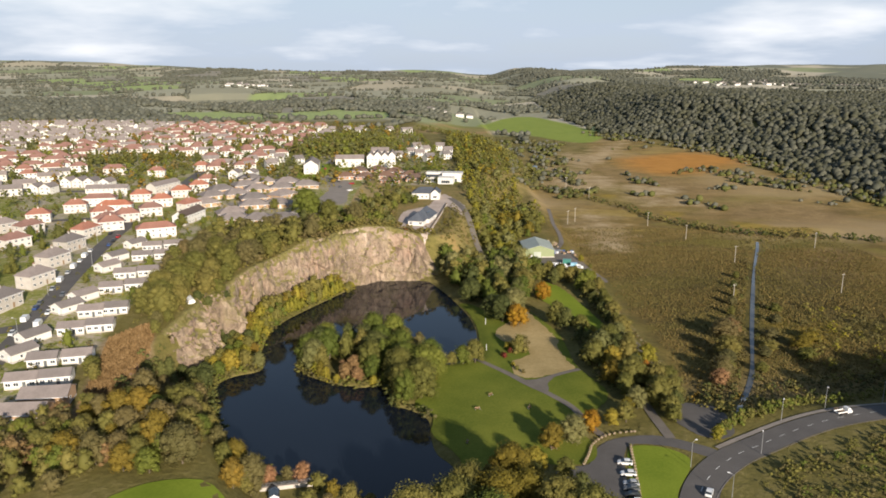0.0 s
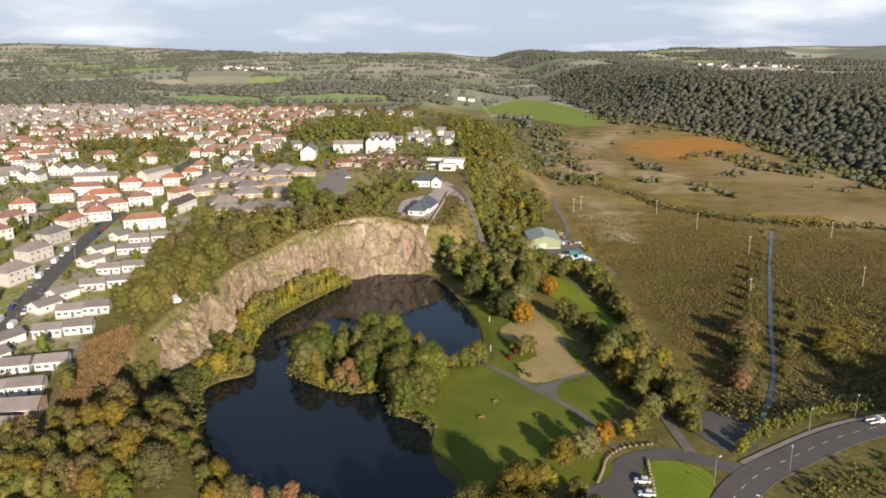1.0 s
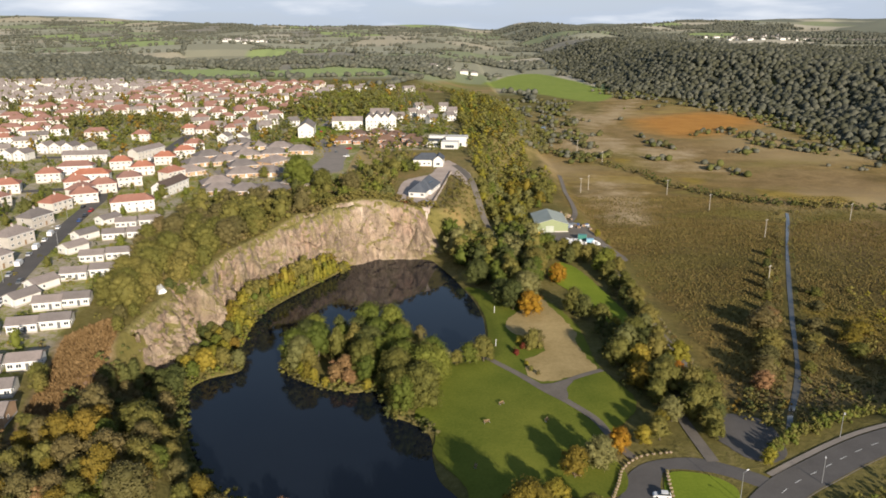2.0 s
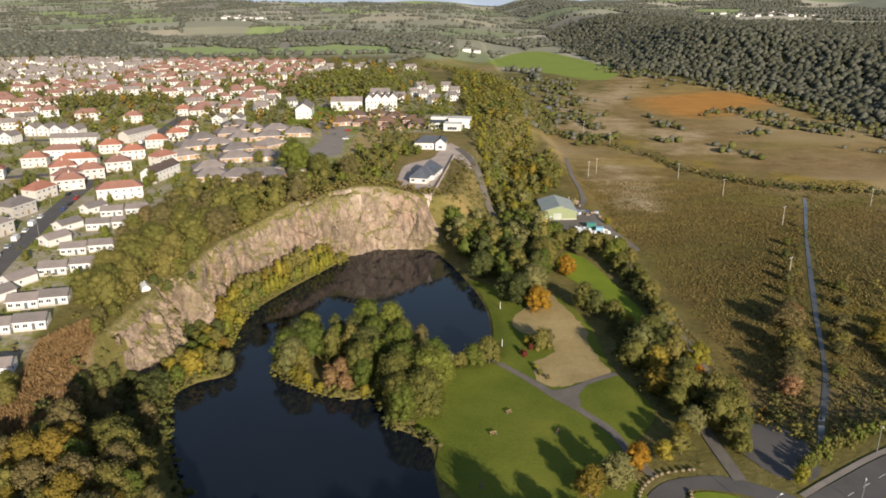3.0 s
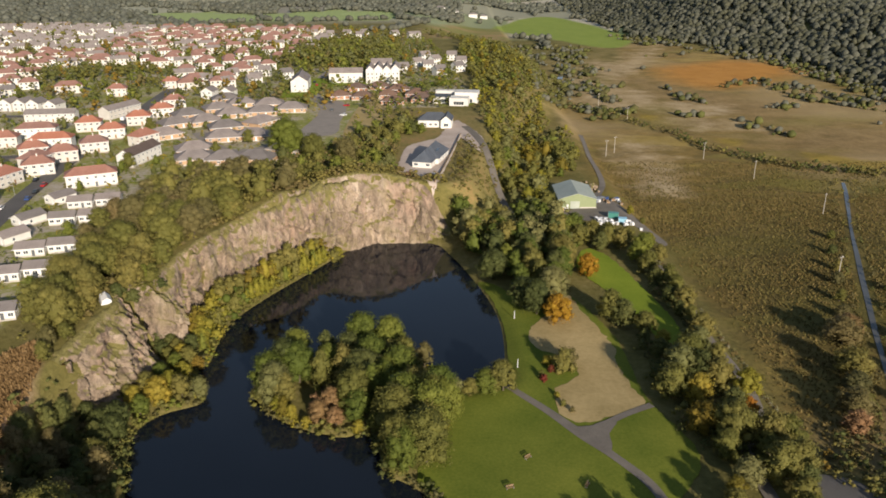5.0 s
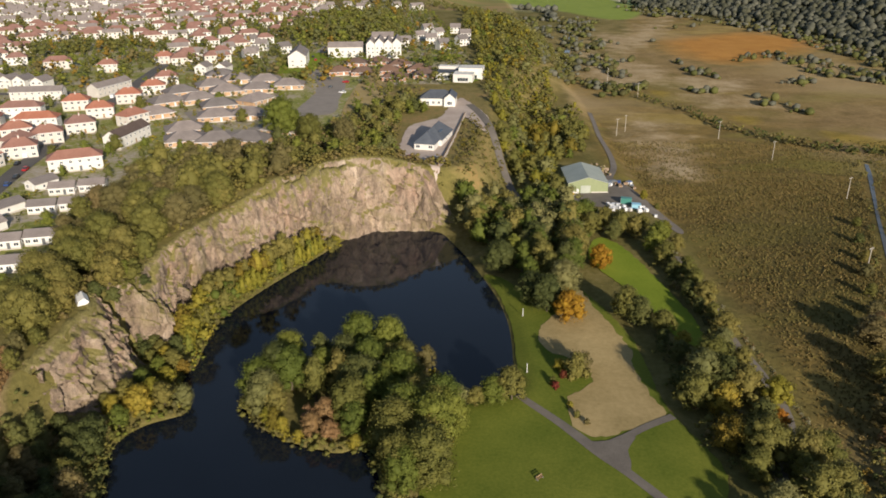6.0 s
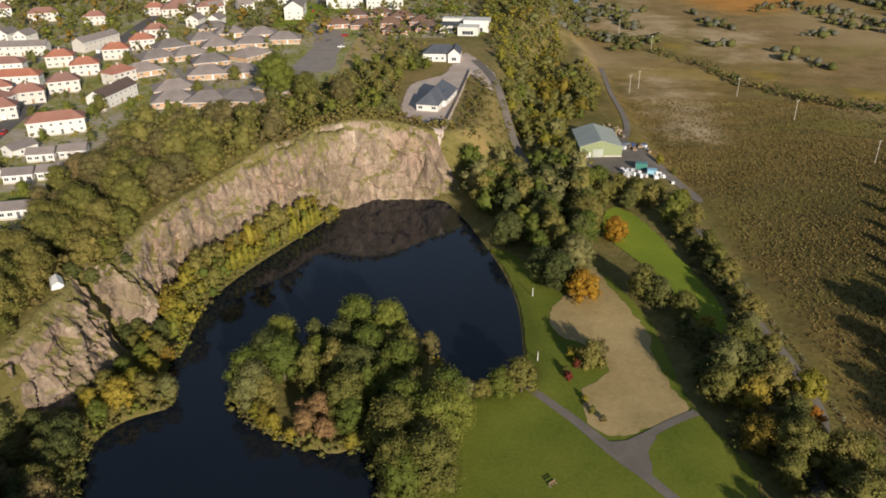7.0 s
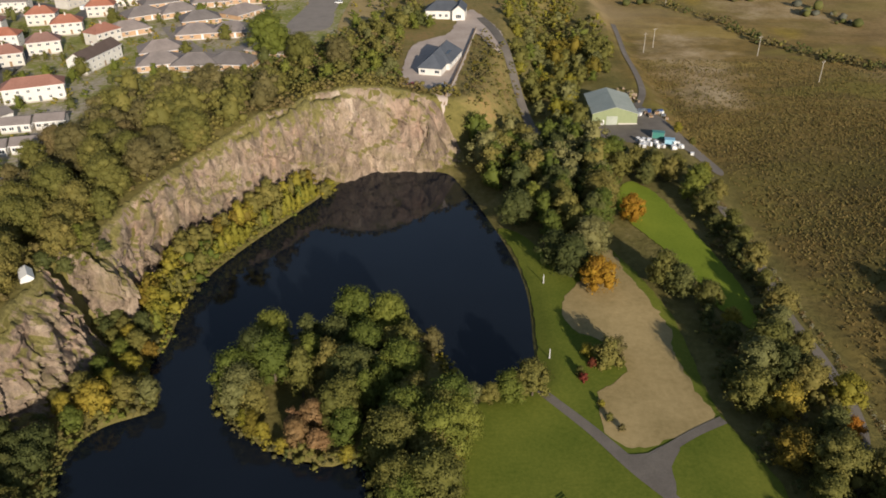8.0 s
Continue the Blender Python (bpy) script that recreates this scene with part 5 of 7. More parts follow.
# ---- houses by the street ----
WHITE_BUNGALOW = house("small white-rendered bungalow with a grey tiled gable roof", 8.8, 6.4, 2.7, 1.5, RENDER_WHITE, ROOF_GREY, "gable", 1, 4, 0)
WHITE_BUNGALOW["group"] = "white bungalows"
GABLE_BUNGALOW = house("white bungalow with its grey gable end towards the street", 6.6, 9.5, 2.7, 1.6, RENDER_WHITE, ROOF_GREY, "gable", 1, 2, 0, ridge="y")
GABLE_BUNGALOW["group"] = "white bungalows"
for x, y in [(-126.5, 213), (-117.5, 215.5), (-128.5, 229.5), (-118.5, 232), (-132, 256.5), (-123, 259.5), (-132.5, 273.5), (-124.5, 276.5), (-136, 300), (-127, 304), (-138, 319.5), (-129, 323), (-142.5, 350.5), (-133, 353.5), (-145, 370), (-135.5, 373.5)]:
    put(WHITE_BUNGALOW, x, y, 13)
for x, y in [(-139.5, 235), (-142.5, 249.5), (-144, 278), (-143.5, 290.5), (-151, 331), (-155, 350), (-156, 376)]:
    put(GABLE_BUNGALOW, x, y, -28)
GREY_SEMI = house("two-storey grey roughcast house with a grey hipped roof", 13, 8.5, 5.2, 2.9, RENDER_GREY, ROOF_GREY, "hip", 2, 4, 1)
RED_SEMI = house("two-storey cream-rendered house with a red hipped roof", 13, 8.5, 5.2, 2.9, RENDER_CREAM, ROOF_RED, "hip", 2, 4, 1)
RED_BLOCK = house("two-storey white-rendered terrace with a red tiled roof", 20, 8.2, 5.4, 2.6, RENDER_WHITE, ROOF_RED, "hip", 2, 6, 0)
BROWN_TERRACE = house("two-storey white terrace with a brown gable roof", 25, 8, 5.3, 2.7, RENDER_WHITE, ROOF_BROWN, "gable", 2, 7, 1)
for x, y, a in [(-171, 281, 75), (-172, 309, 72), (-180, 340, 72), (-187, 371, 74), (-244, 412, 60), (-205, 320, 70)]:
    put(GREY_SEMI, x, y, a)
for x, y, a in [(-192, 400, 74), (-193, 429, 76), (-217, 375, 60), (-227, 408, 62), (-204, 448, 30), (-235, 345, 62), (-250, 385, 60), (-160, 474, 62), (-183, 490, 20), (-179, 459, 25), (-186, 441, 25), (-186, 418, 25), (-203, 507, 15), (-181, 523, 15), (-176, 546, 20), (-178, 574, 20), (-232, 616, 10), (-205, 647, 10), (-230, 470, 15), (-238, 440, 20)]:
    put(RED_SEMI, x, y, a)
put(RED_BLOCK, -154, 400, 24)
put(RED_BLOCK, -204, 467, 12)
put(RED_BLOCK, -224, 491, 12)
put(BROWN_TERRACE, -149, 440, 80)
GREY_ROW = house("two-storey cream terrace with a grey gable roof", 28, 8, 5.0, 2.4, RENDER_CREAM, ROOF_GREY, "gable", 2, 8, 0)
put(GREY_ROW, -236, 531, 8)
put(GREY_ROW, -203, 549, 72)
WHITE_GABLE = house("white-rendered gable-fronted house with a pale grey roof", 8, 11, 5.0, 2.6, RENDER_WHITE, ROOF_GREY, "gable", 2, 2, 0, ridge="y")
for x, y in [(-280, 566), (-271, 566), (-262, 565), (-249, 561), (-165, 606), (-152, 606), (-290, 538), (-281, 538)]:
    put(WHITE_GABLE, x, y, -6)
ORANGE_HOUSE = house("orange brick bungalow with a grey roof", 13, 8, 3.0, 1.9, BRICK_OCHRE, ROOF_GREY, "gable", 1, 4, 0, category="bungalow")
put(ORANGE_HOUSE, -114, 190, 4)
put(ORANGE_HOUSE, -113, 201, 8)

# ---- brick bungalows of the close ----
BRICK_BUNGALOW = house("ochre brick bungalow with a grey hipped roof", 18, 12.5, 2.5, 3.3, BRICK_OCHRE, ROOF_GREY, "hip", 1, 4, 0)
BRICK_BUNGALOW["group"] = "brick bungalows"
for x, y, a in [(-155, 488, 40), (-158, 516, 40), (-159, 541, 35), (-133, 543, 20), (-127, 507, 25), (-143, 523, 35), (-121, 483, 15), (-106, 486, 5), (-128, 456, 25), (-122, 438, 20), (-107, 437, 5), (-93, 438, -8), (-81, 455, -20), (-100, 560, 5), (-117, 574, 10), (-136, 577, 20), (-116, 550, 10), (-146, 560, 30), (-110, 520, 60), (-150, 592, 20)]:
    put(BRICK_BUNGALOW, x, y, a)
RED_BUNGALOW = house("red brick bungalow with a brown-grey hipped roof", 15, 12, 2.3, 3.0, BRICK_RED, ROOF_BROWN, "hip", 1, 4, 0)
for x, y, a in [(-60, 601, 5), (-38, 584, -5), (-24, 610, 0), (-76, 603, 20), (-53, 640, 0), (-38, 628, 6), (-68, 634, 0), (-44, 606, 10), (-20, 592, 5)]:
    put(RED_BUNGALOW, x, y, a)

# ---- streets of the town ----
CREAM_TERRACE = house("two-storey cream terrace with a red tiled roof", 18, 8.5, 5.4, 2.8, RENDER_CREAM, ROOF_RED, "hip", 2, 5, 1, near=False)
WHITE_HOUSE = house("white-rendered house with a grey gable roof", 9, 8, 5.0, 3.0, RENDER_WHITE, ROOF_GREY, "gable", 2, 3, 0, near=False)
RED_HOUSE = house("white-rendered house with a red hipped roof", 13, 8.5, 5.2, 2.8, RENDER_WHITE, ROOF_RED, "hip", 2, 4, 1, near=False)
GREY_TERRACE = house("two-storey white terrace with a grey gable roof", 15, 8, 5.2, 2.6, RENDER_CREAM, ROOF_GREY, "gable", 2, 4, 0, near=False)
STREETSIDE = smooth_line(STREET, 4)
CLOSE_ZONE = smooth_line([(-175, 520), (-160, 480), (-140, 455), (-138, 420), (-60, 420), (-20, 500), (10, 560), (10, 640), (-60, 640), (-150, 612), (-180, 610)], 3, True)
rng = np.random.default_rng(5)
town_trees, town_hedges = [], []
u, v = np.array([math.cos(radians(24)), math.sin(radians(24))]), np.array([-math.sin(radians(24)), math.cos(radians(24))])
for row in range(-2, 42):
    for col in range(-40, 24):
        p = np.array([-200.0, 455.0]) + u * (col * 21.5 + (row % 2) * 6 + rng.uniform(-1.5, 1.5)) + v * (row * 23 + (row // 2) * 9 + rng.uniform(-1, 1))
        x, y = p
        if abs(x / y) > 0.66 or y < 300:
            continue
        pt = (np.array([x]), np.array([y]))
        if not signed(*pt, TOWN)[0] > 8 or signed(*pt, CLOSE_ZONE)[0] > -12 or line_distance(*pt, STREETSIDE)[0][0] < 12:
            continue
        if x > -300 and y < 628:
            continue
        if abs(x / y) > 0.66 or (x > -140 and y < 1000) or (x > -330 and x < -225 and 655 < y < 750):
            continue
        if rng.random() < (0.2 if x < -190 else 0.42):
            town_trees.append((x, y))
            continue
        a = 24 + rng.uniform(-3, 3)
        spot = put if y < 640 else far_house
        if x < -380 and y > 860:
            far_house(WHITE_HOUSE, x, y, a + 90 * (rng.random() < 0.3))
            if rng.random() < 0.8:
                far_house(WHITE_HOUSE, x + 10.5 * u[0], y + 10.5 * u[1], a)
        elif x > -150:
            spot(WHITE_HOUSE if rng.random() < 0.7 else GREY_TERRACE, x, y, a + rng.uniform(-30, 30))
        elif 500 < y < 600 and x < -240:
            spot(GREY_TERRACE, x, y, a)
        else:
            spot((CREAM_TERRACE, RED_HOUSE, CREAM_TERRACE, RED_HOUSE, GREY_TERRACE)[rng.integers(5)], x, y, a)
        for k in range(3 if y < 900 else 1):
            q = rng.uniform(-9, 9)
            w = rng.choice([-1, 1]) * rng.uniform(8, 11)
            town_hedges.append((x + q * u[0] + w * v[0], y + q * u[1] + w * v[1], rng.uniform(1.2, 2.8)))
        if rng.random() < 0.75:
            town_trees.append((x + 11 * v[0] + rng.uniform(-4, 4), y + 11 * v[1] + rng.uniform(-2, 2)))

build_far_town()


# ---- flats, the modern house and the new houses ----
def gabled_block(parent, x0, y0, x1, y1, h, rise, wall, roof, ridge):
    s = Shape()
    gable_walls(s, x0, y0, x1, y1, -2, h, rise, ridge)
    w = part("wall", s, wall, parent)
    s = Shape()
    gable_roof(s, x0, y0, x1, y1, h, rise, 0.3, 0.22, ridge)
    part("roof", s, roof, parent)
    return w


flats = tagged(new("apartment_building"), "white three-storey flats with stepped grey gable roofs", "building")
flats.matrix_world = pose(-66, 676, ground(-66, 672), 0, 0, 3)
gabled_block(flats, -27, -9, -2, 3, 7.5, 3, RENDER_WHITE, ROOF_GREY, "x")
for k in range(4):
    gabled_block(flats, 1 + 6.3 * k, -14, 7.1 + 6.3 * k, 8 + k, 10 + 0.8 * (k % 2), 3.2, RENDER_WHITE, ROOF_GREY, "y")
gabled_block(flats, 4, 9, 20, 22, 12, 3, RENDER_WHITE, ROOF_GREY, "x")
for k in range(6):
    for f in range(2):
        window_on(flats, -25 + 4.2 * k, -9, 1 + 2.7 * f, 1.3, 1.2, "s")
for k in range(4):
    for f in range(3):
        for q in (-1.5, 1.5):
            window_on(flats, 4.1 + 6.3 * k + q, -14, 1 + 2.8 * f, 1.1, 1.2, "s", 1)

gable_row = tagged(new("house"), "tall white-rendered house with a steep grey gable roof", "house")
gable_row.matrix_world = pose(-109, 640, ground(-109, 640), 0, 0, 6)
gabled_block(gable_row, -6, -14, 6, 16, 7.5, 4, RENDER_WHITE, ROOF_GREY, "y")
for f in range(2):
    for q in (-3, 3):
        window_on(gable_row, q, -14, 1 + 2.7 * f, 1.2, 1.2, "s")

modern = tagged(new("house"), "modern flat-roofed white house of stepped blocks", "house")
modern.matrix_world = pose(0, 588, ground(0, 586), 0, 0, -8)
for x0, y0, x1, y1, h in ((-12, -6, 3, 8, 4.2), (0, -13, 12, -1, 4.6), (2, -2, 17, 10, 6.6), (-12, 7, 8, 13, 6.0)):
    s = Shape()
    s.box(x0, y0, -3, x1, y1, h)
    w = part("wall", s, RENDER_WHITE, modern)
    s = Shape()
    s.box(x0 - 0.15, y0 - 0.15, h, x1 + 0.15, y1 + 0.15, h + 0.25)
    r = part("flat_roof", s, ROOF_SLATE if h < 4.5 else RENDER_WHITE, modern)
    window_on(modern, (x0 + x1) / 2, y0, 0.6, (x1 - x0) * 0.55, 2.2, "s", 4)

bungalow = tagged(new("bungalow"), "new white bungalow with a blue-grey slate hipped roof", "bungalow")
bungalow.matrix_world = pose(-11, 437, ground(-11, 434) + 0.25, 0, 0, -14)
s = Shape()
s.box(-4.5, -4, -1.5, 5.5, 15, 2.7)
s.box(-4.7, -12, -1.5, 4.2, -3.9, 2.7)
part("wall", s, RENDER_WHITE, bungalow)
s = Shape()
hip_roof(s, -4.5, -4, 5.5, 15, 2.8, 4.9)
part("roof", s, ROOF_SLATE, bungalow)
s = Shape()
hip_roof(s, -4.7, -12, 4.2, -1.0, 2.8, 4.2)
part("front_roof", s, ROOF_SLATE, bungalow)
for x in (-3, 2.6):
    window_on(bungalow, x, -12, 0.8, 1.9, 1.3, "s")
for y in (-1, 4, 9):
    window_on(bungalow, 5.5, y, 0.8, 1.5, 1.3, "e")
s = Shape()
for k in range(5):
    s.box(3.2, -1.6 + 1.1 * k, 5.6 - 0, 4.4, -0.7 + 1.1 * k, 5.72)
part("solar_panel", s, GLASS, bungalow)

villa = tagged(new("house"), "long white villa with a blue-grey slate roof and gabled dormers", "house")
villa.matrix_world = pose(-9, 517, ground(-9, 514) + 0.2, 0, 0, -4)
s = Shape()
s.box(-10, -5, -2.5, 8, 5, 3.8)
s.box(3, -7.5, -2.5, 9, 6, 4.2)
part("wall", s, RENDER_WHITE, villa)
s = Shape()
hip_roof(s, -10, -5, 8, 5, 3.9, 3.6)
part("roof", s, ROOF_SLATE, villa)
s = Shape()
gable_roof(s, 3, -7.5, 9, 6, 4.2, 2.6, along="y")
part("wing_roof", s, ROOF_SLATE, villa)
s = Shape()
gable_walls(s, 3, -7.5, 9, 6, 4.1, 4.2, 2.5, "y")
part("wing_gable", s, RENDER_WHITE, villa)
for x in (-6, -3, 0):
    window_on(villa, x, -5, 0.8, 1.4, 1.4, "s")
window_on(villa, 6, -7.5, 0.8, 2.6, 1.8, "s", 3)

garden_wall = tagged(new("garden_wall"), "low dark timber-topped block wall edging the yard", "wall")
line = smooth_line([(4.5, 492), (0.5, 459), (-3.2, 430), (-8, 394)], 5)
for a, b in zip(line[:-1], line[1:]):
    s = Shape()
    d = (b - a) / np.hypot(*(b - a))
    n = np.array([d[1], -d[0]]) * 0.22
    za, zb = ground(*a), ground(*b)
    low = [(*(a - n), za - 0.6), (*(a + n), za - 0.6), (*(b + n), zb - 0.6), (*(b - n), zb - 0.6)]
    top = [(*(a - n), za + 1.15), (*(a + n), za + 1.15), (*(b + n), zb + 1.15), (*(b - n), zb + 1.15)]
    for k in range(4):
        s.face([low[k], low[(k + 1) % 4], top[(k + 1) % 4], top[k]])
    s.face(top)
    part("wall_length", s, RENDER_GREY, garden_wall)
    s = Shape()
    cap = [(p[0], p[1], p[2] + 0.02) for p in top]
    up = [(p[0], p[1], p[2] + 0.12) for p in cap]
    for k in range(4):
        s.face([cap[k], cap[(k + 1) % 4], up[(k + 1) % 4], up[k]])
    s.face(up)
    part("coping", s, TIMBER, garden_wall)

# ---- shed and its yard ----
shed = tagged(new("shed"), "large green sheet-metal shed with a pale low-pitched roof", "shed")
shed.matrix_world = pose(56.8, 430.5, ground(56.8, 428), 0, 0, 0)
s = Shape()
gable_walls(s, -8.6, -11.5, 8.6, 11.5, -1, 4.6, 2.6, "y")
part("wall", s, SHEETWALL, shed)
s = Shape()
gable_roof(s, -8.6, -11.5, 8.6, 11.5, 4.6, 2.6, 0.3, 0.15, "y")
part("roof", s, SHEET, shed)
for k in range(12):
    for side in (-1, 1):
        s = Shape()
        y = -11.2 + 2 * k
        s.face([(side * 8.9, y, 4.72), (side * 8.9, y + 0.12, 4.72), (0, y + 0.12, 7.44), (0, y, 7.44)])
        part("roof_rib", s, SHEET, shed)
s = Shape()
s.box(-8.7, -11.56, -0.2, -4.0, -11.5, 0.8)
s.box(1.5, -11.56, -0.2, 8.7, -11.5, 0.8)
part("block_base", s, RENDER_CREAM, shed)
s = Shape()
s.box(-3.2, -11.6, 0, 1.0, -11.5, 3.6)
part("sliding_door", s, SHEET, shed)
s = Shape()
s.box(-4.9, -11.58, 0.05, -4.0, -11.5, 2.1)
part("door", s, PAINTS["white"], shed)


def box_thing(name, label, category, x, y, w, d, h, turn, mat, lid=None, group="yard clutter"):
    """A crate, tank or container with a rim, corner posts and a lid."""
    e = tagged(new(name), label, category, group)
    e.matrix_world = pose(x, y, ground(x, y) + 0.2, 0, 0, turn)
    s = Shape()
    s.box(-w / 2, -d / 2, 0, w / 2, d / 2, h)
    part("body", s, mat, e)
    s = Shape()
    s.box(-w / 2 - 0.06, -d / 2 - 0.06, h - 0.1, w / 2 + 0.06, d / 2 + 0.06, h + 0.06)
    part("lid", s, lid or mat, e)
    for sx in (-1, 1):
        for sy in (-1, 1):
            s = Shape()
            s.box(sx * w / 2 - 0.07, sy * d / 2 - 0.07, -0.1, sx * w / 2 + 0.07, sy * d / 2 + 0.07, h)
            part("corner_post", s, STEEL, e)
    return e


box_thing("container", "teal steel storage container", "container", 70.5, 405.5, 4.4, 2.3, 2.3, -12, PAINTS["teal"])
box_thing("tarpaulin_stack", "stack under a pale blue tarpaulin", "stack", 73.5, 400.5, 3.6, 2.6, 1.6, -10, PAINTS["skyblue"])
rng = np.random.default_rng(11)
for k in range(26):
    x, y = 62 + 18 * rng.random(), 397 + 7 * rng.random()
    y -= (x - 62) * 0.28
    box_thing("sack", "white bulk bag standing in the yard", "bag", x, y, rng.uniform(0.9, 1.5), rng.uniform(0.9, 1.5), rng.uniform(0.8, 1.5), rng.uniform(0, 90), [PAINTS["white"], PLASTIC, RENDER_CREAM][k % 3], PLASTIC)
for k in range(24):
    x, y = 66 + 13 * rng.random(), 426 + 9 * rng.random()
    box_thing("crate", "weathered crate and scrap beside the shed", "crate", x, y, rng.uniform(0.8, 2.2), rng.uniform(0.8, 1.6), rng.uniform(0.5, 1.3), rng.uniform(0, 90), [STEEL, TIMBER, PAINTS["blue"], PAINTS["white"]][k % 4])
for k in range(9):
    box_thing("crate", "mixed pale scrap heap beside the shed door", "scrap", 44 + 6 * rng.random(), 410 + 8 * rng.random(), rng.uniform(0.6, 1.6), rng.uniform(0.6, 1.6), rng.uniform(0.4, 1.2), rng.uniform(0, 90), [PAINTS["white"], PAINTS["yellow"], STEEL][k % 3])

# ---- vehicles ----
CARS = {c: car("car", c, f"{w} car parked on tarmac") for c, w in dict(white="white", silver="silver-grey", red="red", black="black", blue="dark blue", grey="dark grey").items()}
VAN = car("van", "white", "white panel van parked at the kerb")
TRUCK = car("pickup", "white", "white flatbed truck on the road")
for c, x, y, a in [("white", 51.5, 190.5, 82), ("white", 51, 184.5, 84), ("silver", 50.5, 179.5, 85), ("grey", 50, 177, 85), ("black", 49.5, 174, 85), ("white", 49.3, 170.5, 86), ("blue", 49.2, 171.8 - 4, 86)]:
    put(CARS[c], x, y, a)
put(CARS["white"], 70, 175.5, -28)
put(TRUCK, 128.5, 221, -72)
rng = np.random.default_rng(3)
side = smooth_line(STREET, 20)
for k in range(30):
    i = int(30 + k * 4.6)
    if i + 1 >= len(side):
        break
    d = side[i + 1] - side[i]
    d /= np.linalg.norm(d)
    q = side[i] + np.array([d[1], -d[0]]) * (3.1 if rng.random() < 0.55 else -3.1)
    if rng.random() < 0.25:
        put(VAN, q[0], q[1], math.degrees(math.atan2(-d[0], d[1])))
    else:
        put(CARS[list(CARS)[rng.integers(6)]], q[0], q[1], math.degrees(math.atan2(-d[0], d[1])) + 180 * (rng.random() < 0.5))
for c, x, y, a in [("white", -3, 455, 5), ("red", -20, 409, 80), ("white", -12, 405, 15), ("silver", -9, 411, 60), ("black", -10, 409, 40), ("grey", -75, 560, 0), ("red", -68, 575, 80), ("white", -66, 545, 85), ("silver", -88, 478, 60), ("red", -100, 655, 0), ("black", -104, 668, 0), ("blue", -112, 505, 40), ("silver", -118, 508, 40)]:
    put(CARS[c], x, y, a)


# ---- poles, lamps, posts, fences ----
def rod(s, p, q, r, sides=8, r2=None):
    p, q = Vector(p), Vector(q)
    ax = (q - p).normalized()
    u = ax.orthogonal().normalized()
    w = ax.cross(u)
    r2 = r if r2 is None else r2
    a = [p + r * (math.cos(t) * u + math.sin(t) * w) for t in (2 * math.pi * k / sides for k in range(sides))]
    b = [q + r2 * (math.cos(t) * u + math.sin(t) * w) for t in (2 * math.pi * k / sides for k in range(sides))]
    for k in range(sides):
        s.face([a[k], a[(k + 1) % sides], b[(k + 1) % sides], b[k]])
    s.face(a[::-1])
    s.face(b)


telegraph = tagged(new("telegraph_pole"), "weathered pale wooden telegraph pole standing in the marsh", "pole", "telegraph poles")
s = Shape()
rod(s, (0, 0, -1), (0, 0, 10), 0.19, 8, 0.13)
part("pole", s, POLEWOOD, telegraph)
s = Shape()
s.box(-1.1, -0.07, 9.3, 1.1, 0.07, 9.45)
part("crossarm", s, POLEWOOD, telegraph)
for k in (-0.9, 0, 0.9):
    s = Shape()
    rod(s, (k, 0, 9.45), (k, 0, 9.7), 0.06, 6)
    part("insulator", s, PLASTIC, telegraph)
for x, y, a in [(148, 526, 20), (171, 423, 30), (92, 533, 20), (99, 543, 20), (162, 484, 25), (140.5, 345, 30), (235, 459, 30), (202, 363, 30), (118, 700, 20), (128, 640, 20)]:
    put(telegraph, x, y, a)

lamp = tagged(new("street_lamp"), "slim grey steel street lamp beside the road", "street lamp", "street lamps")
s = Shape()
rod(s, (0, 0, -0.3), (0, 0, 7.6), 0.1, 8, 0.06)
part("pole", s, STEEL, lamp)
s = Shape()
rod(s, (0, 0, 7.5), (0, 1.2, 7.9), 0.045, 6)
part("arm", s, STEEL, lamp)
s = Shape()
s.box(-0.14, 1.0, 7.82, 0.14, 1.7, 7.98)
part("lamp_head", s, PLASTIC, lamp)
for x, y, a in [(69.5, 189, -60), (107, 217, 160), (125, 225.5, 160), (147, 231, 165), (74.5, 172, 60), (92, 196, 150), (180, 236, 170)]:
    put(lamp, x, y, a)
for x, y in [(-148, 250), (-160, 295), (-170, 338), (-179, 384), (-162, 340), (-186, 440)]:
    put(lamp, x, y, 80)

post = tagged(new("white_post"), "slim white painted post standing on the lawn", "post", "white posts")
s = Shape()
rod(s, (0, 0, -0.3), (0, 0, 2.6), 0.12, 8, 0.1)
part("pole", s, PAINTS["white"], post)
s = Shape()
rod(s, (0, 0, 0), (0, 0, 0.12), 0.28, 8)
part("base", s, RENDER_GREY, post)
put(post, 18, 278, 0)
put(post, 19.5, 309, 0)

bench = tagged(new("bench"), "weathered timber park bench", "bench", "benches")
for k in range(3):
    s = Shape()
    s.box(-0.9, -0.22 + 0.16 * k, 0.42, 0.9, -0.09 + 0.16 * k, 0.47)
    part("seat_slat", s, TIMBER, bench)
for k in range(2):
    s = Shape()
    s.box(-0.9, 0.27, 0.6 + 0.2 * k, 0.9, 0.32, 0.74 + 0.2 * k)
    part("back_slat", s, TIMBER, bench)
for x in (-0.8, 0.8):
    s = Shape()
    s.box(x - 0.05, -0.22, 0, x + 0.05, 0.32, 0.42)
    s.box(x - 0.05, 0.32, 0, x + 0.05, 0.37, 0.95)
    part("leg", s, STEEL, bench)
for x, y, a in [(33, 199, 10), (17, 236, 40), (12, 225, 20), (8, 203, 80), (29, 226, 60)]:
    put(bench, x, y, a)

boulder = tagged(new("boulder"), "rough grey boulder edging the car park", "boulder", "boulders")
bv, bf = ICO2
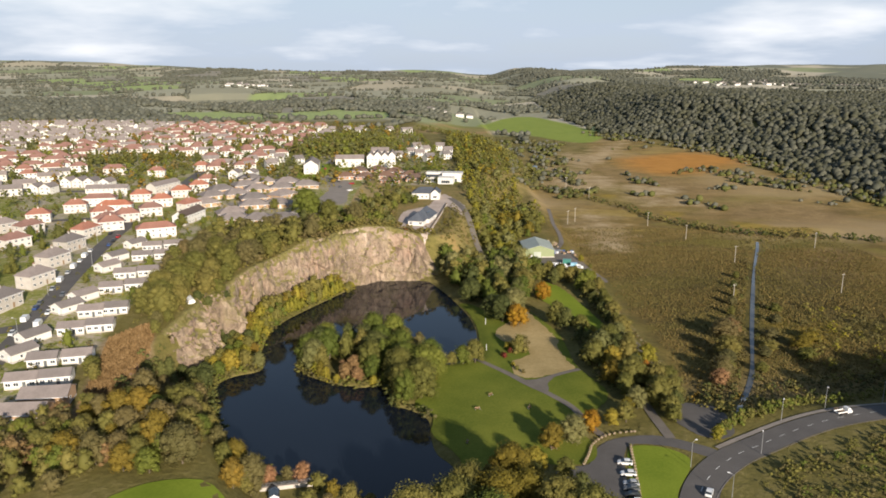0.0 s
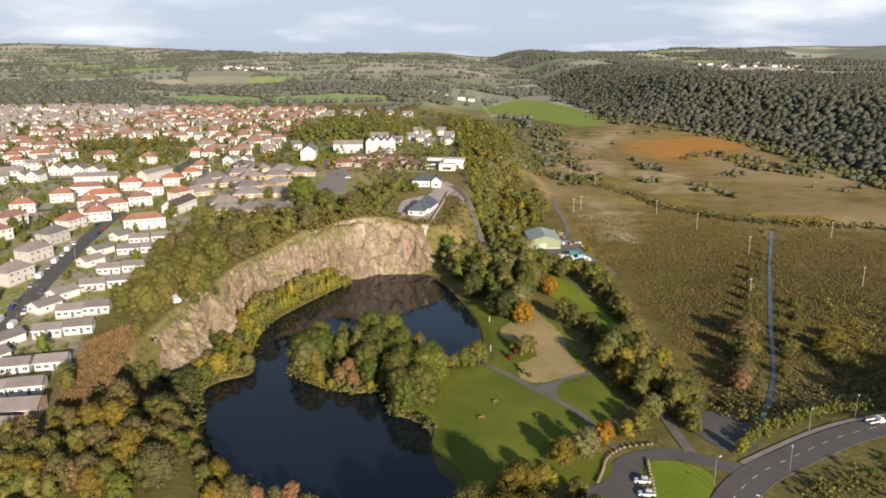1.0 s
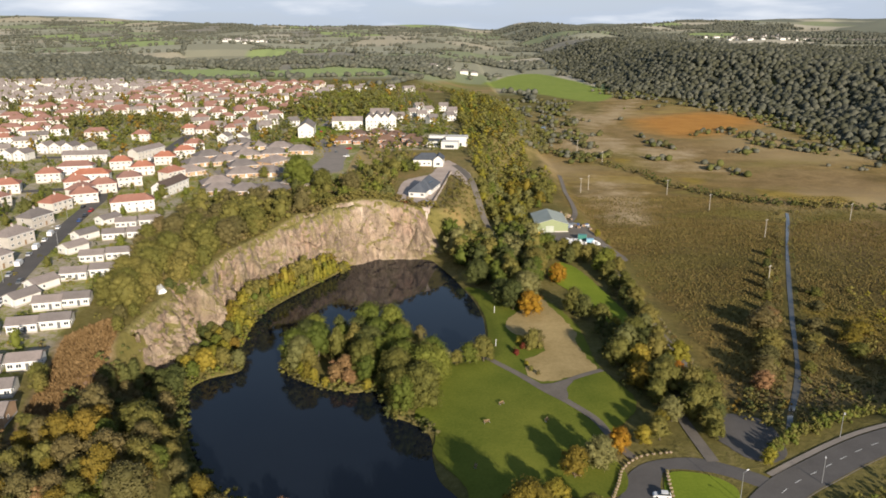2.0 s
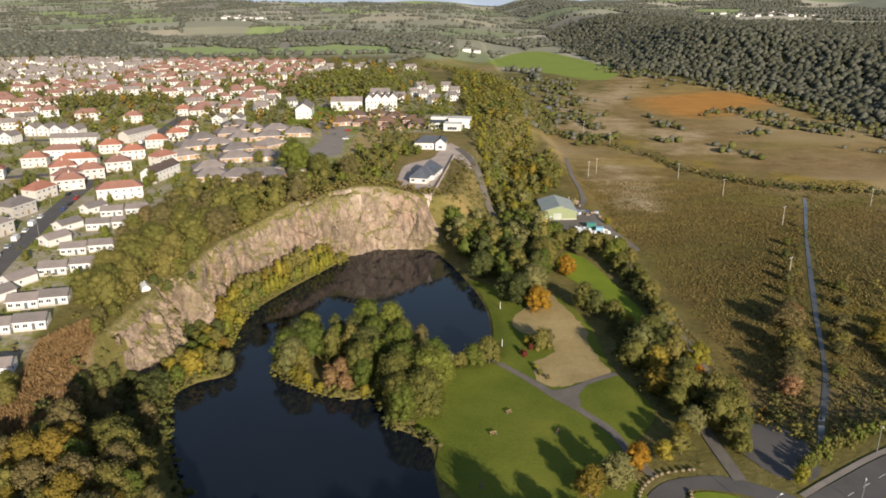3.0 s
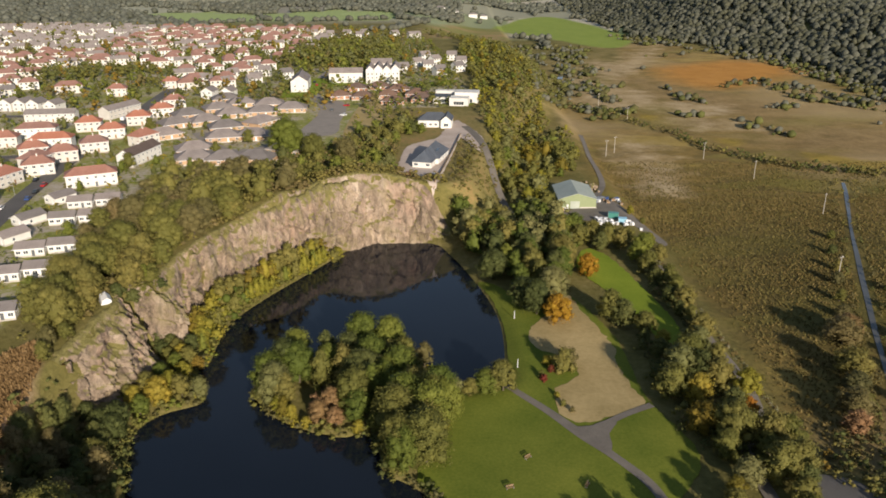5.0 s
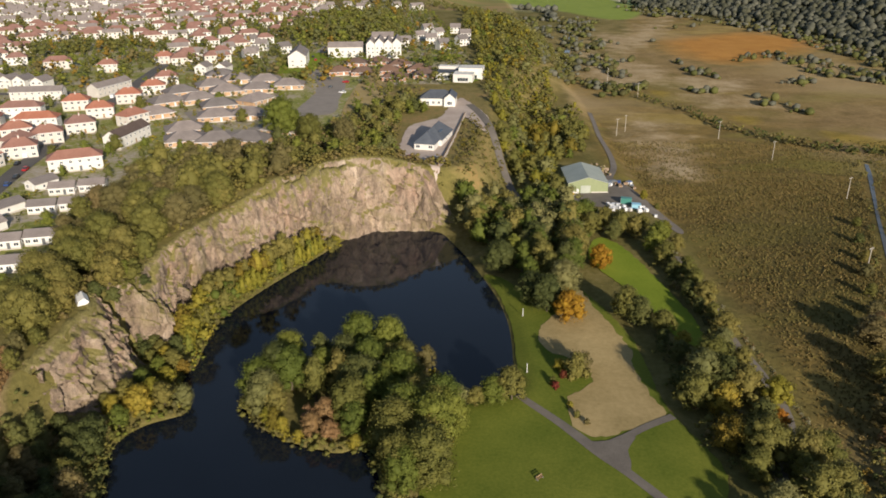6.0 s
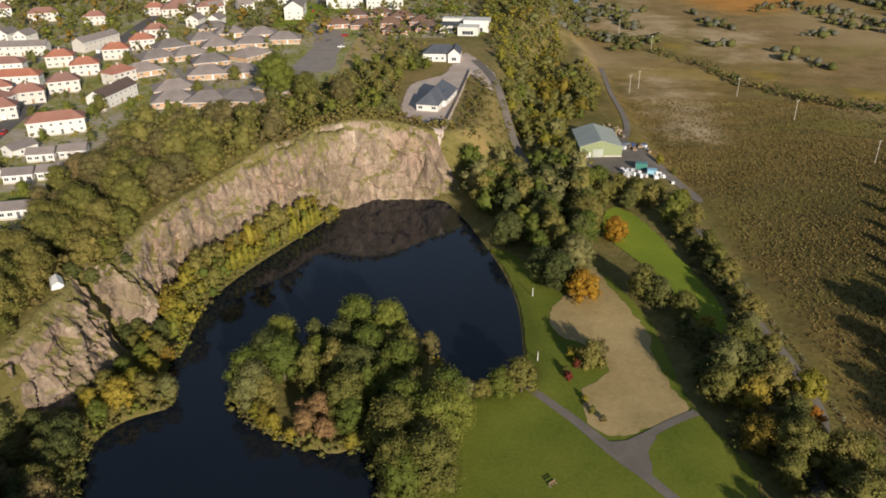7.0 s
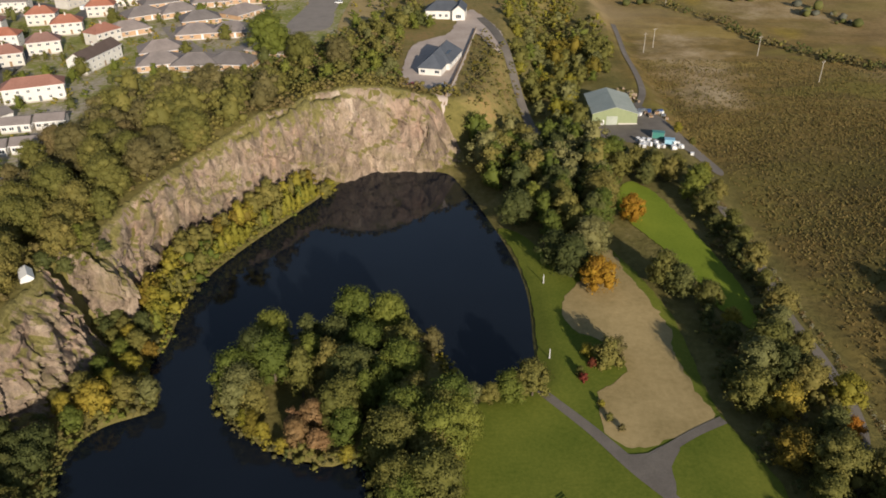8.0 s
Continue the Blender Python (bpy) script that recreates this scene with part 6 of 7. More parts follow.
bme = mesh_of("stone", bv * np.random.default_rng(2).uniform(0.75, 1.15, (len(bv), 1)) * (0.55, 0.5, 0.42) + (0, 0, 0.25), bf, [ROCK])
bo = new("stone", bme)
bo.parent = boulder
edge = smooth_line([(41, 189.5), (43.5, 195), (46, 201.5), (52, 207), (60, 208.5)], 5)
for k in range(0, len(edge), 1):
    put(boulder, float(edge[k][0]) - 1, float(edge[k][1]) + 1, 40 * k)
edge = smooth_line([(54, 201), (53, 194), (51.8, 186), (50.5, 178), (49.5, 172)], 5)
for k in range(0, len(edge), 1):
    put(boulder, float(edge[k][0]) + 1.6, float(edge[k][1]), 50 * k)

rock_block = mesh_of("dump", bv * np.random.default_rng(4).uniform(0.7, 1.2, (len(bv), 1)) * (1.1, 0.9, 0.7) + (0, 0, 0.3), bf, [ROCK])
rng = np.random.default_rng(8)
for k in range(34):
    x, y = 66 + rng.normal(0, 3.0), 452 + rng.normal(0, 4.0)
    b = tagged(new("stone_block", rock_block), "pale broken stone in a tipped heap", "stone", "rubble heap")
    b.matrix_world = Matrix.LocRotScale((x, y, ground(x, y) + rng.uniform(0, 0.8)), Euler(rng.uniform(0, 3, 3)), [rng.uniform(0.5, 1.3)] * 3)

tent = tagged(new("tent"), "small white canvas shelter among the scrub", "tent")
tent.matrix_world = pose(-97, 280, ground(-97, 280) + 0.5, 8, 14, 35) @ Matrix.Scale(0.8, 4)
s = Shape()
gable_walls(s, -1.6, -2.2, 1.6, 2.2, -3, 0.9, 1.3, "y")
part("canvas", s, PAINTS["white"], tent)
s = Shape()
gable_roof(s, -1.6, -2.2, 1.6, 2.2, 0.9, 1.3, 0.2, 0.06, "y")
part("roof", s, PAINTS["white"], tent)

# low wall with a railing at the near end of the pond
wall = tagged(new("retaining_wall"), "pale low retaining wall with a metal railing above the pond", "wall")
wall.matrix_world = pose(-44, 178.5, ground(-44, 178.5), 0, 0, 12)
s = Shape()
s.box(-10, -0.25, -1.5, 10, 0.25, 1.1)
part("wall", s, RENDER_GREY, wall)
s = Shape()
s.box(-10.1, -0.35, 1.1, 10.1, 0.35, 1.25)
part("coping", s, PAVING, wall)
for k in range(3):
    s = Shape()
    rod(s, (-10, 0, 1.55 + 0.3 * k), (10, 0, 1.55 + 0.3 * k), 0.03, 6)
    part("rail", s, STEEL, wall)
for k in range(11):
    s = Shape()
    rod(s, (-9.9 + 1.98 * k, 0, 1.2), (-9.9 + 1.98 * k, 0, 2.2), 0.04, 6)
    part("railing_post", s, STEEL, wall)
kiosk = tagged(new("greenhouse"), "small white-framed greenhouse behind the wall", "greenhouse")
kiosk.matrix_world = pose(-43, 174, ground(-43, 174), 0, 0, 12)
s = Shape()
gable_walls(s, -1.3, -2, 1.3, 2, -0.3, 1.8, 0.8, "y")
part("frame_wall", s, PLASTIC, kiosk)
s = Shape()
gable_roof(s, -1.3, -2, 1.3, 2, 1.8, 0.8, 0.1, 0.05, "y")
part("glass_roof", s, GLASS, kiosk)
for k in range(3):
    s = Shape()
    s.box(1.3, -1.9 + 1.3 * k, 0.5, 1.34, -0.8 + 1.3 * k, 1.7)
    part("pane", s, GLASS, kiosk)
drape("near_field", smooth_line([(-76, 148), (-68, 157), (-56, 158.5), (-48, 152), (-50, 138), (-74, 138)], 3, True), 0.2, BRIGHTGRASS, "bright green grass field beside the wood", "lawn", 4)

# road markings
marks = smooth_line(ROAD_LINE, 8)
length = np.concatenate([[0], np.cumsum(np.hypot(*np.diff(marks, axis=0).T))])
dash = float(np.interp(140, marks[:, 1], length))
while dash < length[-1] - 220:
    a, b = (np.array([np.interp(dash + k, length, marks[:, 0]), np.interp(dash + k, length, marks[:, 1])]) for k in (0, 2.6))
    d = (b - a) / np.linalg.norm(b - a)
    nrm = np.array([-d[1], d[0]]) * 0.08
    q = [a - nrm, b - nrm, b + nrm, a + nrm]
    me = mesh_of("road_marking", [(p[0], p[1], ground(*p) + 0.26) for p in q], [[0, 1, 2, 3]], [WHITEPAINT])
    tagged(new("road_marking", me), "white dashed centre line painted on the road", "road marking", kind="structure")
    dash += 6.5


# ---- trees round the pond ----
GREENS, MIXED = ["green", "olive", "olive", "dark"], ["green", "olive", "olive", "yellow", "gold"]
pts, rng = scatter(smooth_line([(-19, 250), (-28, 248.5), (-38, 251.5), (-47, 258), (-52, 265), (-50.5, 273.5), (-43.5, 282), (-30, 286), (-16, 284), (-10, 278), (-11, 264), (-16, 255)], 3, True), 7.3, 21)
for x, y in pts:
    if math.hypot(x + 31.5, y - 252) > 5:
        tree(x, y, rng.uniform(8, 13.5), ["round", "oak", "tall", "round"][rng.integers(4)], ["green", "olive", "green", "olive", "grey", "olive", "dark"][rng.integers(7)], rng.uniform(0.75, 1.0), where="on the wooded island", group="island trees")
pts, rng = scatter(smooth_line([(-15, 233), (-7, 230), (-4, 240), (0, 256), (1, 262), (-8, 267), (-16, 258), (-16, 244)], 3, True), 7.0, 22)
for x, y in pts:
    tree(x, y, rng.uniform(10, 14), ["oak", "round"][rng.integers(2)], ["green", "green", "olive", "olive", "green"][rng.integers(5)], rng.uniform(0.8, 1.0), where="on the lawn point", group="point trees")
for x, y, h, k, c in [(-41, 252.5, 5, "tall", "yellow"), (-33.5, 251, 6.5, "round", "heather"), (-31.5, 255, 7.5, "round", "heather"), (-29.5, 249.5, 5.5, "round", "heather"), (-35, 254.5, 6, "thin", "heather"), (-24.5, 251, 9, "round", "green"), (-43.5, 253.5, 7, "tall", "gold"), (-45, 255, 6, "tall", "yellow"), (-51, 262, 5, "round", "olive"), (-53, 269, 5, "round", "olive"), (-24, 247.5, 4, "round", "yellow"), (-47, 257, 4, "round", "olive"), (-37, 249.5, 3.5, "round", "yellow"), (-20, 248, 5, "round", "green"), (-8.5, 279, 8, "tall", "brown"), (-14, 276, 10.5, "round", "olive"), (-12, 269.5, 9, "round", "olive"), (-18, 266, 10, "round", "green"), (-20.5, 259, 8.5, "round", "green"), (-15, 282.5, 8, "round", "olive"), (-5.5, 246, 9.5, "oak", "gold"), (-45.5, 367, 4, "bush", "yellow"), (-46.5, 363, 5, "bush", "olive"), (4, 263, 5.5, "round", "olive"), (8.5, 264, 7.5, "oak", "green"), (13, 265, 9, "oak", "olive"), (0, 262, 6, "round", "grey"), (33, 306, 10, "oak", "orange"), (49, 343, 9, "oak", "orange"), (27, 312, 12, "oak", "dark"), (33, 322, 12, "round", "grey"), (22, 318, 11, "round", "dark")]:
    tree(x, y, h, k, c, where="beside the water" if x < 15 else "beside the pitch", group="park trees")
for x, y, h, k, c in [(30.5, 275.5, 7.5, "bush", "olive"), (27, 275, 2.4, "bush", "red"), (24.5, 270, 2.3, "bush", "red"), (26.5, 279, 3.4, "bush", "yellow"), (32.5, 278, 6, "bush", "brown"), (24, 272, 2.4, "bush", "olive"), (28, 258, 2, "bush", "olive"), (30, 255, 1.8, "bush", "brown"), (27, 262, 1.8, "bush", "yellow")]:
    tree(x, y, h, k, c, 0.8, where="on the edge of the pitch", group="park bushes")
wood(smooth_line([(1, 391), (18, 396), (36, 402), (44, 392), (46, 366), (38, 330), (24, 326), (17, 334), (9, 352), (3, 372)], 3, True), 6.8, 23, (10, 14), ["tall", "round", "oak", "tall"], ["olive", "green", "olive", "green", "grey", "dark"], "in the grove behind the pond", "grove trees")
shore = smooth_line([(-48, 358), (-54, 347), (-61, 335), (-67, 322), (-71.5, 309), (-73, 297), (-73, 286)], 9)
rng = np.random.default_rng(31)
for x, y in shore:
    tree(x - rng.uniform(1.0, 2.2), y + rng.uniform(0.5, 1.5), rng.uniform(4.0, 8.5), "bush" if rng.random() < 0.3 else "tall", ["yellow", "olive", "green", "yellow", "olive"][rng.integers(5)], 0.75 if rng.random() < 0.6 else 1.0, where="at the foot of the cliff", group="shore bushes", solo=False)
for x, y in smooth_line([(-52, 363), (-58, 352), (-65, 341), (-71, 329), (-76, 316), (-78, 304), (-77, 292)], 5):
    tree(x + rng.uniform(-1, 1), y + rng.uniform(-1, 1), rng.uniform(7.0, 11.0), "tall" if rng.random() < 0.6 else "round", ["yellow", "olive", "gold", "olive"][rng.integers(4)], 1.0, where="at the foot of the cliff", group="shore trees", solo=False)
for x, y, w in RIM[(RIM[:, 1] > 262) & (RIM[:, 1] < 400)]:
    for k in range(3):
        q = rng.uniform(2.5, 7)
        tree(x + (-q if y < 370 else rng.uniform(-2, 2)), y + (q if y > 350 else 0) + rng.uniform(-1.5, 1.5), rng.uniform(1.5, 4.2), "bush", ["olive", "olive", "brown", "straw", "olive"][rng.integers(5)], 1.1, where="on the quarry edge", group="rim bushes", solo=False)
for x, y, h, c in [(-68, 263, 6.5, "grey"), (-72, 262, 7, "olive"), (-77, 259, 8, "yellow"), (-80, 254, 6, "green"), (-76, 266, 6, "yellow"), (-75, 273, 5, "yellow"), (-81, 263, 7, "olive"), (-84, 251, 5, "dark"), (-73, 279, 4.5, "gold"), (-80, 270, 6, "green"), (-83, 258, 6, "yellow")]:
    tree(x, y, h, "round", c, 1.05, where="on the rocky spur by the water", group="spur trees")
pts, rng = scatter(smooth_line([(-101, 186), (-94, 198), (-86, 204), (-76, 204), (-73, 199), (-69, 191), (-64, 184), (-60, 176), (-58, 163), (-70, 161), (-98, 166)], 3, True), 6.4, 24)
for x, y in pts:
    top = rng.uniform(11.5, 17.5) - 3.5 * (x > -62) - 4 * (x < -92)
    tree(x, y, min(17, max(6, top - ground(x, y))), ["oak", "round", "oak"][rng.integers(3)], ["olive", "brown", "brown", "olive", "gold", "green", "olive"][rng.integers(7)], rng.uniform(0.85, 1.1), where="in the wood above the pond", group="bank trees")
for x, y, top, c in [(-50, 163, 9, "gold"), (-54, 170, 9.5, "olive"), (-58, 178.5, 9.5, "brown"), (-53, 177, 6.5, "gold"), (-62, 186.5, 9, "olive"), (-66, 194, 8.5, "olive"), (-48, 171, 5.5, "brown")]:
    tree(x, y, top - ground(x, y), "oak", c, 0.75, where="at the edge of the wood", group="bank trees")
for x, y, h, k, c in [(-46, 181.5, 5.5, "round", "heather"), (-41.5, 184, 4.5, "round", "brown"), (-37.5, 183, 6, "round", "heather"), (-32.5, 179.5, 4.5, "bush", "olive"), (-28, 176.5, 4, "bush", "gold"), (-23, 174, 4.5, "bush", "olive"), (-18, 170.5, 4, "round", "olive"), (-13, 165, 4, "bush", "brown"), (-52, 176, 6, "round", "brown"), (-49, 169, 6, "round", "olive"), (-34, 172, 4, "bush", "olive"), (-28, 169, 4.5, "round", "brown")]:
    tree(x, y, h, k, c, where="at the near end of the pond", group="shore trees")
wood(smooth_line([(-81, 247), (-80, 232), (-75, 217), (-70, 205), (-65, 197), (-71, 200), (-82, 206), (-96, 220), (-97, 238), (-93, 250)], 3, True), 4.8, 25, (6, 9), ["round", "tall"], ["dark", "olive", "dark", "brown"], "in the gully by the quarry", "gully trees")
wood(smooth_line([(-122, 172), (-108, 183), (-104, 200), (-98, 196), (-98, 180), (-104, 164)], 3, True), 6.0, 26, (4, 7), ["round", "oak", "thin"], ["olive", "brown", "green", "brown"], "behind the brick bungalows", "bank trees")
rng = np.random.default_rng(32)
for k, (x, y) in enumerate(POND):
    a, b = POND[k - 1], POND[(k + 1) % len(POND)]
    nx, ny = b[1] - a[1], a[0] - b[0]
    m = -math.hypot(nx, ny)
    if (x < -45 and y < 366) or (x < 2 and 220 < y < 292 and x > -56):
        q = rng.uniform(0.2, 1.3)
        for sgn in (-1, 1):
            px, py = x + sgn * nx / m * q, y + sgn * ny / m * q
            if not inside(np.array([px]), np.array([py]), POND)[0]:
                tree(px, py, rng.uniform(1.6, 4.0), "bush", (["olive", "yellow", "green", "olive", "brown"] if y > 250 else ["dark", "olive", "dark", "olive", "scrub"])[rng.integers(5)], 1.1, where="overhanging the water", group="shore bushes", solo=False)
wood(smooth_line([(-125, 158), (-83, 158), (-83, 175), (-96, 181), (-105, 192), (-114, 182)], 3, True), 5.0, 38, (3.5, 7), ["round", "thin", "oak"], ["brown", "olive", "heather", "olive", "brown"], "in the scrub by the field", "field scrub", False)
rng = np.random.default_rng(39)
for x, y in smooth_line([(83, 244), (83.4, 258), (83.2, 273), (83, 288), (81.8, 310), (81, 338), (78, 356)], 34):
    tree(x + rng.uniform(-1.3, 1.3), y, rng.uniform(0.6, 1.3), "bush", ["birch", "grey", "straw", "heather", "birch"][rng.integers(5)], 0.9, where="along the bank beside the lane", group="lane bank", solo=False)
pts, rng = scatter(smooth_line([(-99, 246), (-99, 226), (-96, 202), (-80, 202), (-75, 214), (-77, 232), (-80, 246), (-88, 250)], 3, True), 3.2, 40)
for x, y in pts:
    tree(x, y, rng.uniform(1.6, 3.8), "bush", ["dark", "brown", "dark", "brown"][rng.integers(4)], 1.1, where="in the shaded gully", group="gully bushes", solo=False)
for x, y, h, c in [(-84, 289, 5, "dark"), (-81, 286, 5, "olive"), (-86, 286, 4, "dark"), (-79, 283, 5, "yellow"), (-83, 283, 3.5, "olive"), (-77, 287, 6, "dark"), (-88, 290, 4, "dark"), (-85, 293, 3, "olive"), (-76, 280, 6, "olive"), (-79, 277, 5, "green"), (-77, 291, 5, "olive"), (-86, 253, 5, "dark"), (-88, 247, 5, "dark"), (-92, 250, 5, "dark"), (-86, 260, 5, "olive"), (-85, 268, 4, "dark"), (-83, 274, 4, "olive"), (-91, 292, 4, "olive"), (-93.5, 289.5, 4, "dark"), (-90.5, 296, 4, "olive"), (-88.5, 298, 3, "dark"), (-94, 293, 5, "olive"), (-91.5, 299, 4, "olive"), (-96, 286.5, 5, "dark"), (-92.5, 296, 5, "green"), (-89, 294.5, 2.5, "olive")]:
    tree(x, y, h, "round" if h > 4.5 else "bush", c, 1.1, where="in the cleft of the quarry rock", group="cleft trees")
wood(smooth_line([(-98, 246), (-96.5, 258), (-97.5, 272), (-101, 276), (-104, 286), (-112, 280), (-107, 264), (-103, 252)], 3, True), 5.2, 63, (4.5, 7.5), ["round", "oak"], ["olive", "dark", "olive", "brown"], "on the back of the rocky spur", "spur trees")
# wood on the rim of the quarry
wood(smooth_line([(-116, 268), (-119, 300), (-122, 340), (-126, 385), (-108, 408), (-84, 408), (-66, 394), (-61, 382), (-70, 364), (-80, 348), (-86, 325), (-89, 300), (-94, 286), (-101, 266)], 3, True), 8.3, 27, (8, 13), ["oak", "oak", "round", "oak"], ["olive", "brown", "olive", "olive", "olive", "brown"], "on the quarry rim", "rim trees")
pts, rng = scatter(smooth_line([(-100, 268), (-112, 262), (-114, 290), (-120, 330), (-124, 370), (-116, 330), (-108, 290)], 3, True), 3.6, 28)
for x, y in pts:
    tree(x, y, rng.uniform(1.2, 2.6), "bush", ["brown", "olive", "brown"][rng.integers(3)], 1.0, where="on the bracken bank", group="bank bushes", solo=False)
pts, rng = scatter(smooth_line([(-60, 396), (-30, 398), (-25, 410), (-28, 440), (-30, 490), (-50, 500), (-62, 470), (-84, 430), (-90, 412)], 3, True), 4.0, 29)
for x, y in pts:
    tree(x, y, rng.uniform(1.8, 4.5), "bush", ["olive", "green", "brown", "olive", "dark"][rng.integers(5)], 1.0, where="on the scrub slope", group="slope bushes", solo=False)
for x, y, h, k, c in [(-80, 450, 18, "round", "green"), (-66, 440, 13, "oak", "olive"), (-50, 436, 12, "oak", "brown"), (-70, 408, 8, "round", "olive"), (-95, 416, 8, "round", "olive"), (-112, 414, 8, "round", "olive"), (-86, 412, 8, "round", "brown"), (-122, 405, 7, "round", "dark"), (-58, 404, 6, "round", "olive")]:
    tree(x, y, h, k, c, where="on the slope above the quarry", group="slope trees")
pts, rng = scatter(smooth_line([(-14, 400), (0, 400), (8, 430), (12, 470), (10, 490), (3, 470), (0, 430), (-3, 404)], 3, True), 4.0, 30)
for x, y in pts:
    tree(x, y, rng.uniform(1.0, 2.6), "bush", ["brown", "olive", "gold", "brown"][rng.integers(4)], 1.0, where="on the bank below the yard", group="bank bushes", solo=False)
wood(smooth_line([(-30, 500), (-22, 490), (-12, 495), (-18, 506), (-26, 510)], 3, True), 5, 33, (4, 7), ["round"], ["green", "dark"], "beside the villa", "villa trees", False)
wood(smooth_line([(-125, 403), (-100, 412), (-80, 426), (-62, 440), (-54, 478), (-36, 520), (-22, 545), (-22, 510), (-28, 470), (-29, 410), (-60, 398), (-84, 409)], 3, True), 9.0, 56, (4, 8.5), ["round", "oak", "round"], ["olive", "olive", "green", "olive", "grey"], "on the slope above the quarry", "scrub trees", False)
pts, rng = scatter(smooth_line([(-66, 400), (-30, 400), (-4, 392), (14, 400), (22, 430), (16, 470), (8, 452), (2, 420), (-4, 398), (-24, 402), (-28, 440), (-28, 490), (-36, 520), (-50, 490), (-80, 430)], 3, True), 3.3, 57)
for x, y in pts:
    if not (-24 < x < -2 and 396 < y < 414):
        tree(x, y, rng.uniform(0.8, 2.4), "bush", ["olive", "brown", "straw", "olive", "olive", "straw"][rng.integers(6)], 1.2, where="on the rough bank round the yard", group="yard scrub", solo=False)
# wooded slope east of the lane
HILL_LANE = smooth_line([(7, 514), (12, 494), (16, 470), (20, 445), (24, 420), (28, 400), (34, 385)], 6)
pts, rng = scatter(smooth_line([(26, 404), (22, 436), (19, 458), (21, 500), (18, 545), (14, 590), (16, 650), (10, 780), (8, 880), (20, 1000), (66, 1020), (66, 850), (66, 690), (66, 610), (73, 545), (68, 492), (52, 466), (45, 455), (43, 404), (34, 402)], 3, True), 6.4, 34)
for x, y in pts:
    if line_distance(np.array([x]), np.array([y]), HILL_LANE)[0][0] > 4.5 and rng.random() < 0.86:
        tree(x, y, rng.uniform(3.5, 10.5), ["round", "oak", "tall", "round"][rng.integers(4)], ["olive", "olive", "yellow", "green", "olive", "yellow", "grey", "olive", "gold"][rng.integers(9)], rng.uniform(0.9, 1.2), where="on the slope below the lane", group="slope trees", solo=False)
wood(smooth_line([(60, 760), (84, 690), (100, 800), (60, 1000), (0, 1080), (-40, 1060), (20, 950)], 3, True), 9, 35, (5, 8), ["round", "oak"], ["olive", "olive", "grey"], "on the far slope", "far slope trees", False)
# hedges and trees east of the park
for x, y, h, k, c in [(49.5, 308, 9, "round", "olive"), (53, 303.5, 8, "round", "dark"), (58.5, 298, 6.5, "oak", "olive"), (61.5, 289.5, 5, "round", "yellow"), (56.5, 292, 4.5, "round", "dark"), (65.5, 277, 9, "oak", "olive"), (61, 271, 9, "round", "grey"), (66.5, 269.5, 8, "round", "dark"), (57, 261.5, 8.5, "oak", "olive"), (62.5, 259, 7.5, "oak", "yellow"), (55.5, 269, 6, "round", "dark"), (71, 266, 8, "round", "olive"), (60.5, 246, 7.5, "oak", "gold"), (66, 241.5, 10, "oak", "olive"), (62.5, 236, 7, "round", "olive"), (74, 253, 5, "round", "orange"), (76.5, 262, 7, "oak", "yellow"), (73.5, 239, 9, "oak", "olive"), (78.5, 241, 7.5, "oak", "olive"), (72, 287, 7, "round", "grey"), (73.5, 278.5, 6, "round", "olive"), (75.5, 296, 7, "oak", "olive"), (68.5, 283, 6, "round", "dark"), (69.5, 253, 7, "round", "dark"), (59, 283, 5.5, "round", "dark"), (70.5, 228, 9, "round", "olive"), (75.5, 229, 8.5, "oak", "olive"), (72.5, 219, 6.5, "round", "olive")]:
    tree(x, y, h * 1.2, k, c, where="beside the worn pitch", group="park trees")
for x, y, h, k, c in [(57, 366, 8, "round", "dark"), (61.5, 372, 9, "oak", "olive"), (66, 369, 8.5, "round", "olive"), (71, 347, 8, "oak", "olive"), (73, 362, 9, "oak", "green"), (78.5, 357, 7, "round", "olive"), (75, 335, 8, "oak", "olive"), (76, 326.5, 8, "round", "olive"), (76.5, 317, 8, "oak", "olive"), (75.5, 306, 6.5, "round", "olive"), (71.5, 336.5, 6, "round", "dark"), (72.5, 322, 6, "round", "dark"), (73, 311.5, 5.5, "round", "dark"), (68.5, 355, 8, "round", "green"), (70, 376, 7, "oak", "olive"), (63, 379, 7.5, "oak", "grey"), (56, 377, 9, "round", "olive"), (50, 372, 9, "oak", "olive"), (50, 383, 10, "oak", "green"), (78, 372, 6, "round", "yellow"), (44, 378, 11, "oak", "green"), (81, 366, 4, "round", "olive"), (80, 414, 4.5, "round", "yellow"), (84, 407, 3, "round", "olive")]:
    tree(x, y, h, k, c, where="in the hedge by the lane", group="hedge trees")
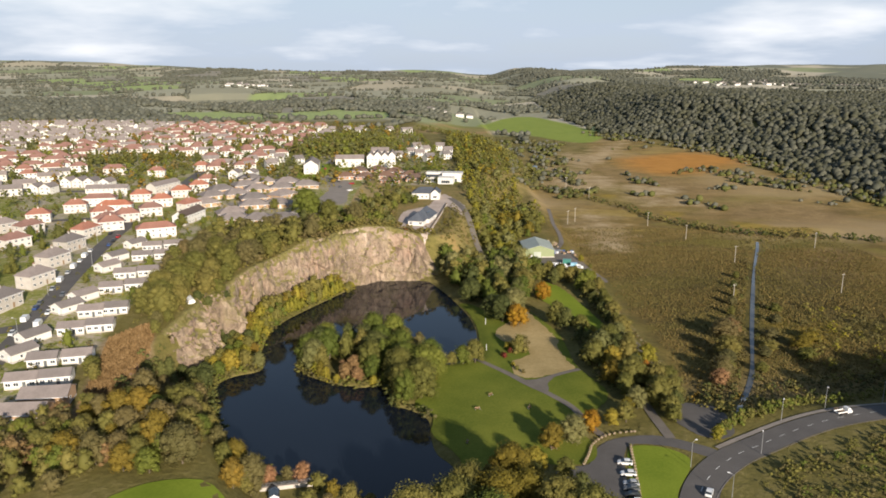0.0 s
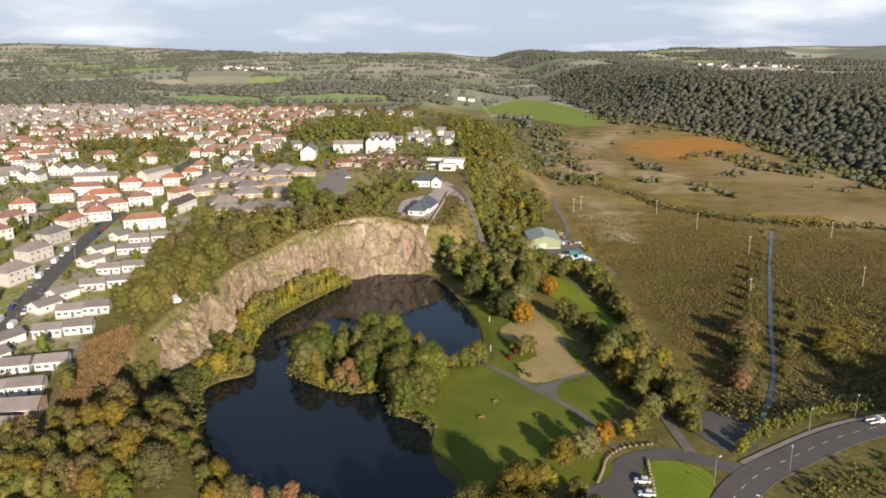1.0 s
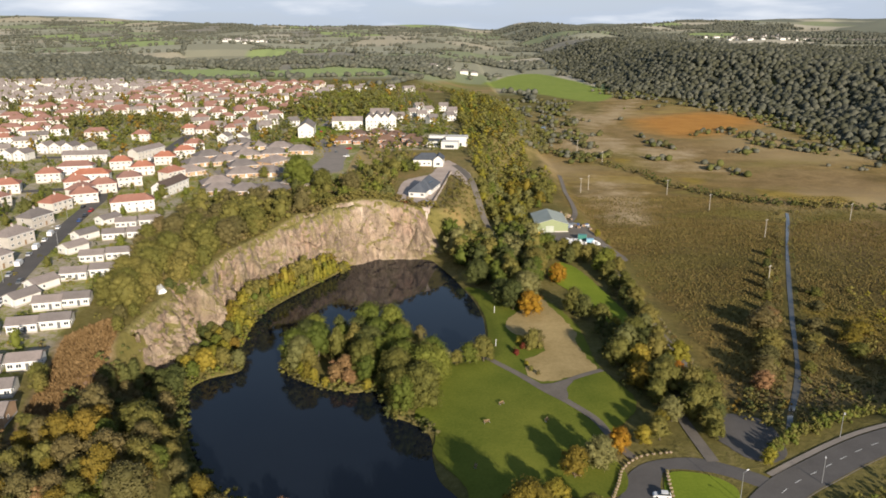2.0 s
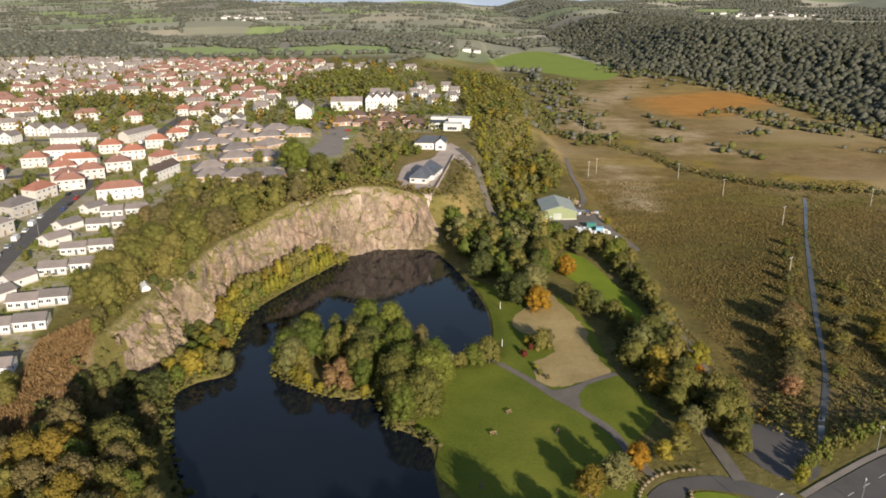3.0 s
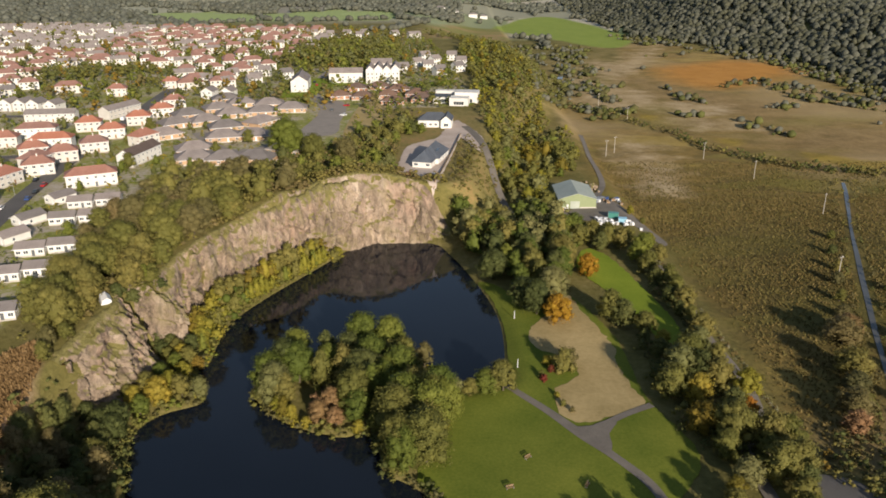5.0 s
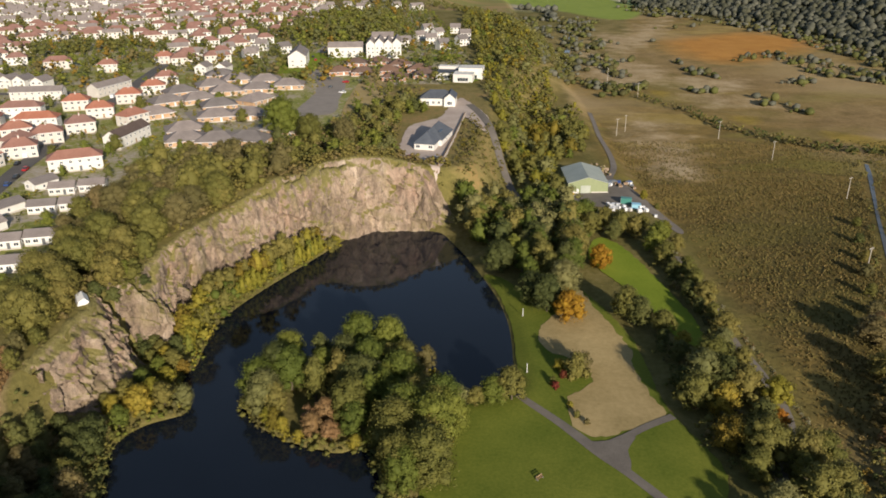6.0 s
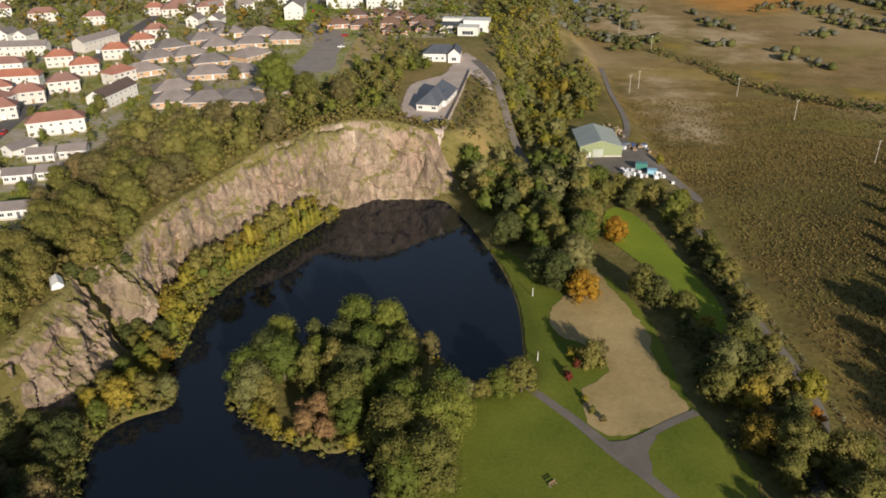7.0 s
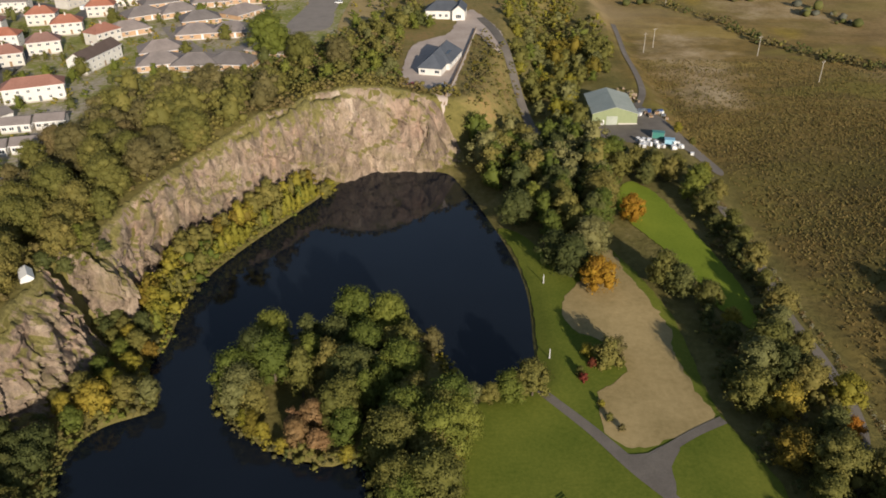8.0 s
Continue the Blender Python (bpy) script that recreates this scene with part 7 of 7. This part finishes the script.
for x, y, h, k, c in [(32, 200, 8, "oak", "gold"), (39, 203, 9, "oak", "grey"), (46, 211, 7, "oak", "orange"), (58, 216, 7, "round", "olive"), (53, 214, 6, "round", "yellow"), (64, 226, 8, "round", "grey"), (60, 222, 6, "round", "gold"), (73, 216, 6, "round", "olive"), (76, 225, 7, "round", "dark"), (72, 236, 8, "round", "olive"), (82, 204, 5, "round", "yellow"), (17.5, 176.5, 14, "oak", "gold"), (26, 186, 8, "oak", "yellow"), (24, 178, 8, "round", "olive"), (33, 182, 7, "round", "olive"), (14, 174, 10, "oak", "gold"), (8, 168, 13, "round", "olive"), (36, 174, 7, "round", "dark"), (14, 162, 15, "oak", "gold"), (22, 166, 13, "oak", "gold"), (4, 158, 15, "oak", "olive"), (28, 160, 14, "oak", "olive"), (-6, 154, 16, "oak", "olive"), (12, 150, 16, "oak", "green"), (36, 156, 14, "oak", "olive"), (24, 148, 15, "oak", "olive")]:
    tree(x, y, h, k, c, where="beside the car park", group="car park trees")
pts, rng = scatter(smooth_line([(56, 243), (64, 231), (72, 233), (76, 244), (76, 262), (75.5, 300), (74, 345), (68, 344), (70, 318), (69, 290), (62, 282), (54, 292), (53, 276), (54, 258)], 3, True), 4.0, 64)
for x, y in pts:
    tree(x, y, rng.uniform(2.0, 5.0), "bush", ["dark", "olive", "scrub", "dark", "brown"][rng.integers(5)], 0.9, where="under the park hedges", group="hedge bushes", solo=False)
# trees along the drain
for x, y, h, k, c, w in [(119, 297, 8.5, "round", "brown", 1.1), (123.5, 303, 6.5, "oak", "heather", 1.0), (113, 278, 8, "oak", "olive", 1.0), (109.5, 270, 6, "round", "scrub", 1.0), (104, 259, 7.5, "round", "brown", 1.05), (99.5, 250, 6, "round", "heather", 1.0), (107, 262, 5, "round", "olive", 1.0), (128, 316, 4.5, "round", "scrub", 0.9), (133, 328, 4.5, "tall", "olive", 1.0), (139, 343, 4.5, "round", "scrub", 0.9), (145, 356, 4, "round", "olive", 0.9), (151, 372, 3.8, "round", "dark", 0.9), (159, 390, 3.6, "round", "olive", 0.9), (127, 277, 4, "round", "scrub", 1.1), (133, 286, 3.5, "bush", "olive", 1.2), (139, 300, 3.6, "bush", "scrub", 1.2), (146, 287, 5, "oak", "gold", 1.3), (154, 296, 4, "bush", "gold", 1.4), (143, 275, 4.5, "oak", "olive", 1.2), (149, 318, 3.5, "bush", "scrub", 1.1), (156, 335, 3.5, "bush", "olive", 1.1), (120, 262, 4, "round", "olive", 1.0)]:
    tree(x, y, h * 1.1, k, c, w * 1.35, where="beside the drain", group="drain trees")
rng = np.random.default_rng(51)
for x, y in smooth_line(DITCH[::-1], 10):
    for side in (-1, 1):
        if rng.random() < 0.72:
            tree(x + side * rng.uniform(2.6, 5.5) - 0.5, y + rng.uniform(-3, 3), rng.uniform(0.9, 2.8), "bush", ["scrub", "dark", "scrub", "olive", "brown"][rng.integers(5)], 1.0, where="beside the drain", group="drain bushes", solo=False)
for x, y in smooth_line([(82, 233), (90, 240), (97, 243), (103, 238)], 6):
    tree(x + rng.uniform(-2, 2), y + rng.uniform(-2, 2), rng.uniform(1.0, 2.4), "bush", ["gold", "straw", "scrub"][rng.integers(3)], 1.1, where="at the corner of the marsh", group="marsh bushes", solo=False)
# bushes in mostly dark leaf colours, standing in for shade on this corner
pts, rng = scatter(smooth_line([(84, 232), (92, 220), (104, 226), (124, 236), (150, 243), (180, 248), (176, 262), (140, 258), (118, 250), (104, 252), (92, 246)], 3, True), 3.4, 62)
for x, y in pts:
    if line_distance(np.array([x]), np.array([y]), smooth_line(DITCH, 4))[0][0] > 2.6:
        tree(x, y, rng.uniform(0.9, 3.0), "bush", ["scrub", "dark", "dark", "scrub", "olive"][rng.integers(5)], 1.15, where="at the corner of the marsh", group="marsh bushes", solo=False)
# unseen tall trees, added to throw long shade over the road and marsh
for x, y, h in [(152, 207, 17), (163, 211, 19), (174, 213, 18), (186, 215, 20), (198, 217, 19), (168, 203, 18)]:
    tree(x, y, h, "oak", "olive", where="on the bank beyond the road", group="roadside trees")
wood(smooth_line([(-106, 150), (-86, 150), (-76, 166), (-60, 171), (-58, 178), (-80, 178), (-106, 174)], 3, True), 5.6, 60, (4, 8), ["oak", "round", "thin"], ["olive", "brown", "olive", "heather", "green"], "in the wood beside the pond", "near wood", False)
rng = np.random.default_rng(52)
for x, y in smooth_line([(112, 672), (121, 655), (148, 600), (158, 560), (180, 520), (211, 498), (240, 488), (280, 478), (330, 470)], 20):
    tree(x + rng.uniform(-4, 4), y + rng.uniform(-6, 6), rng.uniform(2.0, 5.5), "bush", ["dark", "olive", "dark", "brown"][rng.integers(4)], 1.0, where="in the scrub line across the marsh", group="marsh bushes", solo=False)
for x, y in smooth_line([(85, 207), (90, 211), (98, 216), (108, 222), (122, 229), (138, 234), (160, 239), (200, 243)], 13):
    tree(x + rng.uniform(-1, 1), y + 2 + rng.uniform(-1, 2), rng.uniform(2.4, 4.2), "bush", ["green", "olive", "green", "olive"][rng.integers(4)], 0.75, where="in the roadside hedge", group="roadside bushes", solo=False)
pts, rng = scatter([(86, 180), (100, 192), (125, 205), (160, 215), (170, 150), (90, 150)], 3.6, 53)
for x, y in pts:
    tree(x, y, rng.uniform(1.2, 3.0), "bush", ["olive", "brown", "green", "olive"][rng.integers(4)], 1.1, where="on the rough bank by the road", group="roadside bushes", solo=False)
pts, rng = scatter([(130, 250), (145, 280), (170, 340), (230, 330), (300, 280), (260, 250)], 7, 54)
for x, y in pts:
    tree(x, y, rng.uniform(1.5, 4.0), "bush", ["olive", "brown", "yellow", "olive"][rng.integers(4)], 1.1, where="on the marsh", group="marsh bushes", solo=False)
for i, (x, y, h) in enumerate(town_hedges):
    tree(x, y, h, "bush", ["green", "olive", "dark", "olive"][i % 4], 1.3, where="in the gardens of the town", group="town hedges", solo=False)
for i, (x, y) in enumerate(town_trees):
    tree(x, y, 4.5 + (i * 37 % 10) * 0.6, ["round", "oak", "tall"][i % 3], ["green", "olive", "dark", "yellow", "olive"][i % 5], where="in a garden", group="garden trees", solo=False)
built = np.array(BUILT)
roads = [smooth_line(STREET, 4), smooth_line([(-140, 500), (-120, 466), (-109, 458), (-97, 463), (-88, 480), (-76, 492), (-67, 500), (-72, 540), (-82, 575), (-96, 620), (-102, 686), (-100, 751)], 4), np.array([(-188.0, 500), (-225, 545), (-300, 545), (-380, 560)]), np.array([(-181.0, 436), (-205, 448), (-240, 440), (-340, 420)])]
pts, rng = scatter(TOWN, 8.2, 58)
p = np.array(pts)
p = p[(np.abs(p[:, 0]) < 0.68 * p[:, 1] + 20) & (p[:, 1] < 1000)]
gaps = np.array([np.hypot(built[:, 0] - x, built[:, 1] - y).min() for x, y in p])
clear = np.min([line_distance(p[:, 0], p[:, 1], r)[0] for r in roads], axis=0)
open_ground = (gaps > 6.5) & (clear > 6) & ~((p[:, 0] > -95) & (p[:, 0] < -58) & (p[:, 1] > 474) & (p[:, 1] < 596))
for (x, y), gap in zip(p[open_ground], gaps[open_ground]):
    if gap > 11 and rng.random() < 0.4:
        tree(x, y, rng.uniform(4, 8), ["round", "oak", "tall"][rng.integers(3)], ["green", "olive", "olive", "green", "dark"][rng.integers(5)], 1.0, where="in the gardens of the town", group="garden trees", solo=False)
    elif rng.random() < 0.75:
        tree(x, y, rng.uniform(1.4, 3.4), "bush", ["yellow", "green", "olive", "green", "brown"][rng.integers(5)], 1.1, where="in the gardens of the town", group="garden bushes", solo=False)
pts, rng = scatter(TOWN, 17, 65)
for x, y in pts:
    if y > 560 and abs(x) < 0.66 * y and np.hypot(built[:, 0] - x, built[:, 1] - y).min() > 7.5:
        tree(x, y, rng.uniform(6, 11), ["round", "oak", "tall"][rng.integers(3)], ["olive", "green", "dark", "olive", "brown", "gold"][rng.integers(6)], 1.1, where="among the houses of the town", group="town trees", solo=False)
rng = np.random.default_rng(61)
for k in range(90):
    t = rng.random()
    x, y = -122 - 30 * rng.random() - 14 * t, 205 + 175 * t + rng.uniform(-4, 4)
    tree(x, y, rng.uniform(0.9, 1.9), "bush", ["yellow", "green", "olive", "dark"][k % 4], 1.0, where="in a garden", group="garden bushes", solo=False)
for k in range(230):
    x, y = rng.uniform(-172, -80), rng.uniform(405, 600)
    tree(x, y, rng.uniform(1.2, 2.8), "bush", ["yellow", "green", "yellow", "olive"][k % 4], 0.8, where="in a garden", group="garden bushes", solo=False)
for x, y, h, k, c in [(-212, 392, 9, "spire", "dark"), (-207, 398, 8, "spire", "dark"), (-203, 392, 8, "round", "dark"), (-118, 302, 4, "round", "gold"), (-120, 283, 5, "round", "dark"), (-110, 222, 6, "oak", "olive"), (-107, 216, 6, "round", "olive")]:
    tree(x, y, h, k, c, where="beside the gardens", group="garden trees")

for k in range(56):
    t = k / 55
    tree(-335 + 95 * t + rng.uniform(-5, 5), 690 + 30 * t + rng.uniform(-14, 14), rng.uniform(7, 11), ["spire", "round", "tall"][k % 3], ["dark", "dark", "olive", "dark", "gold"][k % 5], 1.1, where="in a belt between the streets", group="belt trees", solo=False)
wood(smooth_line([(-145, 760), (-100, 735), (-58, 725), (-48, 790), (-60, 900), (-120, 960), (-160, 860)], 3, True), 9, 36, (8, 12), ["round", "oak"], ["olive", "olive", "green", "grey"], "in the wood behind the flats", "town wood", False)
wood(smooth_line([(-190, 640), (-150, 630), (-120, 660), (-125, 730), (-170, 760), (-200, 720)], 3, True), 15, 37, (4, 7), ["round", "oak"], ["olive", "green", "dark", "yellow"], "in gardens", "garden trees", False)
for x, y in [(-165, 650), (-148, 668), (-172, 690), (-150, 705), (-130, 690), (-165, 730), (-185, 665), (-40, 720), (-20, 735), (-10, 705), (5, 725), (-30, 750), (-15, 770), (8, 760), (-25, 800), (0, 800)]:
    put(WHITE_HOUSE, x, y, x * 7 % 50)

# ---- far woods, haze put into their leaf colours ----
rng = np.random.default_rng(71)
hx, hy = rng.uniform(240, 1500, 90000), rng.uniform(250, 2300, 90000)
foot = np.interp(hy, [p[1] for p in HILLFOOT], [p[0] for p in HILLFOOT])
keep = (hx > foot + rng.uniform(-6, 30, hx.size)) & (hx < 0.72 * hy + 130) & (hx > 0.12 * hy)
keep &= rng.random(hx.size) < np.where(hy < 1500, 1.0, 0.45)
keep &= ~((hx - foot > 520) & (np.sin(hx / 150) + np.sin(hy / 170) > 0.75))
p = np.column_stack([hx, hy])[keep][:27000]
third = rng.integers(0, 4, len(p))
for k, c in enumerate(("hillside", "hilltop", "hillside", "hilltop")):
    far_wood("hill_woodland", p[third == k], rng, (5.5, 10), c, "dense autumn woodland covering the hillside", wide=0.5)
rng = np.random.default_rng(72)
wx, wy = rng.uniform(-2600, 1700, 200000), 1100 + 3500 * rng.random(200000) ** 1.25
keep = (np.abs(wx) < 0.66 * wy) & (signed(wx, wy, MEADOW) < -6) & (signed(wx, wy, STUBBLE) < -8) & (signed(wx, wy, TOWN) < -4) & (bell(wx, wy, -530, 1890, 130, 170) < 0.25)
keep &= ~((wx > 246) & (wy < 2200))
field, gap = field_at(wx, wy)
belt = np.sin(wx / 170 + 0.9 * np.sin(wy / 240)) + np.sin(wy / 120 + wx / 300 + 1.0) + 0.6 * np.sin(wx / 55 + wy / 71)
wooded = ((FIELD_KIND[field] == 7) | ((wy < 1800) & (wx < 20) & (belt > -0.9))) & (rng.random(wx.size) < 0.4)
keep &= wooded | ((gap < 3.5) & (rng.random(wx.size) < 0.8)) | (rng.random(wx.size) < 0.003)
p = np.column_stack([wx, wy])[keep]
p = p[np.linspace(0, len(p) - 1, min(len(p), 22000)).astype(int)]
half = rng.integers(0, 2, len(p))
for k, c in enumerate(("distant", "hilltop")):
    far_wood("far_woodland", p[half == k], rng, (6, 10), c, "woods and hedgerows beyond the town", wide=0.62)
rng = np.random.default_rng(73)
sx, sy = rng.uniform(60, 420, 7000), rng.uniform(480, 1250, 7000)
clump = np.array([noise.fractal(Vector((a / 60, b / 75, 3.1)), 0.8, 2.0, 4) for a, b in zip(sx, sy)])
keep = (clump > 0.62) & (signed(sx, sy, RUSSET) < -4) & (sx > 96) & (signed(sx, sy, MEADOW) < -3)
edge = (np.abs(sx - np.interp(sy, [p[1] for p in HILLFOOT], [p[0] for p in HILLFOOT]) + 6) < 24) & (clump > -0.3)
scrub = (np.abs(sx - (84 + 0.09 * (sy - 600))) < 40) & (sy > 640) & (sy < 1120) & (clump > 0.12)
band = (np.abs(sy - (1060 + 0.15 * sx)) < 60) & (sx < 160) & (clump > -0.05)
keep |= edge | scrub | band
p = np.column_stack([sx, sy])[keep].tolist()
# lines of bushes along old ditches and banks
for line in ([(252, 793), (296, 821), (292, 738), (304, 715), (318, 691)], [(114, 796), (126, 751), (134, 720)], [(193, 740), (205, 716)], [(80, 680), (101, 816), (128, 989)], [(95, 710), (111, 816), (134, 958)], [(353, 942), (355, 849), (363, 789), (379, 753)], [(318, 789), (323, 736), (334, 713), (326, 676)], [(279, 1165), (313, 1055), (364, 991), (412, 939)], [(104, 681), (130, 662)]):
    line = smooth_line(line, 16)
    p += [(x + rng.normal(0, 4), y + rng.normal(0, 7)) for x, y in line]
p = np.array(p)
pick = rng.integers(0, 3, len(p))
for k, (c, words) in enumerate((("scrub", "low scrub and willow clumps scattered over the marsh"), ("hilltop", "low green scrub clumps scattered over the marsh"), ("dark", "dark gorse and willow bushes on the marsh"))):
    far_wood("marsh_scrub", p[pick == k], rng, (2.0, 5.2), c, words, wide=0.6, core=ICO2)


# ---- far villages ----
def far_houses(name, pts, seed, label):
    rng = np.random.default_rng(seed)
    s = Shape()
    for x, y in pts:
        z = ground(x, y)
        w, d, h = rng.uniform(8, 18), rng.uniform(7, 9), rng.uniform(4, 6)
        s.box(x - w / 2, y - d / 2, z - 2, x + w / 2, y + d / 2, z + h, 0)
        k = len(s.f)
        hip_roof(s, x - w / 2, y - d / 2, x + w / 2, y + d / 2, z + h, 2.6, 0.2)
        for i in range(k, len(s.f)):
            s.m[i] = 1
    return tagged(new(name, s.mesh(name, [RENDER_WHITE, ROOF_GREY])), label, "houses", kind="stuff")


rng = np.random.default_rng(81)
far_houses("far_village", [(1240 + rng.normal(0, 140), 2500 + rng.normal(0, 60)) for _ in range(90)], 1, "white houses of a distant village on the hill")
far_houses("far_village", [(1170 + rng.normal(0, 70), 3000 + rng.normal(0, 50)) for _ in range(40)], 2, "white houses of a distant village on the ridge")
far_houses("far_village", [(-630 + rng.normal(0, 60), 2600 + rng.normal(0, 60)) for _ in range(24)], 3, "white houses of a distant village in the valley")
far_houses("far_farm", [(-20, 1540), (10, 1545), (40, 1540), (60, 1548), (-60, 1560)], 4, "pale farm sheds beyond the meadow")

# ---- reeds ----
rng = np.random.default_rng(91)


def tussocks(name, px, py, mat, size, label):
    z = lie(px, py)
    n = len(px)
    c = np.column_stack([px, py, z])
    vs, fs = [], []
    for k in range(3):
        a = rng.uniform(0, 6.28, n)
        s = size * rng.uniform(0.5, 1.3, n)
        lean = rng.normal(0, 0.35, (n, 2)) * s[:, None]
        ux, uy = np.cos(a) * s * 0.55, np.sin(a) * s * 0.55
        p0 = c + np.column_stack([-ux, -uy, -0.1 * s])
        p1 = c + np.column_stack([ux, uy, -0.1 * s])
        p2 = c + np.column_stack([lean[:, 0] + 0.25 * ux, lean[:, 1] + 0.25 * uy, s])
        vs.append(np.stack([p0, p1, p2], 1).reshape(-1, 3))
    v = np.vstack(vs)
    f = np.arange(len(v)).reshape(-1, 3)
    return tagged(new(name, mesh_of(name, v, f, [mat])), label, "grass", kind="stuff")


mx, my = rng.uniform(84, 260, 40000), rng.uniform(240, 520, 40000)
keep = (signed(mx, my, MARSH) > rng.uniform(0, 16, mx.size)) & (my < 560 - rng.uniform(0, 150, mx.size)) & (line_distance(mx, my, smooth_line(DITCH, 4))[0] > 3) & (np.sin(mx / 11 + np.sin(my / 17)) + np.sin(my / 13) + rng.normal(0, 0.7, mx.size) > -0.2)
tussocks("marsh_reeds", mx[keep], my[keep], LEAF["straw"], 0.55, "brown and straw-coloured reed tussocks on the marsh")
mx, my = rng.uniform(84, 260, 26000), rng.uniform(240, 520, 26000)
keep = (signed(mx, my, MARSH) > rng.uniform(0, 16, mx.size)) & (my < 560 - rng.uniform(0, 150, mx.size)) & (line_distance(mx, my, smooth_line(DITCH, 4))[0] > 3)
tussocks("marsh_grass", mx[keep], my[keep], LEAF["straw"], 0.6, "golden-olive grass tussocks on the marsh")
mx, my = rng.uniform(-120, -94, 9000), rng.uniform(200, 270, 9000)
keep = signed(mx, my, BRACKEN) > 0.3
tussocks("bracken", mx[keep], my[keep], LEAF["heather"], 0.9, "dry pinkish-brown bracken on the bank")
plant_joined()
